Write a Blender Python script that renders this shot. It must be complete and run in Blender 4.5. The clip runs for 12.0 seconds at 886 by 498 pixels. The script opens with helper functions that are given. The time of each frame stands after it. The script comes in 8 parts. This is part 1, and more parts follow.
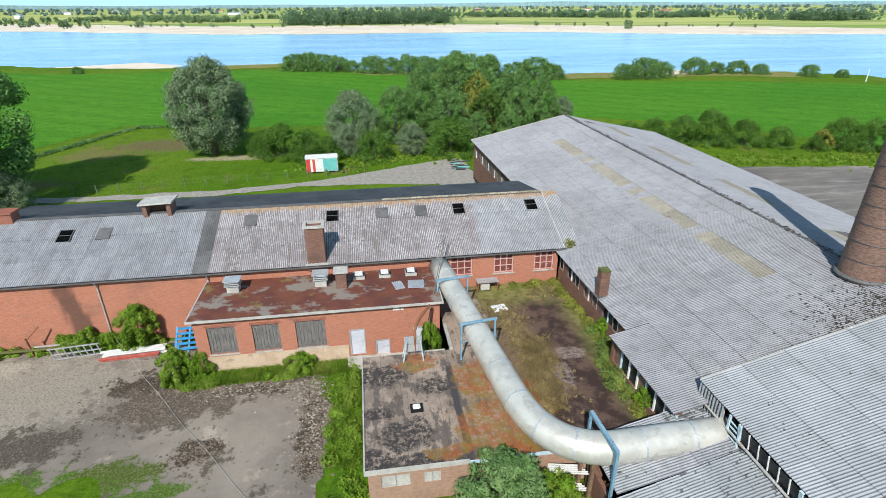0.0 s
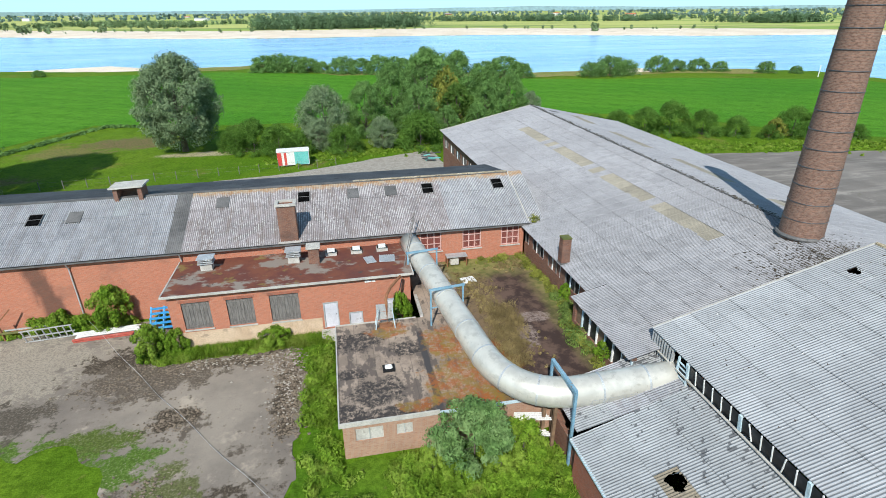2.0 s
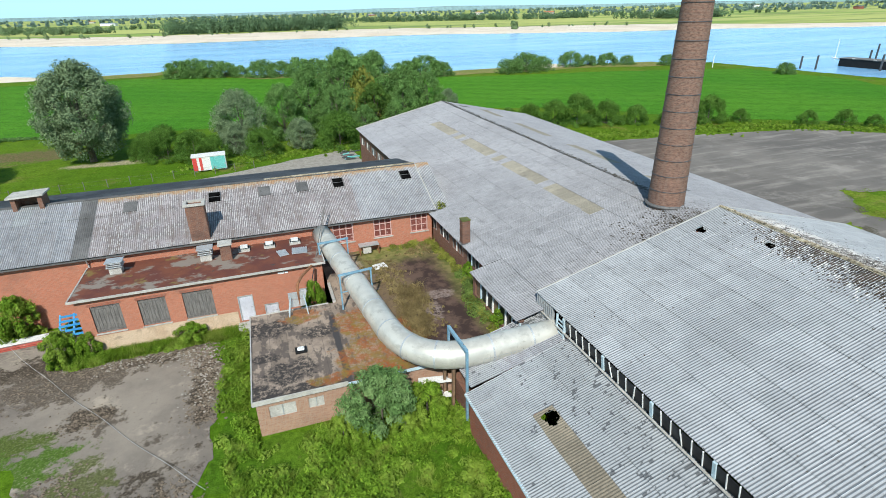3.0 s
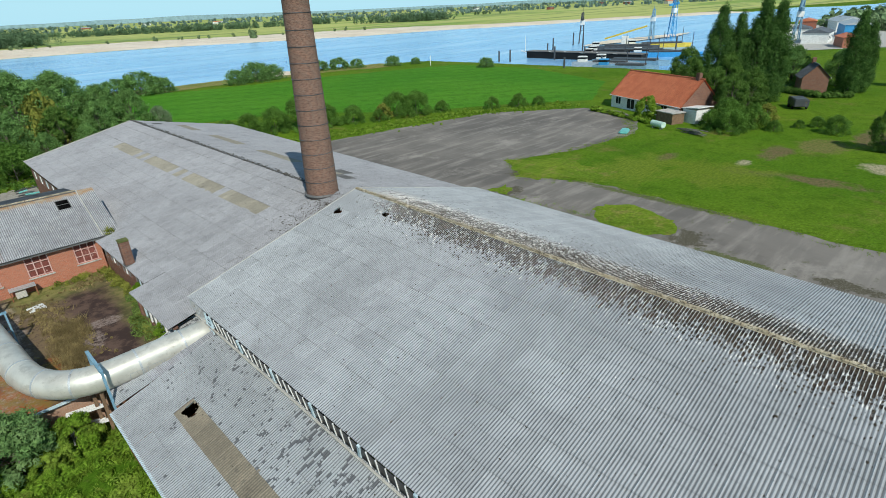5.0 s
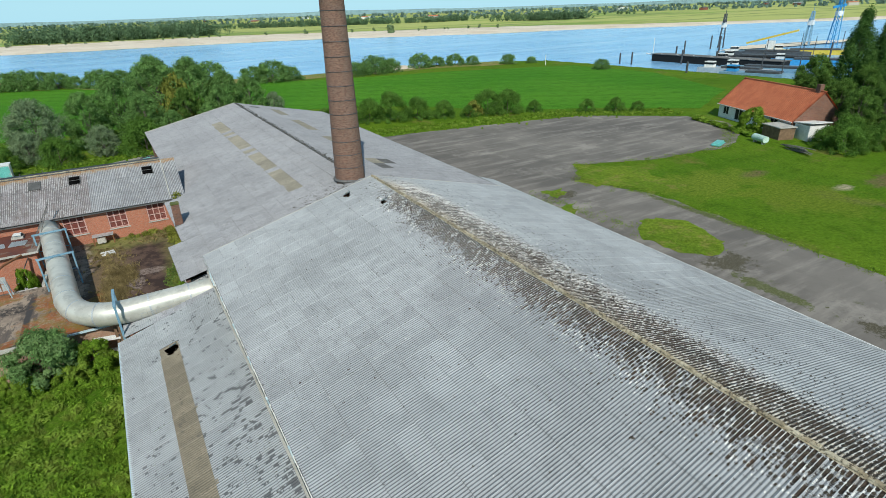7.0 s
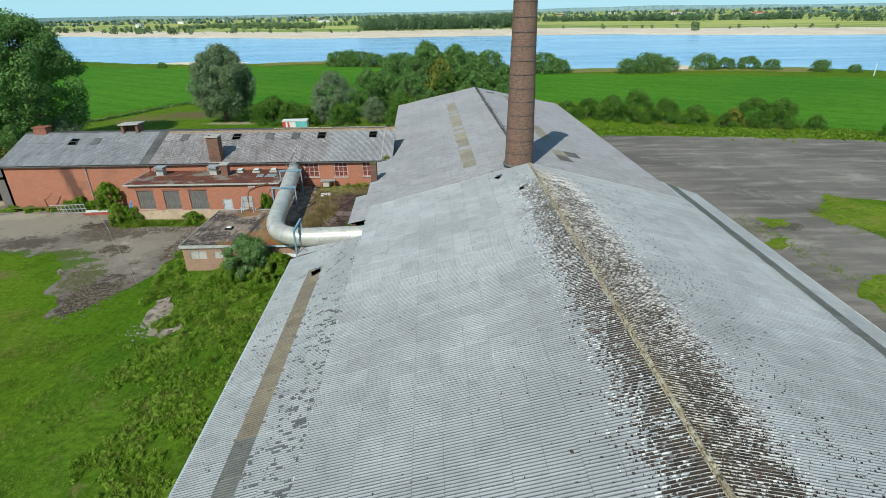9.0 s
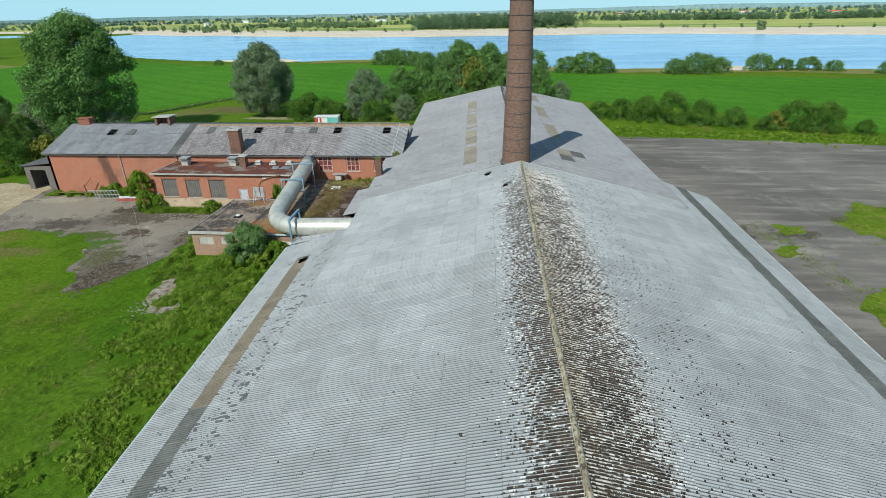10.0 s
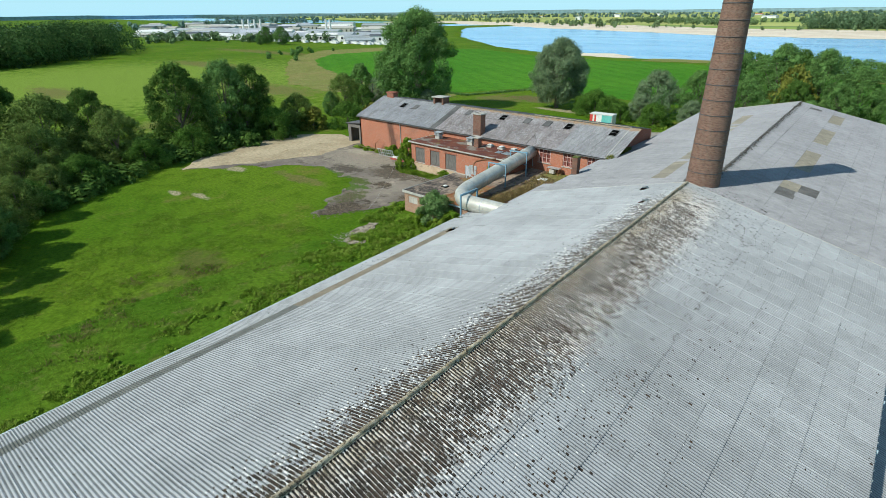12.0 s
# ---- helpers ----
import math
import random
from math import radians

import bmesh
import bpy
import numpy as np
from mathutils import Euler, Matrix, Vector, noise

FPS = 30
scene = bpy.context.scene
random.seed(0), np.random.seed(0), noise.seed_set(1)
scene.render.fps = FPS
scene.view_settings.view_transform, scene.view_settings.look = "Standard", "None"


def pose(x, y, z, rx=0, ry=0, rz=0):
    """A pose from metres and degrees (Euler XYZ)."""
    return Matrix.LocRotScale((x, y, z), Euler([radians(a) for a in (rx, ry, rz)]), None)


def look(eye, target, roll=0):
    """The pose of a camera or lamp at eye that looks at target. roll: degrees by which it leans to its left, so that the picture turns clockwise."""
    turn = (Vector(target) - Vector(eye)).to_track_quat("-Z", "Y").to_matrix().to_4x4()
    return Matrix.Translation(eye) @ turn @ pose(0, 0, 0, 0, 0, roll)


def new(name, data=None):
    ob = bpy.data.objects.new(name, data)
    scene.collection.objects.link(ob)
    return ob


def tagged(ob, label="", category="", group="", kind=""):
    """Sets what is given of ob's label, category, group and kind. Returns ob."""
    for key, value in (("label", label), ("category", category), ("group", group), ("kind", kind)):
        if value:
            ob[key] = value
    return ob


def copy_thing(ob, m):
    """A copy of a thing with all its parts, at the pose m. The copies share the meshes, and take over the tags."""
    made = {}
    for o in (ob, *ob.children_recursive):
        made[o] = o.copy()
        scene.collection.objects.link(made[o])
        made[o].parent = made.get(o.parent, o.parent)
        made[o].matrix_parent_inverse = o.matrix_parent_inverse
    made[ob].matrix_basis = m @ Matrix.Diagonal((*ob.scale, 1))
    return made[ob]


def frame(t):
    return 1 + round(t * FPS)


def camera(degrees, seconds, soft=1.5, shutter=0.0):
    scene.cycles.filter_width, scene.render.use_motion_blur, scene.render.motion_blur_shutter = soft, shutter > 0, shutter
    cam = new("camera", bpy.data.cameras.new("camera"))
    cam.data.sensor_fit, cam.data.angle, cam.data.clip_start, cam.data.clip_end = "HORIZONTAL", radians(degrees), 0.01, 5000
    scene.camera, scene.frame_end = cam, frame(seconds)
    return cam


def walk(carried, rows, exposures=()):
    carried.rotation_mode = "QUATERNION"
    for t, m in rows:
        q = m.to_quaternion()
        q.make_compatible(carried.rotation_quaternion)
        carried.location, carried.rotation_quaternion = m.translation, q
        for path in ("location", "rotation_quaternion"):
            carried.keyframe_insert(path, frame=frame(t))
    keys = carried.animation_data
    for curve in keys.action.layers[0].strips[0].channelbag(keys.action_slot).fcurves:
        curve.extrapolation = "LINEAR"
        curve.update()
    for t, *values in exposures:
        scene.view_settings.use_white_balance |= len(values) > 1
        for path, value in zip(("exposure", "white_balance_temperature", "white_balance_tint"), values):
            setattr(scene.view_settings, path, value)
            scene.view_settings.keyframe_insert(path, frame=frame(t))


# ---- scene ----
cam = camera(80.0, 12.0, soft=0.7)
PATH = [
    (0, (-1.240, -2.364, 21.639), (-0.975, -0.569, 20.797), -0.35),
    (0.5, (-1.334, -2.518, 20.792), (-1.059, -0.723, 19.953), -0.29),
    (1, (-1.387, -2.622, 20.308), (-1.103, -0.828, 19.470), -0.27),
    (1.5, (-1.374, -3.348, 20.187), (-1.074, -1.555, 19.354), -0.34),
    (2, (-1.146, -4.507, 20.279), (-0.790, -2.721, 19.451), -0.55),
    (2.5, (-0.665, -6.101, 20.196), (-0.235, -4.330, 19.372), -0.84),
    (3, (0.379, -7.634, 20.282), (0.954, -5.908, 19.452), -1.38),
    (3.5, (1.921, -9.280, 20.369), (2.789, -7.685, 19.530), -2.02),
    (3.7, (2.466, -9.947, 20.401), (3.490, -8.452, 19.555), -2.31),
    (5.3, (7.199, -15.529, 20.277), (8.430, -14.194, 19.440), -2.72),
    (5.5, (7.700, -16.109, 20.337), (8.928, -14.770, 19.499), -2.57),
    (6, (9.111, -17.745, 20.403), (10.297, -16.370, 19.566), -2.56),
    (6.5, (10.728, -19.263, 20.271), (11.790, -17.787, 19.438), -2.28),
    (7, (12.224, -20.590, 20.101), (13.104, -18.996, 19.274), -1.93),
    (7.5, (14.003, -21.896, 20.039), (14.680, -20.205, 19.214), -1.54),
    (7.7, (14.632, -22.254, 19.967), (15.235, -20.536, 19.140), -1.15),
    (9.3, (21.351, -24.785, 19.681), (21.250, -22.963, 18.862), -1.13),
    (9.5, (22.152, -24.921, 19.757), (22.027, -23.102, 18.935), -1.07),
    (10, (24.900, -25.059, 19.555), (24.694, -23.246, 18.736), -1.24),
    (10.5, (28.047, -25.078, 19.392), (27.722, -23.282, 18.575), -1.21),
    (11, (31.020, -24.739, 19.253), (30.417, -23.015, 18.439), -0.91),
    (11.5, (34.876, -23.753, 19.300), (33.811, -22.268, 18.488), -0.86),
    (12, (37.966, -22.247, 19.891), (36.736, -20.899, 19.073), -0.65),
]
walk(cam, [(t, look(eye, target, roll)) for t, eye, target, roll in PATH],
     [(0.0, 0.17, 6280, 9), (2.5, 0.25, 6280, 7), (3.5, 0.0, 6260, 5), (5.5, -0.21, 6390, 4), (7.5, -0.22, 6390, 3), (9.5, -0.2, 6350, 2), (10.5, -0.2, 6350, 2), (12.0, -0.05, 6380, 2)])

# ---- light ----
SUN_EL, SUN_X, SUN_Y = radians(42.0), -0.378, -0.926
sun_data = bpy.data.lights.new("sun", "SUN")
sun_data.energy, sun_data.angle, sun_data.color = 4.65, radians(0.5), (1.0, 0.95, 0.88)
sun = new("sun", sun_data)
sun.matrix_world = look((0, 0, 0), (-SUN_X * math.cos(SUN_EL), -SUN_Y * math.cos(SUN_EL), -math.sin(SUN_EL)))
world = bpy.data.worlds.new("sky")
scene.world = world
world.use_nodes = True
sky = world.node_tree.nodes.new("ShaderNodeTexSky")
sky.sky_type, sky.sun_disc = "NISHITA", False
sky.sun_elevation, sky.sun_rotation = SUN_EL, math.atan2(SUN_X, SUN_Y)
sky.air_density, sky.dust_density, sky.ozone_density = 1.0, 0.2, 2.5
world.node_tree.nodes["Background"].inputs["Strength"].default_value = 0.102
# thin summer haze: the sky's colour drawn towards a pale cyan
haze = world.node_tree.nodes.new("ShaderNodeMix")
haze.data_type = "RGBA"
haze.inputs[7].default_value = (4.9, 8.9, 11.2, 1)
height = world.node_tree.nodes.new("ShaderNodeSeparateXYZ")
world.node_tree.links.new(world.node_tree.nodes.new("ShaderNodeTexCoord").outputs["Generated"], height.inputs[0])
fall = world.node_tree.nodes.new("ShaderNodeMapRange")
for k, v in enumerate((0.0, 0.5, 0.85, 0.12)):
    fall.inputs[k + 1].default_value = v
world.node_tree.links.new(height.outputs[2], fall.inputs[0])
world.node_tree.links.new(fall.outputs[0], haze.inputs[0])
world.node_tree.links.new(sky.outputs[0], haze.inputs[6])
world.node_tree.links.new(haze.outputs[2], world.node_tree.nodes["Background"].inputs["Color"])

# ---- materials ----
MATS = {}


class Nodes:
    """A small wrapper that writes node trees shortly."""

    def __init__(self, name, rough=0.8, metal=0.0, specular=0.4):
        self.m = bpy.data.materials.new(name)
        self.m.use_nodes = True
        self.t = self.m.node_tree
        self.b = self.t.nodes["Principled BSDF"]
        self.b.inputs["Roughness"].default_value = rough
        self.b.inputs["Metallic"].default_value = metal
        self.b.inputs["Specular IOR Level"].default_value = specular
        MATS[name] = self.m

    def put(self, socket, value):
        if hasattr(value, "is_output"):
            self.t.links.new(value, socket)
        elif isinstance(value, tuple) and len(value) == 3 and socket.type == "RGBA":
            socket.default_value = (*value, 1)
        else:
            socket.default_value = value

    def node(self, kind, **inputs):
        n = self.t.nodes.new(kind)
        for key, value in inputs.items():
            self.put(n.inputs[key.replace("_", " ")], value)
        return n

    def place(self):
        return self.t.nodes.new("ShaderNodeNewGeometry").outputs["Position"]

    def local(self):
        return self.t.nodes.new("ShaderNodeTexCoord").outputs["Object"]

    def island(self):
        return self.t.nodes.new("ShaderNodeNewGeometry").outputs["Random Per Island"]

    def chance(self):
        return self.t.nodes.new("ShaderNodeObjectInfo").outputs["Random"]

    def axis(self, vector, which):
        return self.node("ShaderNodeSeparateXYZ", Vector=vector).outputs[which]

    def scaled(self, vector, x, y, z):
        n = self.t.nodes.new("ShaderNodeVectorMath")
        n.operation = "MULTIPLY"
        self.put(n.inputs[0], vector)
        n.inputs[1].default_value = (x, y, z)
        return n.outputs[0]

    def noise(self, vector, scale, detail=5.0, rough=0.6):
        n = self.node("ShaderNodeTexNoise", Vector=vector, Scale=scale, Detail=detail, Roughness=rough)
        return n.outputs["Fac"]

    def math(self, op, a, b=0.0, c=0.0):
        n = self.t.nodes.new("ShaderNodeMath")
        n.operation = op
        for s, v in zip(n.inputs, (a, b, c)):
            self.put(s, v)
        return n.outputs[0]

    def band(self, value, low, high):
        """0 below low, 1 above high; reversed where low is the larger."""
        n = self.t.nodes.new("ShaderNodeMapRange")
        n.interpolation_type = "SMOOTHSTEP"
        if low <= high:
            pairs = (low, high, 0.0, 1.0)
        else:
            pairs = (high, low, 1.0, 0.0)
        self.put(n.inputs[0], value)
        for k, v in enumerate(pairs):
            n.inputs[k + 1].default_value = v
        return n.outputs[0]

    def mix(self, fac, a, b):
        n = self.t.nodes.new("ShaderNodeMix")
        n.data_type = "RGBA"
        self.put(n.inputs[0], fac)
        self.put(n.inputs[6], a)
        self.put(n.inputs[7], b)
        return n.outputs[2]

    def bump(self, height, strength=0.3, distance=0.02):
        n = self.node("ShaderNodeBump", Height=height, Strength=strength, Distance=distance)
        self.t.links.new(n.outputs[0], self.b.inputs["Normal"])

    def colour(self, value):
        self.put(self.b.inputs["Base Color"], value)
        return self.m


def surface(name, a, b, c=None, scale=1.0, fine=20.0, rough=0.8, metal=0.0, bump=0.3, depth=0.02, stretch=(1, 1, 1), spot=(0.58, 0.68), vary=0.0):
    """Two colours in a broad noise, a third in spots, with fine grain and relief."""
    n = Nodes(name, rough, metal)
    p = n.scaled(n.place(), *stretch)
    big = n.noise(p, scale)
    small = n.noise(p, fine, 4.0)
    col = n.mix(n.band(big, 0.36, 0.64), a, b)
    grain = n.mix(n.band(small, 0.3, 0.7), (0.82, 0.82, 0.82), (1.15, 1.15, 1.15))
    mul = n.t.nodes.new("ShaderNodeMix")
    mul.data_type, mul.blend_type = "RGBA", "MULTIPLY"
    mul.inputs[0].default_value = 1.0
    n.put(mul.inputs[6], col)
    n.put(mul.inputs[7], grain)
    col = mul.outputs[2]
    if c:
        col = n.mix(n.band(n.noise(p, scale * 2.7, 6.0, 0.65), *spot), col, c)
    if vary:
        tone = n.math("MULTIPLY_ADD", n.chance(), 2 * vary, 1 - vary)
        m2 = n.t.nodes.new("ShaderNodeVectorMath")
        m2.operation = "SCALE"
        n.put(m2.inputs[0], col)
        n.put(m2.inputs["Scale"], tone)
        col = m2.outputs[0]
    n.bump(small, bump, depth)
    return n.colour(col)


def cement(name, ridge=None, base=(0.30, 0.31, 0.315), mottle=1.0, lichen=0.3, vary=0.13, stain=0.0, rusty=0.0, flakes=None, speck=0.0, ridge_rust=None):
    """Weathered corrugated cement sheet. ridge: x and y of a point of the ridge and its turn, along which lichen and moss grow."""
    n = Nodes(name, 0.74, 0.0, 0.28)
    p = n.place()
    big = n.noise(p, 0.22, 5.0)
    mid = n.noise(p, 1.5, 6.0, 0.68)
    fine = n.noise(p, 9.0, 6.0, 0.72)
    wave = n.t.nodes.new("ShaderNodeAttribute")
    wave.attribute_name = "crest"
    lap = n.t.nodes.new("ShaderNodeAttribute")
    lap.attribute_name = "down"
    # wave relief painted in: dirt-dark troughs, and crest highlights put into the colour
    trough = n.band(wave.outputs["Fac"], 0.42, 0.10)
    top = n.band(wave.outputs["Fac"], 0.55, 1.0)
    col = n.mix(n.band(big, 0.35, 0.65), tuple(v * 0.92 for v in base), tuple(v * 1.2 for v in base))
    col = n.mix(n.math("MULTIPLY", n.band(mid, 0.47, 0.66), 0.42 * mottle), col, tuple(v * 0.58 for v in base))
    col = n.mix(n.math("MULTIPLY", n.band(fine, 0.5, 0.7), 0.5 * mottle), col, tuple(v * 0.62 for v in base))
    col = n.mix(n.math("MULTIPLY", n.band(n.noise(p, 6.0, 6.0, 0.7), 0.56, 0.70), lichen), col, (0.66, 0.66, 0.61))
    tone = n.math("MULTIPLY_ADD", n.chance(), vary, 1 - vary / 2)
    sc = n.t.nodes.new("ShaderNodeVectorMath")
    sc.operation = "SCALE"
    n.put(sc.inputs[0], col)
    n.put(sc.inputs["Scale"], tone)
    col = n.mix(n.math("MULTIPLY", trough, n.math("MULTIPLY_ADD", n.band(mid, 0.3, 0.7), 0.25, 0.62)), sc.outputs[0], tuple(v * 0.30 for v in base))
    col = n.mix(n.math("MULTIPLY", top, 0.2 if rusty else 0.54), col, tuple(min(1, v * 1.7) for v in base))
    seam = n.math("MAXIMUM", n.band(lap.outputs["Fac"], 0.965, 0.99), n.band(lap.outputs["Fac"], 0.02, 0.005))
    if rusty:
        col = n.mix(n.math("MULTIPLY", n.band(n.noise(n.scaled(p, 2.2, 0.35, 0.35), 0.9, 7.0, 0.72), 0.48, 0.62), rusty), col, (0.15, 0.115, 0.095))
        col = n.mix(n.math("MULTIPLY", n.band(n.noise(p, 4.5, 5.0, 0.75), 0.56, 0.64), rusty), col, (0.075, 0.068, 0.065))
    if speck:
        v = n.node("ShaderNodeCombineXYZ", X=n.math("MULTIPLY", n.math("FLOOR", n.math("DIVIDE", n.axis(p, 0), 1.062 / 8)), 5.37), Y=n.math("MULTIPLY", n.axis(p, 1), 2.6)).outputs[0]
        chip = n.math("ADD", n.noise(v, 1.0, 4.0, 0.65), n.math("MULTIPLY", n.math("SUBTRACT", n.noise(p, 0.7, 5.0, 0.7), 0.5), 0.8))
        chip = n.math("ADD", chip, n.math("MULTIPLY", n.band(n.axis(p, 1), 34.5, 37.0), 0.07))
        col = n.mix(n.math("MULTIPLY", n.math("MULTIPLY", n.band(chip, 0.53, 0.60), n.band(wave.outputs["Fac"], 0.3, 0.6)), speck), col, (0.60, 0.585, 0.575))
        col = n.mix(n.math("MULTIPLY", n.math("MULTIPLY", n.band(chip, 0.44, 0.36), trough), speck), col, (0.13, 0.075, 0.06))
    if ridge_rust:
        edge = n.math("ADD", n.axis(p, 1), n.math("MULTIPLY", n.math("SUBTRACT", n.noise(p, 1.1, 6.0, 0.72), 0.5), 1.6))
        col = n.mix(n.math("MULTIPLY", n.band(edge, ridge_rust - 0.75, ridge_rust - 0.35), 0.85), col, n.mix(n.band(n.noise(p, 3.0, 5.0, 0.7), 0.4, 0.6), (0.34, 0.185, 0.075), (0.40, 0.32, 0.22)))
    if stain:
        col = n.mix(n.math("MULTIPLY", n.band(n.noise(n.scaled(p, 1, 1.6, 1), 0.95, 7.0, 0.72), 0.56, 0.60), stain), col, (0.10, 0.105, 0.105))
    col = n.mix(n.math("MULTIPLY", seam, n.math("MULTIPLY_ADD", n.band(n.noise(p, 1.1, 5.0, 0.7), 0.42, 0.62), 0.5, 0.16)), col, tuple(v * 0.4 for v in base))
    if flakes:
        x0, y0, turn, inner, outer = flakes
        off = n.math("SUBTRACT", n.math("ADD", n.axis(p, 0), n.math("MULTIPLY", n.axis(p, 1), turn)), x0 + y0 * turn)
        run = n.math("SUBTRACT", n.math("MULTIPLY", n.math("SUBTRACT", n.axis(p, 0), x0), turn), n.math("SUBTRACT", n.axis(p, 1), y0))
        v = n.node("ShaderNodeCombineXYZ", X=n.math("MULTIPLY", off, 1.9), Y=n.math("MULTIPLY", n.math("FLOOR", n.math("DIVIDE", run, 1.062 / 8)), 5.37)).outputs[0]
        amount = n.math("MULTIPLY_ADD", n.band(n.math("ABSOLUTE", off), outer, inner), 0.13, n.math("MULTIPLY", n.math("SUBTRACT", big, 0.5), 0.4))
        mark = n.math("MULTIPLY", n.band(off, 0.0, -1.0), n.band(n.math("ADD", n.math("ADD", n.noise(v, 1.0, 3.0, 0.6), n.math("MULTIPLY", n.math("SUBTRACT", mid, 0.5), 0.5)), amount), 0.70, 0.715))
        col = n.mix(n.math("MULTIPLY", mark, 0.85), col, (0.07, 0.073, 0.078))
    dots = n.noise(n.scaled(p, 1, 2.0, 1), 6.5, 3.0, 0.55)
    if ridge:
        x0, y0, turn = ridge
        off = n.math("ADD", n.axis(p, 0), n.math("MULTIPLY", n.axis(p, 1), turn))
        off = n.math("SUBTRACT", off, x0 + y0 * turn)
        run = n.math("SUBTRACT", n.math("MULTIPLY", n.math("SUBTRACT", n.axis(p, 0), x0), turn), n.math("SUBTRACT", n.axis(p, 1), y0))
        wave_no = n.math("FLOOR", n.math("DIVIDE", run, 1.062 / 8))
        east = n.band(off, -0.05, 0.05)
        away = n.math("ABSOLUTE", off)
        near = n.band(n.math("MULTIPLY", away, n.math("MULTIPLY_ADD", east, -0.75, 1.75)), 6.2, 0.5)
        near = n.math("MULTIPLY", near, n.band(n.axis(p, 1), y0 + 0.5, y0 - 6.0))
        near = n.math("MULTIPLY", near, n.math("SUBTRACT", 1.0, n.math("MULTIPLY", n.math("MULTIPLY", east, n.band(off, 1.5, 0.6)), 0.28)))
        drift = n.math("MULTIPLY", n.math("SUBTRACT", n.noise(p, 0.75, 6.0, 0.72), 0.5), 1.15)
        near = n.math("ADD", near, n.math("MULTIPLY", drift, n.band(near, 0.02, 0.3)))

        def dashes(shift, long, start, gain):
            """Short marks, each kept to one wave of the sheet."""
            v = n.node("ShaderNodeCombineXYZ", X=n.math("MULTIPLY", off, long), Y=n.math("MULTIPLY_ADD", wave_no, 5.37, shift)).outputs[0]
            return n.band(n.math("SUBTRACT", n.noise(v, 1.0, 3.0, 0.62), n.math("MULTIPLY_ADD", near, -gain, start)), 0.0, 0.02)

        south = n.band(n.axis(p, 1), y0 + 0.5, y0 - 4.0)
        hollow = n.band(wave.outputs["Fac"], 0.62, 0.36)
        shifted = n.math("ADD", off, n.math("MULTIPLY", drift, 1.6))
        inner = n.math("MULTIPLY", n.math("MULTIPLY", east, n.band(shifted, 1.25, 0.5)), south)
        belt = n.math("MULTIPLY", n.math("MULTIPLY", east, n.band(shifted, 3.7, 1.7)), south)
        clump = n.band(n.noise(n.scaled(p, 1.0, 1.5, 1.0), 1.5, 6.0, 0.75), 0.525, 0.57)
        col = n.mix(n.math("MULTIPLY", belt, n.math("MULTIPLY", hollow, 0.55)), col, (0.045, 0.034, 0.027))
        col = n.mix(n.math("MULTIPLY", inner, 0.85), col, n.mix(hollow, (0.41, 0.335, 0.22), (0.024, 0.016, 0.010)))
        v = n.node("ShaderNodeCombineXYZ", X=n.math("MULTIPLY", off, 3.4), Y=n.math("MULTIPLY_ADD", wave_no, 5.37, 77.0)).outputs[0]
        flake = n.math("MULTIPLY", n.band(n.noise(v, 1.0, 3.0, 0.6), 0.40, 0.45), n.band(wave.outputs["Fac"], 0.35, 0.55))
        flake = n.math("MULTIPLY", flake, n.math("SUBTRACT", belt, n.math("MULTIPLY", inner, 0.6)))
        col = n.mix(n.math("MULTIPLY", flake, 0.92), col, (0.76, 0.70, 0.63))
        col = n.mix(n.math("MULTIPLY", n.math("MULTIPLY", belt, clump), n.math("MULTIPLY_ADD", inner, -0.35, 0.95)), col, (0.028, 0.017, 0.012))
        near = n.math("ADD", near, n.math("MULTIPLY", belt, 0.06))
        pale = n.math("MULTIPLY", dashes(31.7, 4.6, 0.71, 0.23), n.band(wave.outputs["Fac"], 0.3, 0.6))
        pale = n.math("MULTIPLY", pale, n.math("SUBTRACT", 1.0, n.math("MULTIPLY", n.math("MULTIPLY", east, n.band(off, 1.6, 0.6)), 0.3)))
        col = n.mix(n.math("MULTIPLY", pale, 0.95), col, (0.70, 0.69, 0.65))
        near = n.math("ADD", near, n.math("MULTIPLY", n.math("MULTIPLY_ADD", east, 0.22, 0.24), n.band(near, 0.5, 0.0)))
        thin = n.math("SUBTRACT", 1.0, n.math("MULTIPLY", east, n.band(off, 5.0, 9.5)))
        near = n.math("MULTIPLY", near, n.math("MULTIPLY_ADD", thin, 0.5, 0.5))
        moss = n.math("MULTIPLY", dashes(0.0, 4.6, 0.762, 0.33), n.band(wave.outputs["Fac"], 0.9, 0.66))
        lump = n.band(n.math("SUBTRACT", n.noise(n.scaled(p, 1.0, 2.2, 1.0), 3.0, 6.0, 0.75), n.math("MULTIPLY_ADD", near, -0.26, 0.755)), 0.0, 0.02)
        moss = n.math("MAXIMUM", moss, n.math("MULTIPLY", lump, n.math("MULTIPLY_ADD", east, 0.12, 0.6)))
        col = n.mix(moss, col, n.mix(n.band(mid, 0.4, 0.6), (0.02, 0.015, 0.011), (0.06, 0.041, 0.028)))
    col = n.mix(n.band(dots, 0.71, 0.74), col, (0.085, 0.085, 0.08))
    n.bump(fine, 0.35, 0.02)
    return n.colour(col)


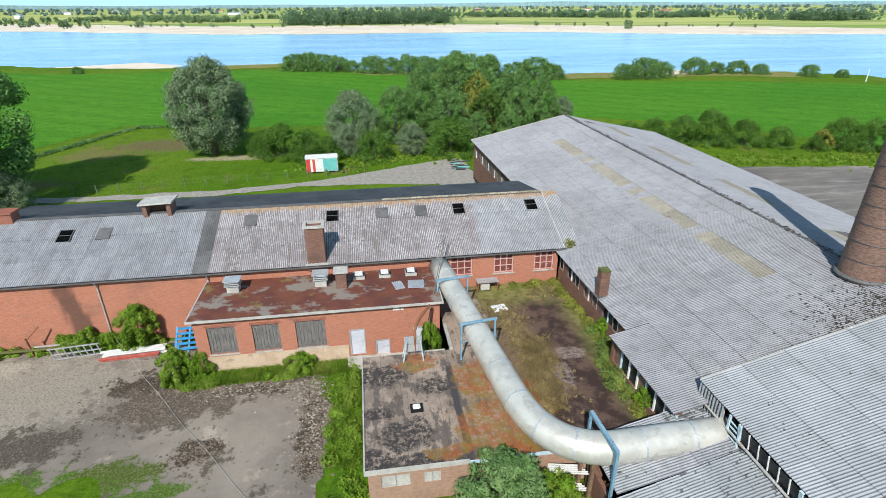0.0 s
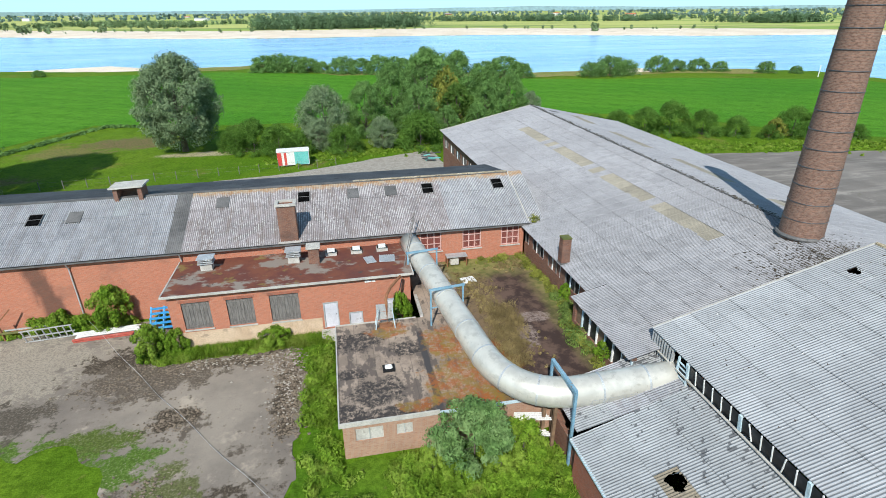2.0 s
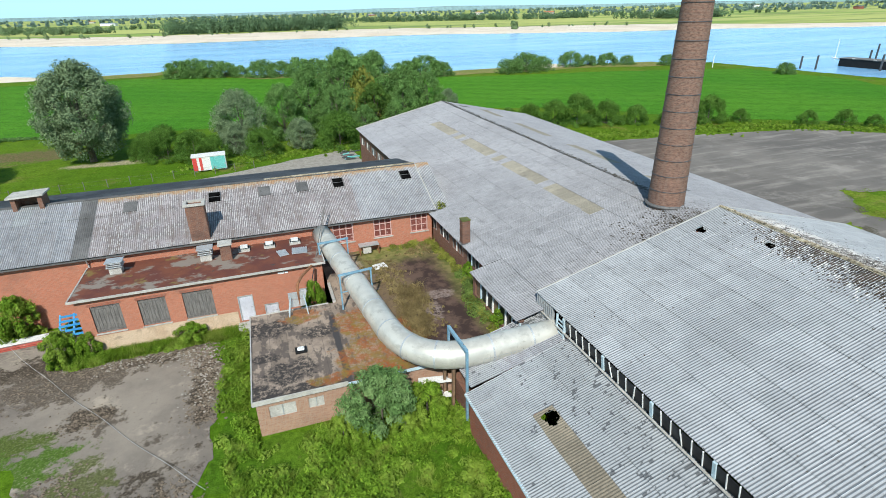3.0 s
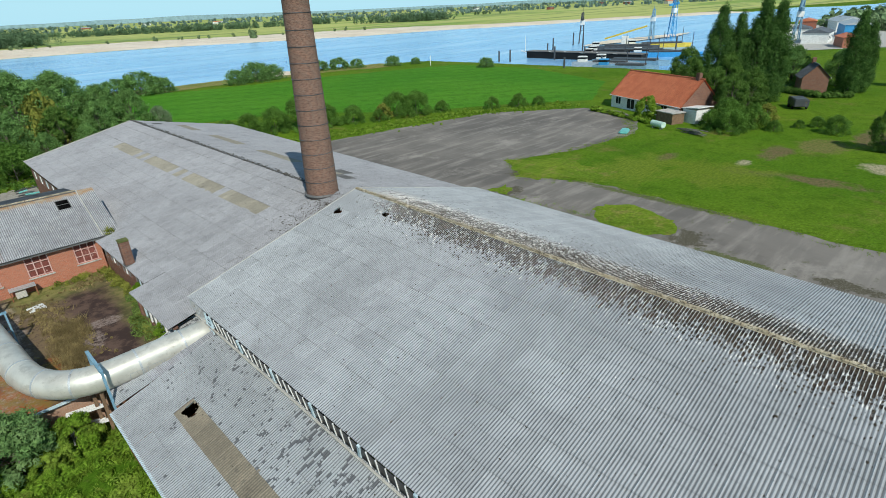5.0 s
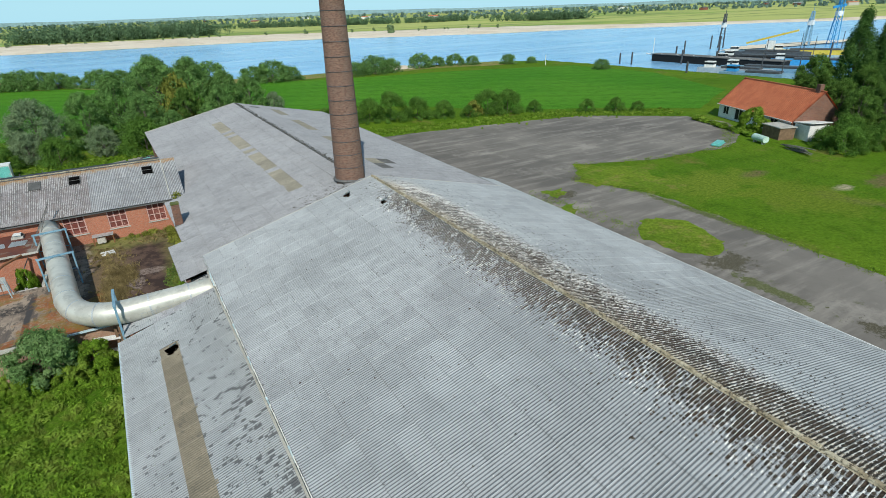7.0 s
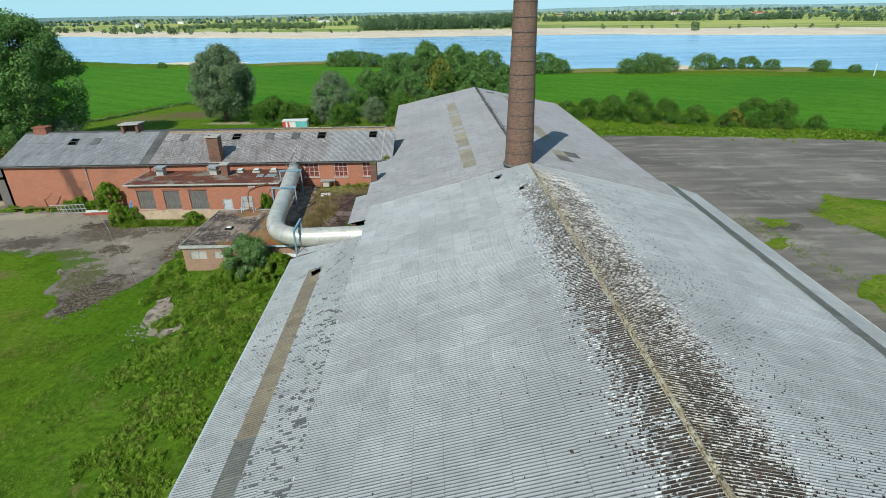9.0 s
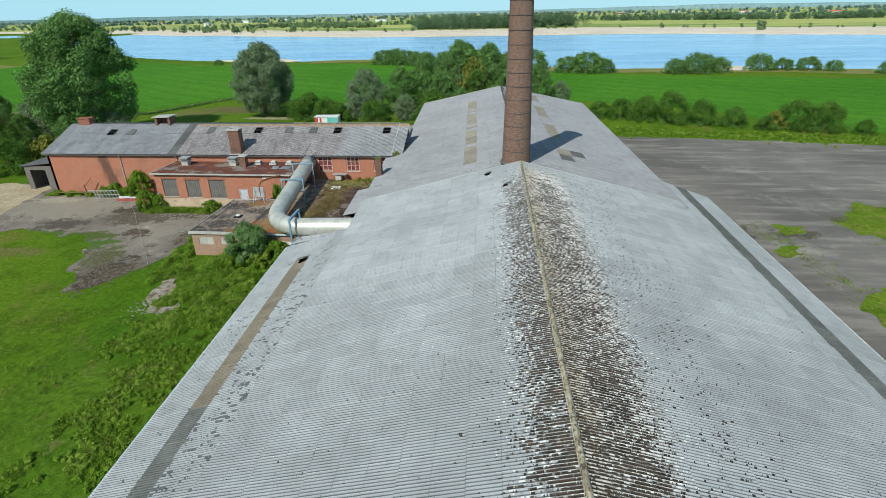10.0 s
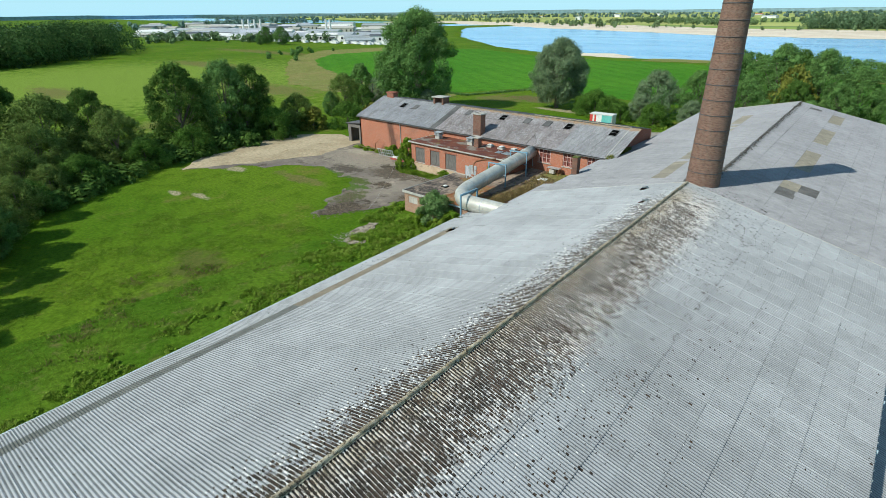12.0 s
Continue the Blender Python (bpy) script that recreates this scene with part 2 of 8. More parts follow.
def brick(name, a, b, mortar, wide=0.22, high=0.0625, stain=(0.16, 0.10, 0.08), amount=0.5, streak_x=None):
    """Brickwork for upright walls: courses follow the height, and headers run round the corner."""
    n = Nodes(name, 0.9, 0.0, 0.2)
    p = n.place()
    along = n.math("ADD", n.axis(p, 0), n.axis(p, 1))
    v = n.node("ShaderNodeCombineXYZ", X=along, Y=n.axis(p, 2)).outputs[0]
    t = n.node("ShaderNodeTexBrick", Vector=v, Color1=a, Color2=b, Mortar=mortar, Scale=1.0)
    t.inputs["Mortar Size"].default_value = 0.006
    t.inputs["Brick Width"].default_value, t.inputs["Row Height"].default_value = wide, high
    big = n.noise(p, 0.5, 6.0, 0.65)
    col = n.mix(n.math("MULTIPLY", n.band(big, 0.5, 0.75), amount), t.outputs["Color"], stain)
    pale = n.noise(p, 1.3, 5.0, 0.7)
    col = n.mix(n.math("MULTIPLY", n.band(pale, 0.55, 0.75), 0.35), col, tuple(min(1, v * 1.35) for v in a))
    if streak_x is not None:
        d = n.math("ABSOLUTE", n.math("SUBTRACT", n.axis(p, 0), n.math("SUBTRACT", streak_x, n.math("MULTIPLY", n.axis(p, 2), 0.16))))
        d = n.math("ADD", d, n.math("MULTIPLY", n.math("SUBTRACT", n.noise(n.scaled(p, 1, 1, 0.4), 1.6, 5.0), 0.5), 1.1))
        col = n.mix(n.math("MULTIPLY", n.band(d, 0.95, 0.35), 0.7), col, (0.055, 0.042, 0.036))
    fine = n.noise(p, 30.0, 3.0)
    n.bump(n.math("ADD", n.math("MULTIPLY", t.outputs["Fac"], -1.0), n.math("MULTIPLY", fine, 0.4)), 0.5, 0.01)
    return n.colour(col)


def foliage(name, a, b, c=None, clump=0.75):
    """Leaves: each leaf a shade of its own, and paler and darker clumps over the crown."""
    n = Nodes(name, 0.75, 0.0, 0.05)
    col = n.mix(n.island(), tuple(v * 0.82 for v in a), tuple(v * 1.08 for v in b))
    p = n.place()
    col = n.mix(n.math("MULTIPLY", n.band(n.noise(p, clump, 3.0), 0.42, 0.66), 0.7), col, c or tuple(v * 1.5 for v in b))
    col = n.mix(n.math("MULTIPLY", n.band(n.noise(p, clump * 1.7, 3.0), 0.55, 0.40), 0.45), col, tuple(v * 0.55 for v in a))
    n.colour(col)
    thin = n.node("ShaderNodeBsdfTranslucent", Color=col)
    both = n.t.nodes.new("ShaderNodeMixShader")
    both.inputs[0].default_value = 0.2
    n.t.links.new(n.b.outputs[0], both.inputs[1])
    n.t.links.new(thin.outputs[0], both.inputs[2])
    n.t.links.new(both.outputs[0], n.t.nodes["Material Output"].inputs["Surface"])
    return n.m


NH_X, NH_Y, NH_TURN, NH_FALL = 26.52, 16.12, 0.030, 0.026
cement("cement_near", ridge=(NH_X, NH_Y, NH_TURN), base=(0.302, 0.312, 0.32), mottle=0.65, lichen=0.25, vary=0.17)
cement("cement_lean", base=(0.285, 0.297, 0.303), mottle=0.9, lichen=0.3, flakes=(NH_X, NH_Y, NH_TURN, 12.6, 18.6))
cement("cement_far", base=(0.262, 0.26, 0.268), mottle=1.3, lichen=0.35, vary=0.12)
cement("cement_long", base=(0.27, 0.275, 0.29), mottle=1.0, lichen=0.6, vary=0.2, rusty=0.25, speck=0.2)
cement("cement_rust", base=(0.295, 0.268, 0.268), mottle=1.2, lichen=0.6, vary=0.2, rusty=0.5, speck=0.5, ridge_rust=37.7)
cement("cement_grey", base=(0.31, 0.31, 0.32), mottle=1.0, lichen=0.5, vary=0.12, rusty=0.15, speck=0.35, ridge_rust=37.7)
surface("cement_dark", (0.10, 0.098, 0.095), (0.15, 0.145, 0.14), (0.07, 0.07, 0.065), 0.9, 14, vary=0.1)
surface("sheet_brown", (0.17, 0.145, 0.105), (0.215, 0.182, 0.13), (0.125, 0.108, 0.08), 0.8, 14, rough=0.6, vary=0.1)
surface("sheet_grey", (0.105, 0.108, 0.098), (0.14, 0.142, 0.128), (0.08, 0.08, 0.07), 0.8, 14, rough=0.6, vary=0.1)
surface("sheet_tan", (0.235, 0.215, 0.17), (0.285, 0.26, 0.205), (0.17, 0.155, 0.125), 0.8, 14, rough=0.7, vary=0.12)
surface("ridge_tile", (0.36, 0.29, 0.185), (0.56, 0.49, 0.36), (0.11, 0.085, 0.055), 3.2, 22, vary=0.25, bump=0.9, depth=0.05, spot=(0.52, 0.60))
surface("bitumen_grey", (0.085, 0.095, 0.11), (0.13, 0.145, 0.16), (0.06, 0.065, 0.07), 0.35, 10)
brick("brick_orange", (0.49, 0.18, 0.105), (0.39, 0.14, 0.084), (0.42, 0.27, 0.2), amount=0.45, streak_x=-21.2)
brick("brick_red", (0.34, 0.115, 0.07), (0.27, 0.095, 0.06), (0.3, 0.2, 0.16), amount=0.45)
brick("brick_brown", (0.235, 0.115, 0.075), (0.16, 0.082, 0.06), (0.22, 0.17, 0.14), 0.24, 0.075, (0.09, 0.06, 0.05), 0.6)
brick("brick_pale", (0.42, 0.25, 0.165), (0.34, 0.19, 0.125), (0.4, 0.33, 0.26), amount=0.3)
surface("concrete", (0.40, 0.38, 0.34), (0.5, 0.48, 0.43), (0.28, 0.26, 0.23), 1.3, 16)
surface("plinth", (0.50, 0.36, 0.24), (0.58, 0.44, 0.31), (0.36, 0.27, 0.19), 0.8, 16)
n = Nodes("galvanised", 0.4, 0.35, 0.5)
p = n.place()
c = n.mix(n.band(n.noise(p, 0.8, 4.0), 0.38, 0.62), (0.55, 0.53, 0.465), (0.68, 0.655, 0.575))
c = n.mix(n.math("MULTIPLY", n.band(n.noise(n.scaled(p, 1.0, 1.0, 2.2), 1.6, 6.0, 0.65), 0.54, 0.68), 0.6), c, (0.44, 0.42, 0.36))
c = n.mix(n.math("MULTIPLY", n.band(n.noise(n.scaled(p, 3.0, 3.0, 0.5), 2.2, 5.0, 0.7), 0.60, 0.70), 0.4), c, (0.33, 0.29, 0.22))
n.bump(n.noise(p, 5.0, 3.0), 0.08, 0.02)
n.colour(c)
surface("zinc", (0.5, 0.52, 0.53), (0.6, 0.62, 0.62), (0.38, 0.37, 0.34), 1.5, 15, rough=0.5, metal=0.5)
surface("blue_steel", (0.15, 0.28, 0.37), (0.22, 0.36, 0.45), (0.22, 0.12, 0.07), 2.0, 18, rough=0.6, spot=(0.62, 0.7))
surface("pale_blue", (0.45, 0.58, 0.63), (0.55, 0.66, 0.70), (0.3, 0.27, 0.22), 2.5, 18, rough=0.7)
surface("bright_blue", (0.04, 0.26, 0.55), (0.06, 0.33, 0.62), (0.1, 0.2, 0.3), 2.0, 18, rough=0.5)
surface("rust", (0.20, 0.085, 0.04), (0.28, 0.13, 0.06), (0.1, 0.06, 0.04), 3.0, 25)
surface("white_paint", (0.70, 0.70, 0.67), (0.8, 0.8, 0.77), (0.55, 0.53, 0.48), 1.5, 18, rough=0.6)
surface("grey_paint", (0.52, 0.52, 0.57), (0.6, 0.6, 0.64), (0.42, 0.42, 0.44), 1.5, 18, rough=0.5)
surface("red_frame", (0.42, 0.085, 0.06), (0.5, 0.12, 0.09), (0.55, 0.35, 0.3), 2.0, 18, rough=0.6)
surface("red_glass", (0.16, 0.05, 0.04), (0.23, 0.08, 0.065), (0.46, 0.32, 0.29), 1.2, 9, rough=0.35, bump=0.05, spot=(0.62, 0.66))
surface("pink_frame", (0.52, 0.32, 0.28), (0.62, 0.43, 0.39), (0.45, 0.22, 0.18), 2.0, 18, rough=0.6)
surface("timber_grey", (0.13, 0.12, 0.11), (0.2, 0.185, 0.17), (0.09, 0.085, 0.08), 2.0, 20, stretch=(6, 6, 1))
surface("timber_brown", (0.16, 0.1, 0.06), (0.23, 0.15, 0.09), (0.1, 0.07, 0.05), 2.0, 20)
surface("orange_tile", (0.50, 0.15, 0.072), (0.58, 0.195, 0.095), (0.38, 0.12, 0.065), 0.7, 9)
# near-black paint and rubber; on hall floors and louvre it paints indoor shade
surface("black_and_shade", (0.006, 0.006, 0.006), (0.012, 0.0115, 0.011), None, 1.0, 10)
surface("bark", (0.10, 0.085, 0.065), (0.16, 0.135, 0.105), (0.07, 0.06, 0.045), 2.0, 12, bump=0.8, depth=0.05)
surface("moss", (0.036, 0.029, 0.021), (0.062, 0.05, 0.033), (0.09, 0.075, 0.045), 2.0, 25)
surface("moss_green", (0.10, 0.115, 0.03), (0.16, 0.16, 0.05), (0.07, 0.08, 0.025), 1.5, 20)
surface("rubble", (0.28, 0.25, 0.21), (0.36, 0.33, 0.28), (0.17, 0.14, 0.11), 1.5, 10)
surface("dark_steel", (0.05, 0.055, 0.06), (0.08, 0.085, 0.09), (0.14, 0.08, 0.05), 1.0, 9, rough=0.5)
surface("yellow_paint", (0.6, 0.45, 0.05), (0.66, 0.5, 0.08), (0.4, 0.3, 0.08), 1.0, 9, rough=0.5)
surface("red_paint", (0.55, 0.06, 0.05), (0.6, 0.09, 0.07), (0.4, 0.1, 0.08), 1.0, 9, rough=0.5)
surface("teal_paint", (0.12, 0.45, 0.42), (0.18, 0.52, 0.48), (0.3, 0.4, 0.4), 1.0, 9, rough=0.5)
surface("tank_green", (0.45, 0.62, 0.52), (0.55, 0.7, 0.6), None, 1.0, 9, rough=0.4)

g = Nodes("black_glass", 0.3, 0.0, 0.15)
g.colour(g.mix(g.band(g.noise(g.place(), 2.0), 0.4, 0.7), (0.01, 0.011, 0.012), (0.03, 0.033, 0.036)))


def meadow(name, a, b, dry, patch=0.03, stripes=None, dry_band=(0.55, 0.7), mid=0.4, spots=()):
    n = Nodes(name, 1.0, 0.0, 0.05)
    p = n.place()
    col = n.mix(n.band(n.noise(p, patch, 6.0, 0.6), 0.38, 0.62), a, b)
    col = n.mix(n.math("MULTIPLY", n.band(n.noise(p, mid, 6.0, 0.7), 0.46, 0.66), 0.5), col, tuple(v * 0.58 for v in a))
    col = n.mix(n.math("MULTIPLY", n.band(n.noise(p, mid * 3.3, 6.0, 0.7), 0.52, 0.68), 0.35), col, tuple(v * 0.55 for v in a))
    col = n.mix(n.math("MULTIPLY", n.band(n.noise(p, mid * 2.1, 6.0, 0.7), 0.60, 0.72), 0.5), col, dry)
    col = n.mix(n.math("MULTIPLY", n.band(n.noise(p, patch * 3.1, 6.0, 0.7), *dry_band), 0.75), col, dry)
    if stripes:
        fx, fy, step, depth = stripes
        run = n.math("ADD", n.math("MULTIPLY", n.axis(p, 0), fx), n.math("MULTIPLY", n.axis(p, 1), fy))
        run = n.math("ADD", run, n.math("MULTIPLY", n.noise(p, 0.02, 2.0), 10.0))
        wave = n.math("SINE", n.math("MULTIPLY", run, 6.283 / step))
        col = n.mix(n.math("MULTIPLY", n.band(wave, -0.3, 0.9), depth), col, tuple(v * 0.55 for v in a))
    fine = n.noise(p, 3.0, 5.0, 0.75)
    tuft = n.noise(p, 14.0, 3.0, 0.7)
    worn_edge = n.noise(p, 0.35, 8.0, 0.7)
    for cx, cy, rx, ry, tint in spots:
        dx = n.math("MULTIPLY", n.math("SUBTRACT", n.axis(p, 0), cx), 1 / rx)
        dy = n.math("MULTIPLY", n.math("SUBTRACT", n.axis(p, 1), cy), 1 / ry)
        d = n.math("SQRT", n.math("ADD", n.math("MULTIPLY", dx, dx), n.math("MULTIPLY", dy, dy)))
        d = n.math("ADD", d, n.math("MULTIPLY", n.math("SUBTRACT", worn_edge, 0.5), 3.0))
        col = n.mix(n.math("MULTIPLY", n.band(d, 1.25, 0.5), n.math("MULTIPLY_ADD", n.band(fine, 0.36, 0.56), 0.5, 0.45)), col, tint)
    mul = n.t.nodes.new("ShaderNodeMix")
    mul.data_type, mul.blend_type = "RGBA", "MULTIPLY"
    mul.inputs[0].default_value = 1.0
    n.put(mul.inputs[6], col)
    n.put(mul.inputs[7], n.mix(n.band(n.math("ADD", n.math("MULTIPLY", fine, 0.6), n.math("MULTIPLY", tuft, 0.4)), 0.35, 0.65), (0.56, 0.59, 0.54), (1.27, 1.24, 1.2)))
    n.bump(n.math("ADD", fine, tuft), 0.5, 0.12)
    return n.colour(mul.outputs[2])


SOIL, STRAW, PALE = (0.17, 0.125, 0.07), (0.18, 0.165, 0.06), (0.42, 0.36, 0.25)
# worn spots; the large western one paints distance haze and low-angle brightness
WORN_AND_HAZE = [(77.4, 16.3, 2.8, 1.1, SOIL), (80.7, 7.4, 1.8, 0.9, PALE), (76.5, 6.0, 1.4, 3.4, SOIL), (77.3, -1.5, 1.6, 5.5, SOIL), (88.3, 5.7, 4.0, 1.8, SOIL), (87.2, -6, 2.6, 2.0, PALE), (95, 2, 5, 3, STRAW),
        (70, 17, 8, 4.5, (0.165, 0.215, 0.026)), (74, 8, 6, 7, (0.15, 0.20, 0.022)), (104, -2, 6, 2.2, SOIL), (118, 22, 2, 1, PALE), (-36, 93, 9, 5, SOIL), (-44, 88, 6, 4, STRAW), (-22, 82.5, 7, 1.5, PALE), (-50, 72, 9, 3, SOIL), (-72, 19, 9, 5, STRAW), (-165, 45, 85, 75, (0.225, 0.315, 0.052)), (-150, 19, 20, 5, STRAW), (-33, 12, 2.5, 1.0, PALE),
        (-24.5, 3, 1.8, 0.6, PALE), (-28, 1.5, 1.6, 0.5, PALE), (-22, 15, 5.0, 1.2, STRAW), (0, -8, 5, 5, (0.12, 0.13, 0.035)), (-6, -6, 4, 2.5, (0.12, 0.13, 0.035)), (4, -15, 4, 5, (0.12, 0.13, 0.035)), (-110, 62, 26, 8, STRAW), (-200, 90, 40, 8, STRAW), (-260, 150, 60, 8, STRAW)]
meadow("meadow", (0.088, 0.178, 0.011), (0.13, 0.215, 0.016), (0.20, 0.175, 0.05), spots=WORN_AND_HAZE)
meadow("rank_grass", (0.072, 0.155, 0.011), (0.11, 0.195, 0.017), (0.18, 0.16, 0.06), patch=0.12, mid=0.8)
meadow("crop", (0.072, 0.225, 0.018), (0.098, 0.26, 0.022), (0.135, 0.275, 0.035), patch=0.02, stripes=(0.55, 0.83, 7.5, 0.17), dry_band=(0.62, 0.8))
n = Nodes("far_meadow", 1.0, 0.0, 0.05)
p = n.place()
c = n.mix(n.band(n.noise(n.scaled(p, 0.3, 1.3, 1), 0.006, 4.0), 0.38, 0.54), (0.24, 0.34, 0.085), (0.44, 0.46, 0.15))
c = n.mix(n.math("MULTIPLY", n.band(n.noise(n.scaled(p, 0.22, 1.6, 1), 0.013, 5.0, 0.65), 0.52, 0.60), 0.8), c, (0.17, 0.235, 0.085))
c = n.mix(n.math("MULTIPLY", n.band(n.noise(n.scaled(p, 0.3, 1.2, 1), 0.02, 5.0, 0.7), 0.58, 0.66), 0.8), c, (0.46, 0.40, 0.20))
n.colour(c)
meadow("moss_grass", (0.135, 0.215, 0.02), (0.18, 0.25, 0.026), (0.24, 0.22, 0.06), patch=0.15, mid=0.7, dry_band=(0.5, 0.65))
meadow("dry_grass", (0.27, 0.25, 0.09), (0.22, 0.24, 0.07), (0.36, 0.29, 0.14), patch=0.08)
surface("sand", (0.68, 0.56, 0.42), (0.78, 0.67, 0.53), (0.5, 0.42, 0.28), 0.03, 2.0, bump=0.2)
surface("dirt", (0.40, 0.315, 0.20), (0.50, 0.405, 0.265), (0.25, 0.20, 0.10), 0.22, 2.2, bump=0.3, depth=0.05)
surface("bare_patch", (0.27, 0.215, 0.155), (0.42, 0.36, 0.29), (0.12, 0.095, 0.065), 0.9, 9, bump=0.6, depth=0.05, spot=(0.5, 0.58))


def asphalt(name, a, b, pale, moss, moss_at, streaks=0.0, patch=0.12, growth=()):
    n = Nodes(name, 0.9, 0.0, 0.25)
    p = n.place()
    col = n.mix(n.band(n.noise(p, patch, 6.0, 0.62), 0.36, 0.64), a, b)
    col = n.mix(n.math("MULTIPLY", n.band(n.noise(p, patch * 3.3, 7.0, 0.7), 0.54, 0.68), 0.7), col, pale)
    if streaks:
        s = n.noise(n.scaled(p, 0.16, 1.0, 1.0), 0.7, 5.0, 0.6)
        col = n.mix(n.math("MULTIPLY", n.band(s, 0.45, 0.7), streaks), col, pale)
        s = n.noise(n.scaled(p, 1.0, 0.2, 1.0), 0.5, 5.0, 0.6)
        col = n.mix(n.math("MULTIPLY", n.band(s, 0.52, 0.72), streaks * 0.3), col, tuple(v * 0.6 for v in a))
    m = n.noise(p, 0.42, 8.0, 0.72)
    col = n.mix(n.math("MULTIPLY", n.band(m, *moss_at), 0.85), col, moss)
    fine = n.noise(p, 9.0, 5.0, 0.7)
    col = n.mix(n.math("MULTIPLY", n.band(fine, 0.55, 0.75), 0.35), col, tuple(v * 0.6 for v in a))
    ragged_edge = n.noise(p, 0.9, 7.0, 0.72)
    for cx, cy, rx, ry, tint in growth:
        dx = n.math("MULTIPLY", n.math("SUBTRACT", n.axis(p, 0), cx), 1 / rx)
        dy = n.math("MULTIPLY", n.math("SUBTRACT", n.axis(p, 1), cy), 1 / ry)
        d = n.math("SQRT", n.math("ADD", n.math("MULTIPLY", dx, dx), n.math("MULTIPLY", dy, dy)))
        d = n.math("ADD", d, n.math("MULTIPLY", n.math("SUBTRACT", ragged_edge, 0.5), 4.2))
        col = n.mix(n.math("MULTIPLY", n.band(d, 1.1, 0.7), n.band(fine, 0.30, 0.46)), col, n.mix(n.band(fine, 0.4, 0.6), tint, tuple(v * 0.6 for v in tint)))
    n.bump(fine, 0.35, 0.03)
    return n.colour(col)


GRASS, LITTER, SAND_T = (0.095, 0.165, 0.02), (0.085, 0.066, 0.046), (0.37, 0.32, 0.25)
MOSS_T, LITTER_E = (0.14, 0.15, 0.06), (0.12, 0.105, 0.07)
LOT_GROWTH = [(50.6, -2, 0.7, 4, MOSS_T), (51.2, -10, 1.0, 2.5, LITTER_E), (47, 8, 0.7, 6, MOSS_T), (47.5, 24, 1.0, 4, LITTER_E), (60.5, 8, 0.6, 12, MOSS_T), (52.4, 2.5, 2.2, 1.6, LITTER_E), (52.5, 23.5, 2.2, 1.2, LITTER_E), (59.5, 27.5, 2.0, 1.2, LITTER_E)]
YARD_GROWTH = [(-23.5, 27, 8, 4.6, SAND_T), (-15.3, 19.2, 2.7, 1.2, (0.105, 0.14, 0.026)), (-21, 19, 4.5, 1.6, GRASS), (-11.3, 20.4, 1.3, 1.0, LITTER), (-9.2, 25.4, 4.6, 0.9, LITTER), (-5.3, 21.5, 0.7, 4.2, LITTER), (-15.4, 26.5, 2.8, 1.5, LITTER), (-7.8, 11, 2.2, 4, LITTER), (-20.5, 22.0, 3.0, 1.6, (0.12, 0.10, 0.075)), (-13.5, 24.5, 4.0, 2.0, (0.15, 0.12, 0.09)), (-27, 29.5, 3.5, 1.0, (0.45, 0.40, 0.31)), (-13.5, 17.3, 2.5, 1.4, GRASS), (-10.5, 14.5, 1.6, 2.6, (0.13, 0.14, 0.05))]
asphalt("asphalt", (0.136, 0.121, 0.107), (0.214, 0.19, 0.165), (0.335, 0.3, 0.26), (0.115, 0.115, 0.065), (0.60, 0.72), 0.6, 0.05, LOT_GROWTH)
asphalt("old_yard", (0.165, 0.14, 0.117), (0.29, 0.247, 0.198), (0.43, 0.36, 0.28), (0.085, 0.066, 0.048), (0.56, 0.62), growth=YARD_GROWTH)


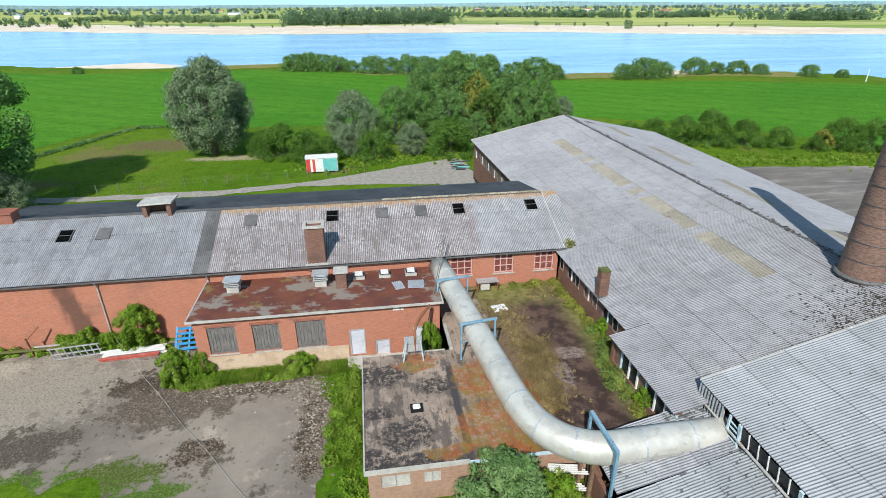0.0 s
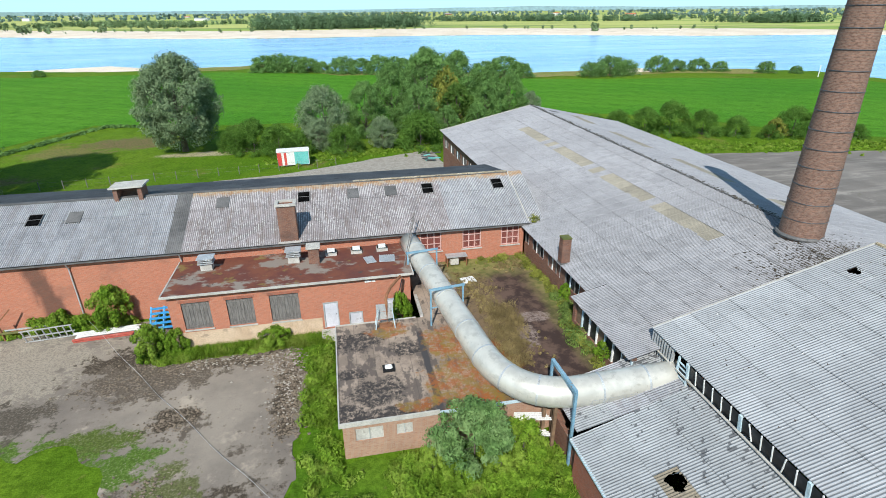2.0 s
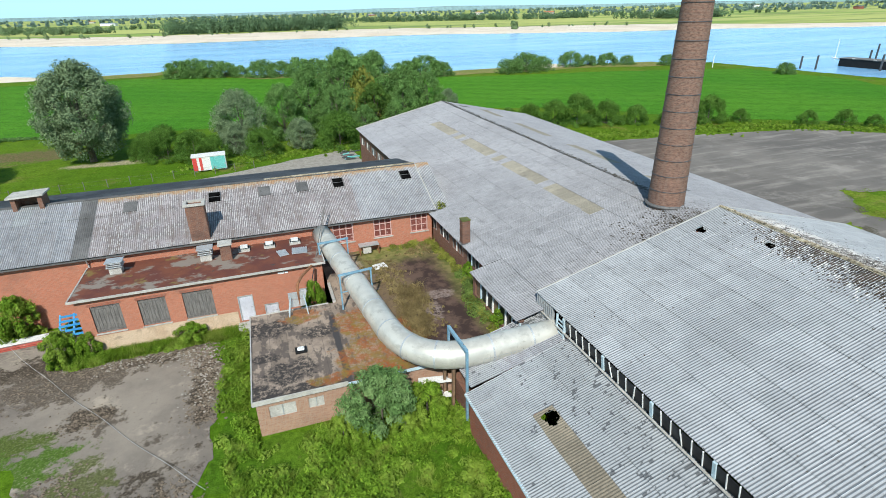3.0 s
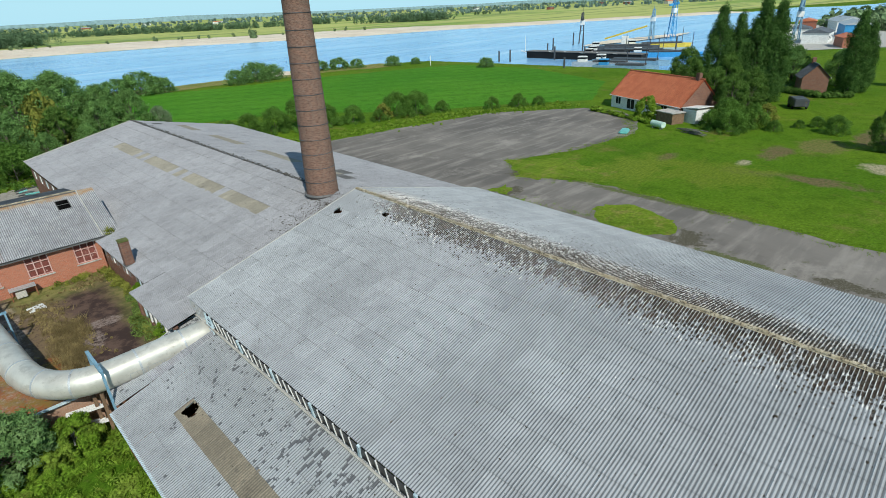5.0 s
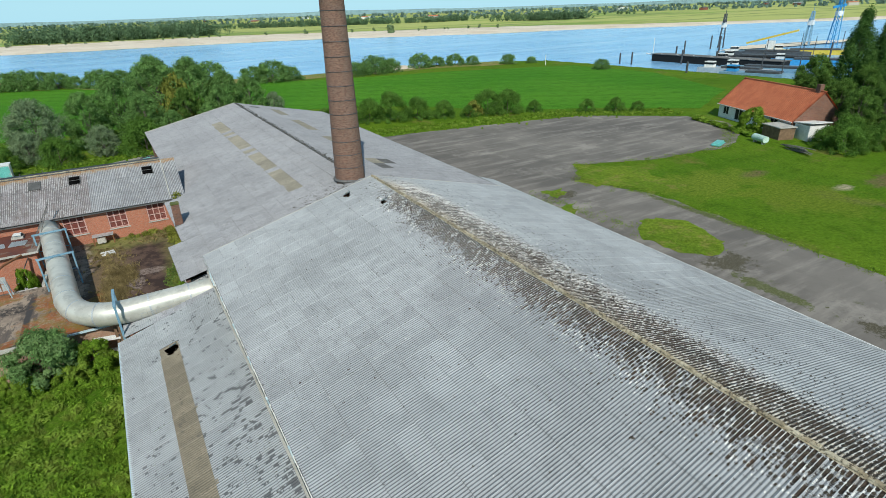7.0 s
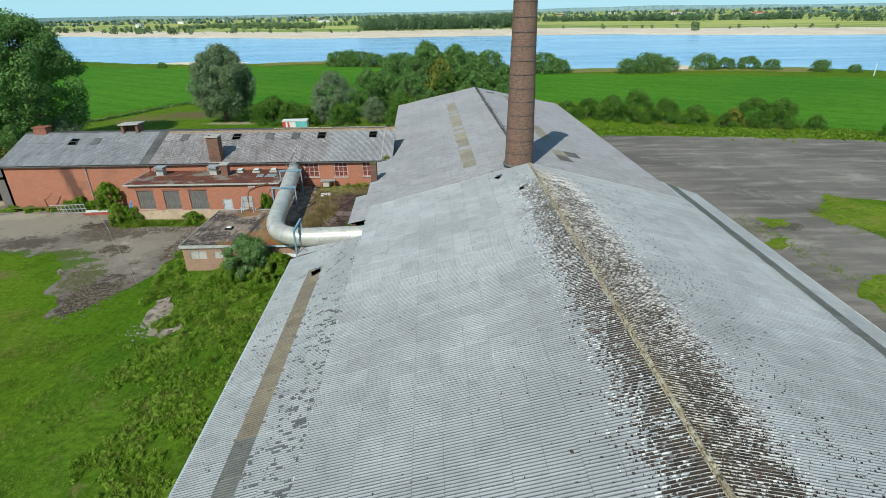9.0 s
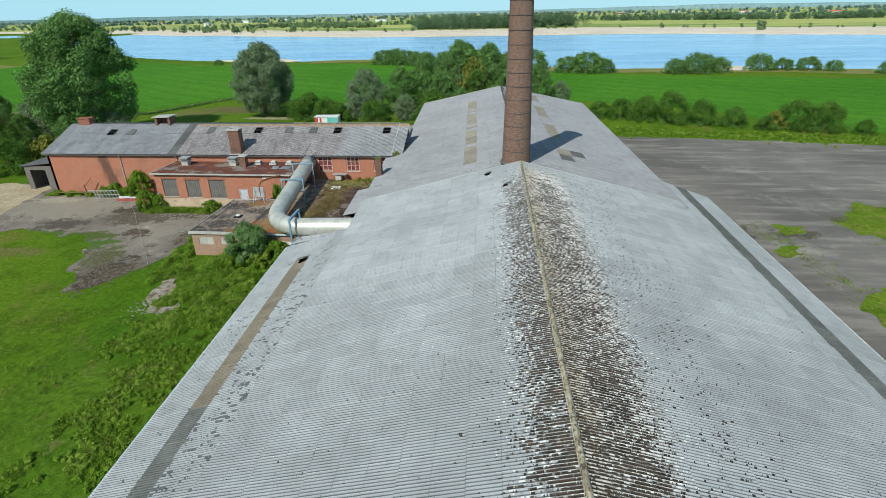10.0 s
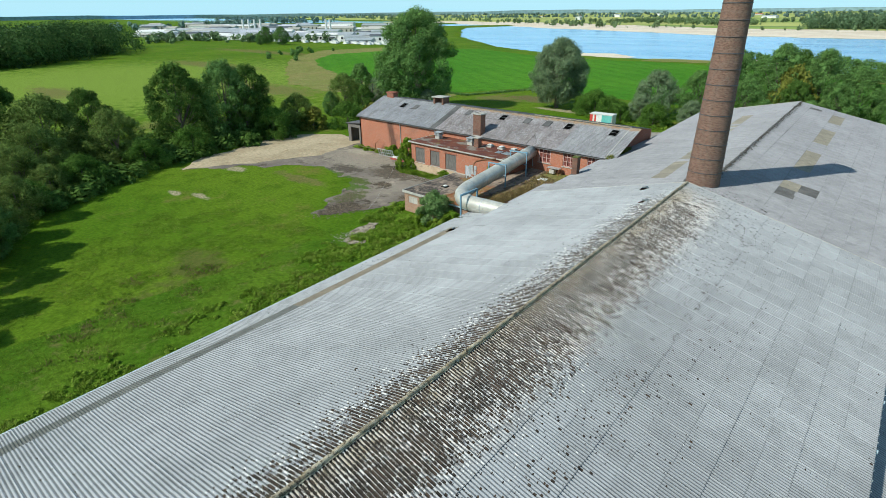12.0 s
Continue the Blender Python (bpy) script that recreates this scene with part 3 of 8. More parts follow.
def flat_roof(name):
    """Old bitumen: pale grey sheets with black mould in the west, wet brown sheets in the east, rusty algae between."""
    n = Nodes(name, 0.85, 0.0, 0.3)
    p = n.place()
    x, y = n.axis(p, 0), n.axis(p, 1)
    ragged_edge = n.noise(p, 0.9, 8.0, 0.72)
    fine = n.noise(p, 5.0, 6.0, 0.75)

    def blot(cx, cy, rx, ry, rough=2.6):
        dx = n.math("MULTIPLY", n.math("SUBTRACT", x, cx), 1 / rx)
        dy = n.math("MULTIPLY", n.math("SUBTRACT", y, cy), 1 / ry)
        d = n.math("SQRT", n.math("ADD", n.math("MULTIPLY", dx, dx), n.math("MULTIPLY", dy, dy)))
        return n.band(n.math("ADD", d, n.math("MULTIPLY", n.math("SUBTRACT", ragged_edge, 0.5), rough)), 1.1, 0.8)

    col = n.mix(n.band(n.noise(p, 0.7, 6.0, 0.68), 0.38, 0.62), (0.225, 0.175, 0.135), (0.36, 0.28, 0.215))
    rows = n.noise(n.scaled(p, 2.2, 0.6, 1.0), 1.0, 6.0, 0.7)
    mould = n.band(n.math("ADD", rows, n.math("MULTIPLY", n.math("SUBTRACT", ragged_edge, 0.5), 0.9)), 0.50, 0.60)
    col = n.mix(n.math("MULTIPLY", mould, 0.8), col, (0.09, 0.073, 0.064))
    for where in ((-1.3, 22.2, 1.6, 1.0), (-1.5, 19.2, 0.9, 0.5), (-1.9, 16.0, 1.2, 0.9), (1.0, 15.8, 2.5, 0.5), (-0.3, 17.5, 1.6, 1.0), (1.7, 21.0, 1.2, 0.7)):
        col = n.mix(n.math("MULTIPLY", blot(*where), n.band(fine, 0.36, 0.55)), col, (0.045, 0.039, 0.036))
    seams = n.math("PINGPONG", n.math("ADD", x, 0.2), 0.5)
    col = n.mix(n.math("MULTIPLY", n.band(seams, 0.035, 0.0), 0.45), col, (0.07, 0.06, 0.055))
    strip = n.math("ABSOLUTE", n.math("ADD", n.math("SUBTRACT", x, 2.7), n.math("MULTIPLY", n.math("SUBTRACT", ragged_edge, 0.5), 0.3)))
    col = n.mix(n.math("MULTIPLY", n.band(strip, 0.24, 0.14), n.band(y, 23.2, 22.4)), col, (0.06, 0.055, 0.055))
    wavy = n.math("ADD", x, n.math("MULTIPLY", n.math("SUBTRACT", ragged_edge, 0.5), 4.0))
    east = n.band(wavy, 5.6, 6.4)
    wet = n.mix(n.band(n.noise(p, 0.8, 7.0, 0.7), 0.42, 0.60), (0.045, 0.027, 0.022), (0.12, 0.075, 0.055))
    for where in ((10.2, 22.8, 1.2, 0.6), (9.0, 20.8, 0.8, 1.2)):
        wet = n.mix(n.math("MULTIPLY", blot(*where), n.band(fine, 0.38, 0.6)), wet, (0.26, 0.20, 0.17))
    col = n.mix(east, col, wet)
    dry = n.math("MULTIPLY", n.band(wavy, 5.8, 6.6), n.band(wavy, 9.2, 8.0))
    dry = n.math("MULTIPLY", n.math("MULTIPLY", dry, n.band(y, 20.0, 21.5)), n.band(fine, 0.34, 0.52))
    col = n.mix(n.math("MULTIPLY", dry, 0.75), col, (0.20, 0.14, 0.068))
    rust = n.mix(n.band(n.noise(p, 1.3, 5.0), 0.42, 0.58), (0.29, 0.095, 0.024), (0.22, 0.14, 0.03))
    for where in ((4.6, 17.4, 2.2, 3.0), (3.9, 21.3, 1.3, 1.7), (6.6, 19.0, 1.2, 1.8), (1.8, 16.1, 1.2, 0.5), (1.0, 23.1, 1.2, 0.7), (5.3, 15.9, 1.6, 0.8)):
        col = n.mix(n.math("MULTIPLY", blot(*where), n.math("MULTIPLY_ADD", n.band(fine, 0.36, 0.56), 0.72, 0.16)), col, rust)
    edge = n.band(n.math("ADD", x, n.math("MULTIPLY", n.noise(p, 0.7, 5.0), 2.0)), 11.8, 13.6)
    north = n.math("MULTIPLY", n.band(n.math("ADD", y, n.math("MULTIPLY", n.noise(p, 0.6, 5.0), 4.0)), 29.5, 32.5), n.band(x, 5.0, 7.0))
    col = n.mix(n.math("MULTIPLY", n.math("MAXIMUM", edge, north), 0.85), col, n.mix(n.band(n.noise(p, 2.0), 0.4, 0.6), (0.13, 0.15, 0.03), (0.24, 0.22, 0.07)))
    n.bump(fine, 0.3, 0.02)
    return n.colour(col)


flat_roof("flat_bitumen")
# near-black panel colour painted for the unlit space below open skylights
g = Nodes("painted_dark_inside", 1.0, 0.0, 0.0)
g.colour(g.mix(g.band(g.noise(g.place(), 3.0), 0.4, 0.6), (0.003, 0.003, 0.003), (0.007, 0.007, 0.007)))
n = Nodes("red_bitumen", 0.85, 0.0, 0.3)
p = n.place()
c = n.mix(n.band(n.noise(p, 0.55, 6.0, 0.65), 0.38, 0.6), (0.12, 0.042, 0.032), (0.17, 0.06, 0.035))
c = n.mix(n.band(n.noise(n.scaled(p, 1, 1.3, 1), 0.42, 6.0, 0.6), 0.53, 0.60), c, (0.24, 0.20, 0.165))
c = n.mix(n.band(n.noise(p, 1.0, 6.0, 0.7), 0.60, 0.68), c, (0.065, 0.055, 0.05))
c = n.mix(n.math("MULTIPLY", n.band(n.noise(p, 0.6, 6.0), 0.58, 0.66), 0.7), c, (0.22, 0.17, 0.05))
n.bump(n.noise(p, 12.0), 0.3, 0.02)
n.colour(c)

n = Nodes("water", 0.16, 0.0, 0.5)
p = n.place()
c = n.mix(n.band(n.noise(n.scaled(p, 0.25, 1, 1), 0.03, 5.0), 0.4, 0.65), (0.16, 0.40, 0.72), (0.28, 0.54, 0.82))
c = n.mix(n.math("MULTIPLY", n.band(n.noise(n.scaled(p, 0.12, 1, 1), 0.09, 6.0, 0.7), 0.48, 0.66), 0.6), c, (0.46, 0.68, 0.88))
c = n.mix(n.math("MULTIPLY", n.band(n.noise(n.scaled(p, 0.3, 1, 1), 0.012, 3.0), 0.5, 0.7), 0.5), c, (0.12, 0.33, 0.64))
n.bump(n.noise(n.scaled(p, 0.5, 1, 1), 0.6, 6.0, 0.7), 0.5, 0.4)
n.colour(c)

foliage("leaf_willow", (0.165, 0.24, 0.12), (0.225, 0.305, 0.16), (0.27, 0.35, 0.19))
foliage("leaf_olive", (0.115, 0.18, 0.042), (0.19, 0.265, 0.065))
foliage("leaf_green", (0.10, 0.2, 0.052), (0.16, 0.28, 0.08))
foliage("leaf_dark", (0.058, 0.125, 0.022), (0.112, 0.195, 0.04))
foliage("leaf_bush", (0.065, 0.145, 0.022), (0.115, 0.215, 0.038))
foliage("leaf_poplar", (0.046, 0.105, 0.024), (0.08, 0.155, 0.036))
foliage("leaf_bright", (0.11, 0.215, 0.018), (0.205, 0.335, 0.032), (0.285, 0.38, 0.062))
foliage("blade", (0.125, 0.225, 0.019), (0.21, 0.325, 0.035), (0.29, 0.345, 0.07))
foliage("leaf_yellow", (0.16, 0.19, 0.035), (0.24, 0.25, 0.05))
foliage("leaf_dry", (0.2, 0.15, 0.07), (0.28, 0.22, 0.1))
surface("litter", (0.13, 0.10, 0.07), (0.20, 0.155, 0.11), (0.08, 0.06, 0.045), 2.0, 12)
# distance haze painted into the base colours of hills and farthest leaves
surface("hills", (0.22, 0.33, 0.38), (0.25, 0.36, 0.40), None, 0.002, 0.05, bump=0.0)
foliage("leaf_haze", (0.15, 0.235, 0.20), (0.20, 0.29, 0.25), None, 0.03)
foliage("leaf_sapling", (0.10, 0.2, 0.058), (0.185, 0.31, 0.10), (0.27, 0.385, 0.155))
# far bank leaves, paled in colour for haze as well
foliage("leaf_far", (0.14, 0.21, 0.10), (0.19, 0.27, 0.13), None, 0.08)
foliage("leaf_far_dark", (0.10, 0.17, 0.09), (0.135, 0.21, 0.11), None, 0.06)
foliage("leaf_wood", (0.05, 0.105, 0.03), (0.085, 0.155, 0.045), None, 0.15)


def round_brick(name, a, b, mortar, cx, cy):
    """Brickwork wound round an upright axis."""
    n = Nodes(name, 0.9, 0.0, 0.2)
    p = n.place()
    dx = n.math("SUBTRACT", n.axis(p, 0), cx)
    dy = n.math("SUBTRACT", n.axis(p, 1), cy)
    turn = n.math("MULTIPLY", n.math("ARCTAN2", dy, dx), 1.15)
    v = n.node("ShaderNodeCombineXYZ", X=turn, Y=n.axis(p, 2)).outputs[0]
    t = n.node("ShaderNodeTexBrick", Vector=v, Color1=a, Color2=b, Mortar=mortar, Scale=1.0)
    t.inputs["Mortar Size"].default_value = 0.007
    t.inputs["Brick Width"].default_value, t.inputs["Row Height"].default_value = 0.22, 0.07
    v2 = n.node("ShaderNodeCombineXYZ", X=n.math("MULTIPLY", turn, 1.0), Y=n.math("MULTIPLY", n.axis(p, 2), 2.4)).outputs[0]
    lots = n.noise(v2, 4.6, 6.0, 0.72)
    col = n.mix(n.math("MULTIPLY", n.band(lots, 0.42, 0.66), 0.75), t.outputs["Color"], tuple(v * 0.45 for v in b))
    col = n.mix(n.math("MULTIPLY", n.band(n.noise(v2, 9.0, 4.0), 0.60, 0.68), 0.6), col, (0.34, 0.19, 0.13))
    n.bump(n.math("MULTIPLY", t.outputs["Fac"], -1.0), 0.6, 0.012)
    return n.colour(col)


round_brick("chimney_brick", (0.28, 0.16, 0.115), (0.195, 0.115, 0.085), (0.25, 0.2, 0.165), 26.3, 20.53)

# ---- builders ----
PLACE = {}


def thing(name, label, category, at=(0, 0, 0), turn=0.0, group="", kind=""):
    """An Empty at a thing's base. Its parts are given in the thing's own frame."""
    ob = new(name)
    ob.empty_display_size = 0.3
    ob.matrix_basis = pose(*at, 0, 0, turn)
    PLACE[ob] = ob.matrix_basis.copy()
    return tagged(ob, label, category, group, kind)


def mesh_of(name, bm, smooth=False):
    me = bpy.data.meshes.new(name)
    bm.normal_update()
    bm.to_mesh(me)
    bm.free()
    if smooth:
        me.shade_smooth()
    return me


def part(name, bm, material, parent=None, label="", smooth=False, world_frame=False, kind=""):
    """Links a bmesh, or a mesh, as one mesh object under a thing or a part."""
    me = bm if isinstance(bm, bpy.types.Mesh) else mesh_of(name, bm, smooth)
    if not me.materials:
        me.materials.append(MATS[material])
    ob = new(name, me)
    if parent:
        ob.parent = parent
        if world_frame:
            ob.matrix_parent_inverse = PLACE.get(parent, Matrix()).inverted()
        else:
            PLACE[ob] = PLACE.get(parent, Matrix())
    return tagged(ob, label, kind=kind)


def grid_mesh(name, verts, faces, material, smooth=False):
    me = bpy.data.meshes.new(name)
    me.from_pydata(verts, [], faces)
    me.materials.append(MATS[material])
    if smooth:
        me.shade_smooth()
    return me


def box(bm, x0, x1, y0, y1, z0, z1, bevel=0.0):
    made = bmesh.ops.create_cube(bm, size=1.0, matrix=Matrix.LocRotScale(((x0 + x1) / 2, (y0 + y1) / 2, (z0 + z1) / 2), None, (abs(x1 - x0), abs(y1 - y0), abs(z1 - z0))))
    if bevel:
        edges = list({e for v in made["verts"] for e in v.link_edges})
        bmesh.ops.bevel(bm, geom=edges, offset=bevel, segments=2, affect="EDGES")
    return bm


def boxed(*sides, bevel=0.0):
    return box(bmesh.new(), *sides, bevel=bevel)


def beam(bm, a, b, wide, deep):
    """A square bar from a to b."""
    a, b = Vector(a), Vector(b)
    turn = (b - a).to_track_quat("Z", "Y").to_matrix().to_4x4()
    bmesh.ops.create_cube(bm, size=1.0, matrix=Matrix.Translation((a + b) / 2) @ turn @ Matrix.Diagonal((wide, deep, (b - a).length, 1)))
    return bm


def rod(bm, a, b, r0, r1=None, seg=10, caps=True):
    a, b = Vector(a), Vector(b)
    turn = (b - a).to_track_quat("Z", "Y").to_matrix().to_4x4()
    bmesh.ops.create_cone(bm, cap_ends=caps, segments=seg, radius1=r0, radius2=r0 if r1 is None else r1, depth=(b - a).length, matrix=Matrix.Translation((a + b) / 2) @ turn)
    return bm


def prism(bm, outline, z0, z1):
    """An upright prism over a counter-clockwise outline."""
    low = [bm.verts.new((x, y, z0)) for x, y in outline]
    top = [bm.verts.new((x, y, z1)) for x, y in outline]
    bm.faces.new(top)
    bm.faces.new(low[::-1])
    for i in range(len(outline)):
        j = (i + 1) % len(outline)
        bm.faces.new((low[i], low[j], top[j], top[i]))
    return bm


def tube(bm, path, radius, seg=24, caps=True):
    """A pipe along a list of points."""
    rings = []
    pts = [Vector(p) for p in path]
    for i, p in enumerate(pts):
        way = (pts[min(i + 1, len(pts) - 1)] - pts[max(i - 1, 0)]).normalized()
        side = way.cross(Vector((0, 0, 1))).normalized()
        up = side.cross(way)
        r = radius(i) if callable(radius) else radius
        rings.append([bm.verts.new(p + r * (math.cos(a) * side + math.sin(a) * up)) for a in (2 * math.pi * k / seg for k in range(seg))])
    for a, b in zip(rings, rings[1:]):
        for k in range(seg):
            bm.faces.new((a[k], a[(k + 1) % seg], b[(k + 1) % seg], b[k]))
    if caps:
        bm.faces.new(rings[0][::-1])
        bm.faces.new(rings[-1])
    bmesh.ops.recalc_face_normals(bm, faces=bm.faces)
    return bm


def pierced(bm, along, a0, a1, at, thick, z0, z1, holes=()):
    """A wall along x ('x') or y ('y') whose outer face lies at `at`, with openings (a0, a1, z0, z1) cut through it."""
    cuts = sorted({a0, a1, *(h[0] for h in holes), *(h[1] for h in holes)})
    rows = sorted({z0, z1, *(h[2] for h in holes), *(h[3] for h in holes)})

    def solid(i, j):
        if not (0 <= i < len(cuts) - 1 and 0 <= j < len(rows) - 1):
            return False
        a, z = (cuts[i] + cuts[i + 1]) / 2, (rows[j] + rows[j + 1]) / 2
        return not any(h[0] < a < h[1] and h[2] < z < h[3] for h in holes)

    made = {}

    def spot(i, j, side):
        if (i, j, side) not in made:
            d = at + (thick if side else 0)
            made[i, j, side] = bm.verts.new((cuts[i], d, rows[j]) if along == "x" else (d, cuts[i], rows[j]))
        return made[i, j, side]

    faces = []
    for i in range(len(cuts) - 1):
        for j in range(len(rows) - 1):
            if solid(i, j):
                ring = ((i, j), (i + 1, j), (i + 1, j + 1), (i, j + 1))
                faces.append(bm.faces.new([spot(*q, 0) for q in ring]))
                faces.append(bm.faces.new([spot(*q, 1) for q in ring[::-1]]))
                for (p, q), (di, dj) in zip(((0, 1), (1, 2), (2, 3), (3, 0)), ((0, -1), (1, 0), (0, 1), (-1, 0))):
                    if not solid(i + di, j + dj):
                        faces.append(bm.faces.new((spot(*ring[p], 0), spot(*ring[p], 1), spot(*ring[q], 1), spot(*ring[q], 0))))
    bmesh.ops.recalc_face_normals(bm, faces=faces)
    return bm


def knit(bm):
    """Ties touching pieces of one part, such as limbs and trunk, into one connected mesh."""
    bm.verts.ensure_lookup_table()
    seen, groups = set(), []
    for v in bm.verts:
        if v in seen:
            continue
        todo, group = [v], []
        seen.add(v)
        while todo:
            a = todo.pop()
            group.append(a)
            for e in a.link_edges:
                o = e.other_vert(a)
                if o not in seen:
                    seen.add(o)
                    todo.append(o)
        groups.append(group)
    base = list(groups[0])
    for group in groups[1:]:
        a, t = min(((x, y) for x in group for y in base), key=lambda q: (q[0].co - q[1].co).length_squared)
        bm.faces.new((a, a.link_edges[0].other_vert(a), t))
        base += group
    return bm


WAVES = 8
SHEET = 1.062
WAVE, DEEP = SHEET / WAVES, 0.024
SHEETS = {}


def crest(me, values, name="crest"):
    """How far up its wave, or down its sheet, each point lies."""
    me.attributes.new(name, "FLOAT", "POINT").data.foreach_set("value", values)


def sheet_mesh(length, material):
    """One corrugated sheet, a few waves wide, its lower end lifted over the next row."""
    key = (round(length, 2), material)
    if key not in SHEETS:
        verts, faces = [], []
        seg = WAVES * 4
        for j, (v, lift) in enumerate(((0.0, 0.0), (length + 0.12, 0.016))):
            for i in range(seg + 1):
                u = SHEET * i / seg
                verts.append((u, v, DEEP * math.cos(2 * math.pi * u / WAVE) + lift))
        for i in range(seg):
            faces.append((i, i + 1, seg + 2 + i, seg + 1 + i))
        me = grid_mesh("sheet", verts, faces, material, True)
        crest(me, [0.5 + 0.5 * math.cos(2 * math.pi * v[0] / WAVE) for v in verts])
        crest(me, [v[1] / (length + 0.12) for v in verts], "down")
        SHEETS[key] = me
    return SHEETS[key]


def sheeting(parent, start, along, down, cols, rows, length, pick, own):
    """Lays rows of corrugated sheets down a slope from `start`. pick(c, r): a sheet's material, or None for a missing one; own(c, r): whether
    it is a piece of its own, or belongs to the joined rest."""
    start, along, down = Vector(start), Vector(along).normalized(), Vector(down).normalized()
    up = along.cross(down)
    rest = {}
    if up.z < 0:
        start, along = start + along * (cols * SHEET), -along
        up = along.cross(down)
        flip = True
    else:
        flip = False
    for c in range(cols):
        for r in range(rows):
            col = cols - 1 - c if flip else c
            material = pick(col, r)
            if not material:
                continue
            o = start + along * (c * SHEET) + down * (r * length) + up * (0.012 * (rows - r) % 0.02 + random.uniform(0, 0.008))
            m = Matrix.Identity(4)
            m.col[0].xyz, m.col[1].xyz, m.col[2].xyz, m.col[3].xyz = along, down, up, o
            m = m @ pose(0, 0, 0, random.gauss(0, 0.08), random.gauss(0, 0.12), random.gauss(0, 0.05))
            me = sheet_mesh(length, material)
            if own(col, r):
                ob = new("sheet", me)
                ob.parent, ob.matrix_parent_inverse = parent, PLACE.get(parent, Matrix()).inverted()
                ob.matrix_basis = m
            else:
                rest.setdefault(material, []).append(m)
    for material, mats in rest.items():
        me = sheet_mesh(length, material)
        co = np.array([v.co for v in me.vertices])
        fs = np.array([list(f.vertices) for f in me.polygons])
        verts = np.concatenate([co @ np.array(m.to_3x3()).T + np.array(m.translation) for m in mats])
        faces = np.concatenate([fs + k * len(co) for k in range(len(mats))])
        joined = grid_mesh("sheeting", verts.tolist(), faces.tolist(), material, True)
        crest(joined, [0.5 + 0.5 * math.cos(2 * math.pi * v.co.x / WAVE) for v in me.vertices] * len(mats))
        crest(joined, [v.co.y / (length + 0.12) for v in me.vertices] * len(mats), "down")
        part("sheeting", joined, material, parent, world_frame=True, kind="stuff")


def torn_sheet(parent, start, along, down, length, material, cu, cv, rad):
    """A sheet with a ragged hole broken out of it."""
    along, down = Vector(along).normalized(), Vector(down).normalized()
    up = along.cross(down)
    up = up if up.z > 0 else -up
    verts, faces, ups, lows = [], [], [], []
    nu, nv = 64, 36
    for j in range(nv + 1):
        for i in range(nu + 1):
            u, v = SHEET * i / nu, (length + 0.1) * j / nv
            verts.append(tuple(start + along * u + down * v + up * (DEEP * math.cos(2 * math.pi * u / WAVE) + 0.016 * j / nv + 0.01)))
            ups.append(0.5 + 0.5 * math.cos(2 * math.pi * u / WAVE))
            lows.append(j / nv)
    for j in range(nv):
        for i in range(nu):
            u, v = SHEET * (i + 0.5) / nu, (length + 0.1) * (j + 0.5) / nv
            if math.hypot((u - cu) * 0.8, v - cv) + 0.16 * noise.noise((u * 5, v * 5, cu * 9)) > rad:
                k = j * (nu + 1) + i
                faces.append((k, k + 1, k + nu + 2, k + nu + 1))
    me = grid_mesh("sheet", verts, faces, material, True)
    crest(me, ups), crest(me, lows, "down")
    part("sheet", me, material, parent, "broken sheet with a ragged hole", world_frame=True)
    bm = bmesh.new()
    at = start + along * (cu - rad * 0.9) + down * (cv + 0.12)
    q = [at, at + along * 0.10 + up * 0.16, at + along * 0.16 + up * 0.20 - down * 0.42, at + along * 0.02 + up * 0.05 - down * 0.5]
    bm.faces.new([bm.verts.new(v) for v in q])
    bmesh.ops.solidify(bm, geom=bm.faces[:], thickness=0.012)
    part("shard", bm, "white_paint", parent, "pale broken shard of the sheet", world_frame=True)


def leaf_cloud(name, centres, radii, count, size, material, seed=0, squash=1.0, flat=0.0, stretch=1.0):
    """Many small leaf faces spread over lumps: each leaf is a bent rhomb of its own."""
    rng = np.random.default_rng(seed)
    centres, radii = np.asarray(centres, float), np.asarray(radii, float)
    weight = radii**2 / (radii**2).sum()
    which = rng.choice(len(centres), count, p=weight)
    d = rng.normal(size=(count, 3))
    d /= np.linalg.norm(d, axis=1)[:, None]
    far = 1 - np.abs(rng.normal(0, 0.26, count)).clip(0, 0.95)
    spot = centres[which] + d * (radii[which] * far)[:, None] * (1, 1, squash)
    nrm = d * 1.3 + rng.normal(size=(count, 3)) * 0.45 + (0, 0, 0.3 + flat)
    nrm /= np.linalg.norm(nrm, axis=1)[:, None]
    t = np.cross(nrm, rng.normal(size=(count, 3)))
    t /= np.linalg.norm(t, axis=1)[:, None]
    b = np.cross(nrm, t)
    spot = spot + rng.normal(size=(count, 3)) * (radii[which] * 0.10)[:, None]
    s = (size * rng.uniform(0.6, 1.35, count))[:, None]
    verts = np.stack([spot - t * s * stretch, spot - b * s * 0.55 + nrm * s * 0.12, spot + t * s * stretch, spot + b * s * 0.55 + nrm * s * 0.12], 1).reshape(-1, 3)
    base = np.arange(count)[:, None] * 4
    faces = np.concatenate([base + (0, 1, 2), base + (0, 2, 3)])
    return grid_mesh(name, verts.tolist(), faces.tolist(), material)


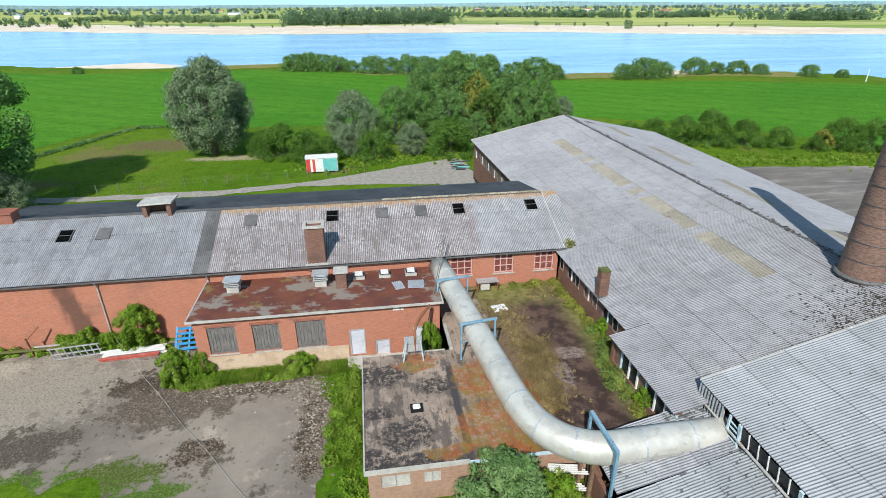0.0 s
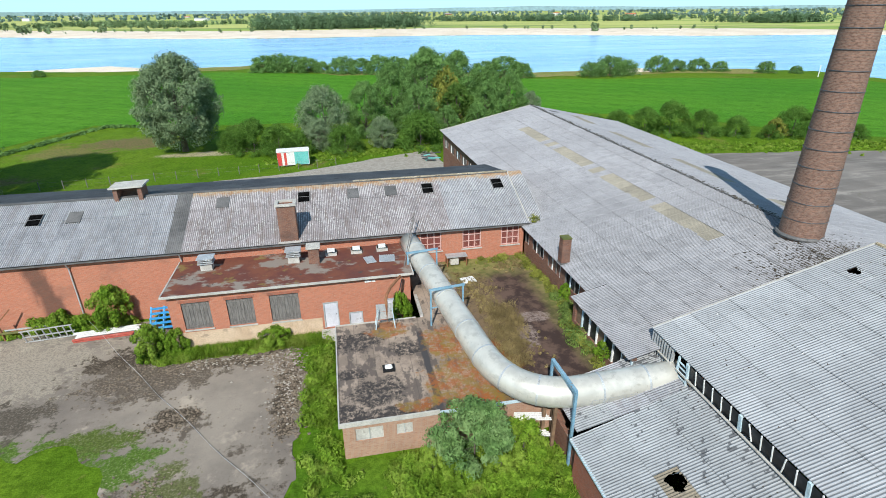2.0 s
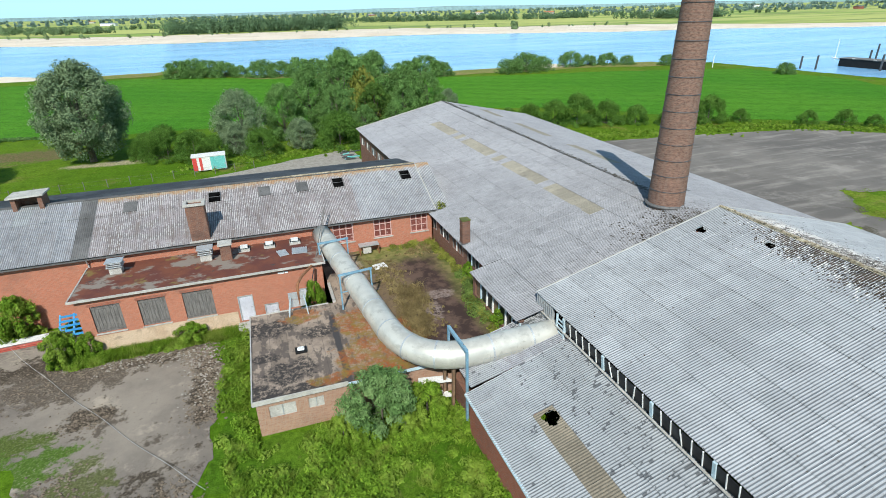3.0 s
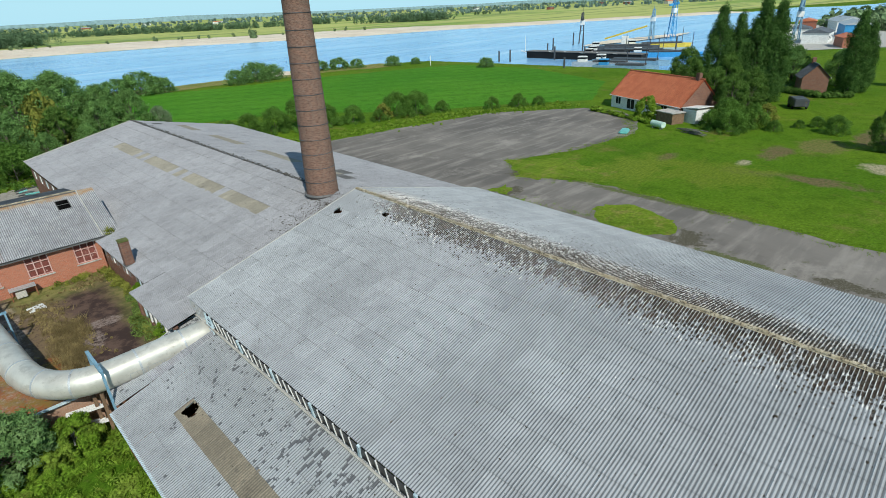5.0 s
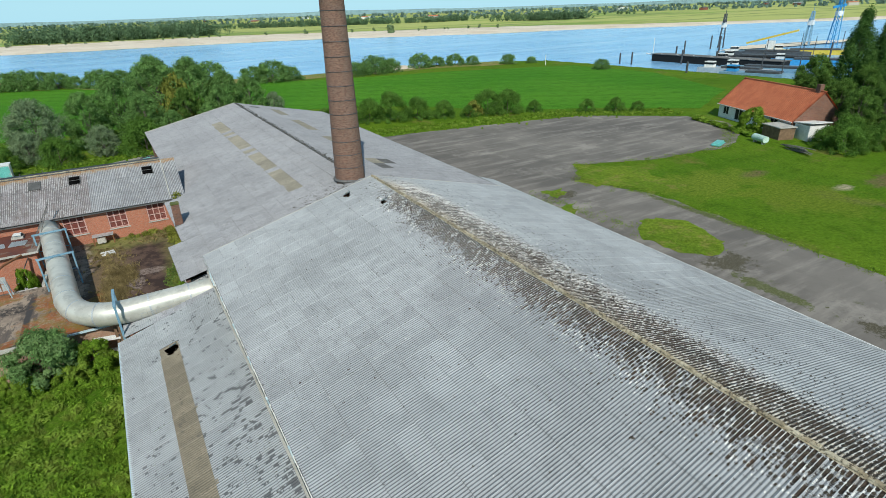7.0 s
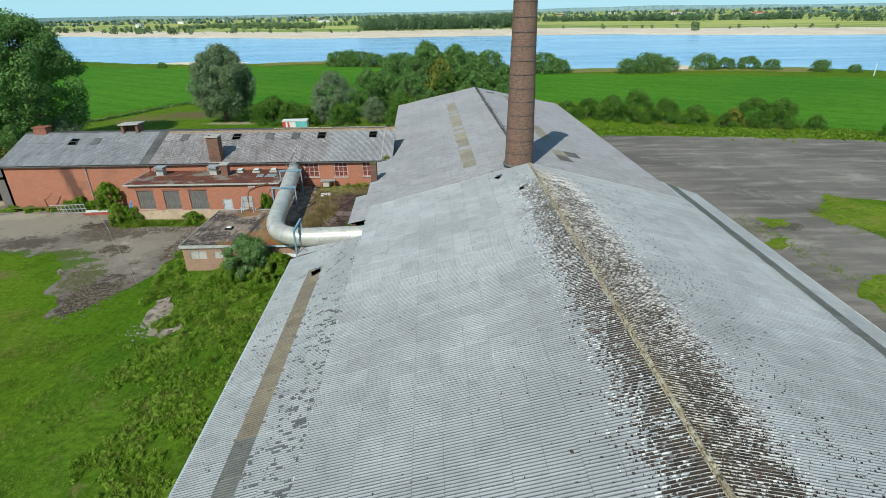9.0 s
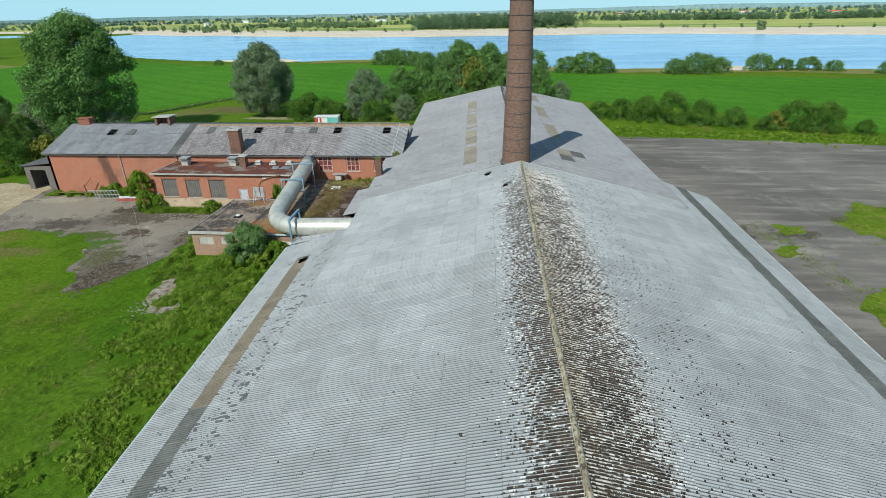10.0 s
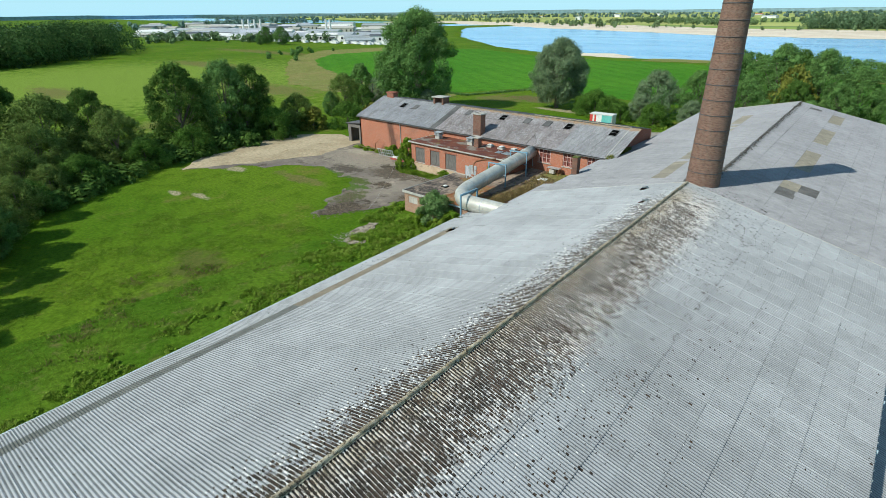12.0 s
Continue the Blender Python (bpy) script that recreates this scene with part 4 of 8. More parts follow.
def tree(name, label, height, wide, leaves, size, material, seed, stem=0.18, form="round", trunk_r=0.0, lean=0.0, slim=1.0):
    """A tree at the origin: a tapered trunk with limbs, and a crown of leaves in uneven lumps."""
    rng = np.random.default_rng(seed)
    top = thing(name, label, "tree")
    bm = bmesh.new()
    r = trunk_r or height * 0.022
    crown_base = height * stem
    rod(bm, (0, 0, -0.1), (0, 0, height * 0.45), r, r * 0.55, 8)
    rod(bm, (0, 0, height * 0.45), (lean, 0, height * 0.85), r * 0.55, r * 0.12, 7)
    centres, radii = [], []
    lumps = {"round": 230, "tall": 130, "bush": 100, "loose": 210, "open": 80}[form]
    for k in range(lumps):
        h = rng.uniform(0, 1)
        if form == "tall":
            reach = wide * 0.42 * math.sin(math.pi * min(1.0, 0.16 + 0.8 * h)) * (1.05 - 0.35 * h)
        elif form == "bush":
            reach = wide * 0.5 * math.sqrt(max(0.02, 1 - h * h))
        else:
            reach = wide * 0.5 * (1 - 0.62 * abs(2 * h - 0.85) ** 2.2) * 0.9
        a, q = rng.uniform(0, 2 * math.pi), math.sqrt(rng.uniform(0.25, 1))
        size_l = wide * {"loose": 0.07, "round": 0.074, "bush": 0.088}.get(form, 0.12) * rng.uniform(0.65, 1.5)
        if form == "open":
            q, size_l = math.sqrt(rng.uniform(0.2, 1.2)), wide * 0.10 * rng.uniform(0.5, 1.4)
        if form == "tall":
            size_l = wide * 0.16 * rng.uniform(0.7, 1.3) * (1.1 - 0.5 * h)
        z = crown_base + h * (height - crown_base) * 0.94
        c = (reach * q * math.cos(a) + lean * h, reach * q * math.sin(a), max(z, size_l * 0.6))
        centres.append(c)
        radii.append(size_l)
        if k % 8 == 0:
            z0 = min(height * 0.6, crown_base + 0.3 * (c[2] - crown_base))
            rod(bm, (0, 0, z0), c, r * 0.28, r * 0.06, 5, False)
    part("trunk", knit(bm), "bark", top)
    part("crown", leaf_cloud("crown", centres, radii, leaves, size, material, seed, 1.9 if form == "tall" else 0.95, 0.0, slim), material, top)
    return top


def ragged(outline, step=1.5, rough=0.5, seed=0):
    """A closed outline cut into short steps, its edge jittered like worn ground."""
    out = []
    for (x0, y0), (x1, y1) in zip(outline, outline[1:] + outline[:1]):
        k = max(1, int(math.hypot(x1 - x0, y1 - y0) / step))
        for i in range(k):
            x, y = x0 + (x1 - x0) * i / k, y0 + (y1 - y0) * i / k
            dx = noise.noise((x * 0.35, y * 0.35, seed)) + 0.5 * noise.noise((x * 1.1, y * 1.1, seed + 3))
            dy = noise.noise((x * 0.35, y * 0.35, seed + 9)) + 0.5 * noise.noise((x * 1.1, y * 1.1, seed + 5))
            out.append((x + rough * dx, y + rough * dy))
    return out


def sheet_of_ground(name, label, outline, z, material, step=1.5, rough=0.5, seed=0, category="ground"):
    bm = bmesh.new()
    face = bm.faces.new([bm.verts.new((x, y, z)) for x, y in ragged(outline, step, rough, seed)])
    if face.normal.z < 0:
        bmesh.ops.reverse_faces(bm, faces=[face])
    bm.normal_update()
    if face.normal.z < 0:
        bmesh.ops.reverse_faces(bm, faces=[face])
    bmesh.ops.triangulate(bm, faces=bm.faces)
    return tagged(part(name, bm, material), label, category, kind="structure")


# ---- ground, river and fields ----
NEAR_X = [-4800, -600, -430, -300, -177, -119, -75, -36, -27, 0, 63, 102, 146, 160, 163, 166, 169, 240, 310, 430, 800, 4800]
NEAR_Y = [1500, 760, 530, 375, 268, 236, 226, 230, 243, 202, 178, 176, 168, 158, 130, 90, 58, 52, 102, 112, 20, -900]
FAR_X = [-4800, -600, -370, -230, -115, -40, 50, 120, 170, 230, 300, 400, 460, 520, 800, 4800]
FAR_Y = [2100, 780, 640, 565, 505, 488, 486, 480, 468, 430, 395, 368, 332, 310, 150, -700]


def shore(x, xs, ys):
    return float(np.interp(x, xs, ys))


def near_shore(x):
    return shore(x, NEAR_X, NEAR_Y) + 3.0 * noise.noise((x * 0.03, 0, 0)) if x < 145 else shore(x, NEAR_X, NEAR_Y)


def far_shore(x):
    return shore(x, FAR_X, FAR_Y) + 9.0 * noise.noise((x * 0.012, 7, 0)) + 4.0 * noise.noise((x * 0.05, 3, 0))


def ground_z(x, y):
    near, far = y - near_shore(x), far_shore(x) - y
    if near < far:
        return -3.0 * min(1.0, max(0.0, near / 7.0 + 0.35))
    return -3.0 * min(1.0, 0.35 + far / 9.0) if far > 0 else -1.05 * max(0.0, 1 + far / 30.0)


xs = sorted({*np.linspace(-4800, -600, 22), *np.linspace(-600, 700, 131), *np.linspace(140, 175, 36), *np.linspace(700, 4800, 22)})
ys = sorted({*np.linspace(-4800, -200, 16), *np.linspace(-200, 50, 12), *np.linspace(50, 300, 101), *np.linspace(300, 620, 107), *np.linspace(620, 4800, 30)})
verts = [(x, y, ground_z(x, y)) for y in ys for x in xs]
w = len(xs)
faces = [(j * w + i, j * w + i + 1, (j + 1) * w + i + 1, (j + 1) * w + i) for j in range(len(ys) - 1) for i in range(w - 1)]
tagged(part("ground", grid_mesh("ground", verts, faces, "meadow", True), "meadow"), "green river meadow with rough grass and dry patches", "ground", kind="structure")
tagged(part("water", grid_mesh("water", [(-4800, 40, -1), (4800, -1200, -1), (4800, 1950, -1), (-4800, 1950, -1)], [(0, 1, 2, 3)], "water"), "water"), "wide blue river with small ripples", "river", kind="structure")

crop = [(-58, 89), (-47, 112), (-35, 108), (-22, 105), (45, 103), (64, 94), (82, 72), (100, 60), (112, 49), (138, 62), (155, 98), (153, 132), (112, 148), (71, 156), (30, 172), (9, 186), (-38, 208), (-103, 208), (-170, 238), (-200, 226), (-206, 190), (-208, 160), (-184, 132), (-158, 115), (-115, 94), (-93, 88), (-75, 90)]
sheet_of_ground("crop_field", "bright green mown field with tractor lines", crop, 0.05, "crop", 4, 1.2, 1, "field")
ring = [(-60, 89), (-75, 91), (-93, 89), (-115, 95), (-158, 116), (-184, 133), (-207, 160), (-204, 190), (-198, 215), (-228, 226), (-238, 176), (-204, 133), (-152, 96), (-112, 72), (-88, 70), (-66, 78), (-52, 82)]
sheet_of_ground("field_track", "dry tan grass track round the field", ring, 0.062, "dry_grass", 2.5, 2.2, 12, "track")


def beach_depth(x):
    return (165 + 50 * noise.noise((x * 0.013, 1, 5)) + 22 * noise.noise((x * 0.05, 4, 5))) * (1.0 if x < 330 else max(0.3, 1 - (x - 330) / 300))


bx = np.linspace(-1000, 700, 340)
verts = [(x, far_shore(x) - 3 + (beach_depth(x) + 3) * v, ground_z(x, far_shore(x) - 3 + (beach_depth(x) + 3) * v) + 0.22) for x in bx for v in (0, 0.05, 0.12, 0.2, 0.35, 0.6, 1.0)]
faces = [(i * 7 + j, (i + 1) * 7 + j, (i + 1) * 7 + j + 1, i * 7 + j + 1) for i in range(len(bx) - 1) for j in range(6)]
tagged(part("beach", grid_mesh("beach", verts, faces, "sand", True), "sand"), "pale sandy beach along the far river bank", "beach", kind="structure")
far_land = [(x, far_shore(x) + beach_depth(x) - 12) for x in np.linspace(-900, 620, 150)] + [(2600, -300), (4700, -300), (4700, 4700), (-4700, 4700), (-4700, 2300)]
sheet_of_ground("far_meadow", "yellow-green flood meadows beyond the river", far_land, 0.32, "far_meadow", 12, 5.0, 3, "field")
for k, (pts, label) in enumerate((([(-128, 236), (-92, 252), (-72, 236), (-75, 222), (-106, 226)], "pale sand spit at the near bank"), ([(-36, 230), (-28, 256), (-20, 244), (-14, 212), (-30, 214)], "pale sand spit beside a groyne"), ([(90, 166), (98, 188), (108, 182), (114, 168)], "sandy stones at a groyne"))):
    sheet_of_ground("sandbank", label, pts, -0.4 if k < 2 else 0.08, "sand", 2, 1.0, 20 + k, "sandbank")
bank = [(x, near_shore(x) - 1.0) for x in np.linspace(-60, 144, 70)] + [(x, near_shore(x) - 15 - 5 * noise.noise((x * 0.05, 2, 2))) for x in np.linspace(144, -60, 70)]
sheet_of_ground("river_bank", "dry tan grass along the near river bank", bank, 0.07, "dry_grass", 3, 1.0, 4, "ground")

yard = [(-46, 30), (-40, 35.5), (-31.5, 35), (-30.5, 31.4), (-13.2, 31.4), (-13.2, 27.2), (-6, 27.2), (-4.6, 23), (-4.2, 17.5), (-5.0, 13.5), (-9.0, 7.8), (-10.5, 11), (-13.5, 16), (-15.0, 19.0), (-18.5, 19.5), (-24, 20.5), (-28.5, 18), (-34, 11.5), (-38, 7.0), (-42, 14)]
sheet_of_ground("yard", "cracked grey yard of old concrete and asphalt", yard, 0.03, "old_yard", 0.6, 1.2, 5, "pavement")
track = [(-47, 29), (-40, 36), (-31.6, 35.2), (-31, 29), (-29.5, 24), (-32, 19.5), (-35, 12), (-38.5, 6.5), (-43, 13)]
sheet_of_ground("dirt_track", "pale sandy track beside the yard", track, 0.045, "dirt", 0.9, 0.9, 6, "track")
lot = [(37, 66.5), (52, 64.5), (68, 62.5), (88, 58.5), (103, 45.5), (104, 38), (98, 31), (88, 26.5), (74, 28), (63, 32), (58, 26), (61.5, 18), (61, 11), (60.2, -1), (59.5, -12), (58.5, -40), (57, -120), (38, -120), (38, 30)]
sheet_of_ground("asphalt_lot", "worn grey asphalt lot with pale tyre streaks", lot, 0.03, "asphalt", 1.2, 0.7, 7, "pavement")
for pts in ([(53.2, 13.6), (56.0, 12.9), (57.4, 9.7), (55.0, 4.7), (52.1, 3.8), (50.3, 6.3), (50.4, 10.0)], [(51.2, 26.0), (54.2, 25.4), (53.2, 23.2), (50.8, 23.4)], [(49.5, 20.8), (51.5, 20.8), (50.8, 18.4), (49.1, 18.2)], [(62.7, 33.2), (67.8, 27.0), (67.4, 17.0), (61.2, 18.6), (61.3, 22.0), (57.6, 23.6), (58.2, 26.2)]):
    sheet_of_ground("grass_patch", "mossy grass patch grown over the asphalt", pts[::-1], 0.046, "moss_grass", 0.22, 1.0, len(pts), "grass")
lane = [(-47, 66.3), (-20, 66.0), (-9, 68), (0, 71.5), (13, 77), (14, 64), (13.0, 58), (9.5, 58), (8, 64), (0.5, 65.2), (-9.5, 66), (-20, 64), (-47, 64.5)]
sheet_of_ground("gravel_lane", "grey gravel lane behind the long building", lane, 0.035, "rubble", 1.0, 0.6, 8, "track")
slab = [(-1.8, 7.5), (-2.4, 10.3), (-1.4, 11.0), (0.2, 9.0), (1.4, 6.6), (0.8, 5.3), (-0.5, 5.8)]
sheet_of_ground("concrete_slab", "broken pale concrete slab in the weeds", slab, 0.075, "bare_patch", 0.3, 0.6, 43, "ground")
weeds = [(-4.2, 27.0), (-2.4, 27), (-2.4, 15.2), (9, 15.2), (9.4, -30), (-3, -30), (-3, 3), (0.5, 9), (-2, 12), (-4.6, 12.5), (-4.0, 17.5), (-4.3, 23)]
sheet_of_ground("weed_strip", "rank green weeds along the low brick building", weeds, 0.055, "rank_grass", 0.8, 0.5, 9, "grass")

# ---- the near hall ----
def nh(off, run, z):
    """Off the ridge to the east, run to the south of the north end."""
    c, s = math.cos(math.asin(NH_TURN)), NH_TURN
    return Vector((NH_X + off * c + run * s, NH_Y + off * s - run * c, z - NH_FALL * run))


NH_EAST, NH_SOUTH = (nh(1, 0, 0) - nh(0, 0, 0)), (nh(0, 1, 0) - nh(0, 0, 0))
hall = thing("factory_hall", "long low factory hall with grey corrugated cement roofs and side aisles", "building", (NH_X, NH_Y - 28, 0))
RIDGE_Z, SLOPE, HALF = 8.68, 0.259, 12.68
EAVE_Z = RIDGE_Z - SLOPE * HALF
LEN, NCOL = 57.3, 54
DOWN = {s: (NH_EAST * s + Vector((0, 0, -SLOPE))).normalized() for s in (-1, 1)}
ROW = HALF * math.sqrt(1 + SLOPE**2) / 12
# two broken sheets on the west slope: column, row, and the hole in the sheet
BROKEN = {(4, 1): (0.5, 0.2, 0.24), (1, 2): (0.15, 0.5, 0.26)}
for s in (-1, 1):
    slope = part("roof_slope", beam(bmesh.new(), nh(s * 0.1, 0.2, RIDGE_Z - 0.16), nh(s * 0.1, LEN - 0.2, RIDGE_Z - 0.16), 0.08, 0.16), "timber_brown", hall, "grey corrugated cement slope with dark moss along the ridge", world_frame=True)
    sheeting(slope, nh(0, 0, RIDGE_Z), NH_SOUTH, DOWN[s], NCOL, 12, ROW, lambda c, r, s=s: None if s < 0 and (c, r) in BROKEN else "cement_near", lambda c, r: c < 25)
    for (c, r), (cu, cv, rad) in BROKEN.items() if s < 0 else ():
        torn_sheet(slope, nh(0, c * SHEET, RIDGE_Z) + DOWN[s] * (r * ROW), NH_SOUTH, DOWN[s], ROW, "cement_near", cu, cv, rad)
    for k in range(1, 6):
        o = HALF * k / 6
        part("purlin", beam(bmesh.new(), nh(s * o, 0.2, RIDGE_Z - SLOPE * o - 0.14), nh(s * o, LEN - 0.2, RIDGE_Z - SLOPE * o - 0.14), 0.07, 0.14), "timber_brown", slope, world_frame=True)
cap = bmesh.new()
for k in range(10):
    a0, a1 = math.pi * k / 10, math.pi * (k + 1) / 10
    pts = [(0.085 * math.cos(a), 0.09 * math.sin(a)) for a in (a0, a1)]
    q = [cap.verts.new((pts[0][0], y, pts[0][1] + (0.02 if y else 0))) for y in (0.0, 1.12)] + [cap.verts.new((pts[1][0], y, pts[1][1] + (0.02 if y else 0))) for y in (1.12, 0.0)]
    cap.faces.new(q)
cap = mesh_of("ridge_cap", cap, True)
cap.materials.append(MATS["ridge_tile"])
caps = part("ridge", beam(bmesh.new(), nh(0, 0, RIDGE_Z + 0.02), nh(0, LEN, RIDGE_Z + 0.02), 0.22, 0.03), "ridge_tile", hall, "lichen-yellowed ridge of half-round cement caps", world_frame=True)
for k in range(54):
    ob = part("ridge_cap", cap, "ridge_tile", caps, world_frame=True)
    ob.matrix_basis = Matrix.Translation(nh(0, k * 1.06, RIDGE_Z + 0.035)) @ pose(0, 0, 0, 0, 0, -90 + math.degrees(math.atan2(NH_SOUTH.y, NH_SOUTH.x)) + random.gauss(0, 0.4))
# side aisles with a glazed strip under the main eave
AISLE = {-1: (18.56, 3.0, 0.305), 1: (19.04, -10.3, 0.36)}
AZ = EAVE_Z - 0.92
for s in (-1, 1):
    edge, first, fall_a = AISLE[s]
    wide = edge - HALF + 0.3
    aisle = part("aisle_roof", beam(bmesh.new(), nh(s * (HALF - 0.25), first + 0.3, AZ - 0.1), nh(s * (HALF - 0.25), LEN, AZ - 0.1), 0.1, 0.14), "timber_brown", hall, "lower corrugated aisle roof with a brown translucent strip", world_frame=True)
    n_cols = int((LEN - first) / SHEET)
    def aisle_pick(c, r, s=s):
        if s < 0 and r == 3 and c == 3:
            return None
        if r == 3 and (s > 0 or c >= 3):
            return "sheet_brown" if s < 0 and c < 16 + (c * 7) % 5 else "sheet_grey"
        return "cement_lean"
    rows = 6
    length = wide * math.sqrt(1 + fall_a**2) / rows
    sheeting(aisle, nh(s * (HALF - 0.3), first + (0.35 if s < 0 else 0), AZ), NH_SOUTH, (NH_EAST * s + Vector((0, 0, -fall_a))), n_cols, rows, length, aisle_pick, lambda c, r, s=s: c < 45)
    if s < 0:
        dn = (NH_EAST * s + Vector((0, 0, -fall_a))).normalized()
        torn_sheet(aisle, nh(s * (HALF - 0.3), first + 0.35 + 3 * SHEET, AZ) + dn * (3 * length), NH_SOUTH, dn, length, "sheet_brown", 0.55, 0.5, 0.36)
    out_z = AZ - fall_a * wide - 0.06
    part("aisle_wall", beam(bmesh.new(), nh(s * (edge - 0.25), first + (0.5 if s < 0 else 0), out_z / 2 - 0.05), nh(s * (edge - 0.25), LEN, out_z / 2 - 0.05), 0.24, out_z), "brick_red", hall, world_frame=True)
    part("gutter", beam(bmesh.new(), nh(s * (edge + 0.06), first + (0.35 if s < 0 else 0), out_z + 0.02), nh(s * (edge + 0.06), LEN, out_z + 0.02), 0.13, 0.10), "pale_blue" if s < 0 else "white_paint", hall, world_frame=True)
    # glazing
    strip = part("clerestory", beam(bmesh.new(), nh(s * (HALF - 0.04), 0.1, EAVE_Z - 0.07), nh(s * (HALF - 0.04), LEN, EAVE_Z - 0.07), 0.10, 0.10), "pale_blue", hall, "strip of black windows with white mullions under the eave", world_frame=True)
    part("sill", beam(bmesh.new(), nh(s * (HALF + 0.13), 0.1, AZ + 0.05), nh(s * (HALF + 0.13), LEN, AZ + 0.05), 0.10, 0.05), "concrete", strip, world_frame=True)
    # panes coloured near-black for the dark hall behind mostly missing glass
    pane = mesh_of("pane", boxed(-0.26, 0.26, -0.012, 0.012, -0.38, 0.38))
    pane.materials.append(MATS["black_glass"])
    bar = mesh_of("mullion", boxed(-0.019, 0.019, -0.03, 0.03, -0.40, 0.40))
    bar.materials.append(MATS["white_paint"])
    post = mesh_of("post", boxed(-0.08, 0.08, -0.05, 0.05, -0.42, 0.42))
    post.materials.append(MATS["pale_blue"])
    turn = math.degrees(math.atan2(NH_SOUTH.y, NH_SOUTH.x))
    for k in range(96):
        run = (3.2 if s < 0 else 0.6) + k * 0.56
        where = nh(s * (HALF + 0.05), run, (EAVE_Z + AZ) / 2 - 0.02)
        ob = part("pane", pane, "black_glass", strip, world_frame=True)
        ob.matrix_basis = Matrix.Translation(where) @ pose(0, 0, 0, 0, 0, turn) @ pose(0, 0, 0, s * -9 + random.gauss(0, 0.8))
        ob = part("post" if k % 6 == 0 else "mullion", post if k % 6 == 0 else bar, "white_paint", strip, world_frame=True)
        lean = 0 if random.random() < 0.6 else random.gauss(0, 7)
        ob.matrix_basis = Matrix.Translation(nh(s * (HALF + 0.08), run - 0.28, (EAVE_Z + AZ) / 2)) @ pose(0, 0, 0, 0, 0, turn) @ pose(0, 0, 0, s * -9, lean)
# low lean-to under the duct, and the cladding at the hall's corner
lean = part("lean_to_roof", beam(bmesh.new(), nh(-HALF + 0.1, 0.2, AZ - 0.42), nh(-HALF + 0.1, 4.6, AZ - 0.42), 0.1, 0.12), "timber_brown", hall, "low lean-to roof of old corrugated sheets", world_frame=True)
sheeting(lean, nh(-HALF + 0.05, 0.1, AZ - 0.30), NH_SOUTH, (NH_EAST * -1 + Vector((0, 0, -0.25))), 3, 3, 1.9, lambda c, r: "cement_long" if (c + r) % 4 else "cement_lean", lambda c, r: True)
part("lean_to_wall", beam(bmesh.new(), nh(-18.05, 0.3, 0.78), nh(-18.05, 3.4, 0.78), 0.2, 1.56), "brick_brown", hall, world_frame=True)
part("lean_to_end_wall", beam(bmesh.new(), nh(-12.7, 0.35, 0.75), nh(-17.9, 0.35, 0.75), 0.2, 1.5), "brick_brown", hall, world_frame=True)
for k in range(9):
    part("cladding_board", beam(bmesh.new(), nh(-HALF - 0.02, 0.1 + k * 0.2, AZ - 0.3), nh(-HALF - 0.02, 0.1 + k * 0.2, EAVE_Z - 0.1), 0.19, 0.03 + 0.02 * (k % 2)), "zinc", hall, world_frame=True)
louvre = part("louvre", beam(bmesh.new(), nh(-HALF - 0.04, 2.3, AZ + 0.1), nh(-HALF - 0.04, 2.9, AZ + 0.1), 0.05, 0.9), "black_and_shade", hall, "blue louvred window frame", world_frame=True)
for k in range(4):
    part("slat", beam(bmesh.new(), nh(-HALF - 0.1, 2.3, AZ - 0.2 + k * 0.25), nh(-HALF - 0.1, 2.9, AZ - 0.2 + k * 0.25), 0.05, 0.06), "pale_blue", louvre, world_frame=True)
for run in (2.25, 2.95):
    part("post", beam(bmesh.new(), nh(-HALF - 0.1, run, AZ - 0.35), nh(-HALF - 0.1, run, EAVE_Z - 0.1), 0.09, 0.09), "pale_blue", louvre, world_frame=True)
# gables, floor and the far end
for run in (0.25, LEN - 0.1):
    bm = bmesh.new()
    pts = [nh(-HALF + 0.35, run, 0), nh(HALF - 0.35, run, 0), nh(HALF - 0.35, run, EAVE_Z - 0.1), nh(0, run, RIDGE_Z - 0.1), nh(-HALF + 0.35, run, EAVE_Z - 0.1)]
    a = [bm.verts.new(p) for p in pts]
    b = [bm.verts.new(p + NH_SOUTH * (0.25 if run < 1 else -0.25)) for p in pts]
    bm.faces.new(a), bm.faces.new(b[::-1])
    for i in range(5):
        bm.faces.new((a[i], b[i], b[(i + 1) % 5], a[(i + 1) % 5]))
    bmesh.ops.recalc_face_normals(bm, faces=bm.faces)
    part("gable_wall", bm, "brick_red", hall, world_frame=True)
for s in (-1, 1):
    bm = beam(bmesh.new(), nh(s * 0.03, -0.06, RIDGE_Z + 0.01), nh(s * (HALF + 0.05), -0.06, EAVE_Z), 0.05, 0.08)
    part("verge", bm, "concrete", hall, "weathered cement verge flashing", world_frame=True)
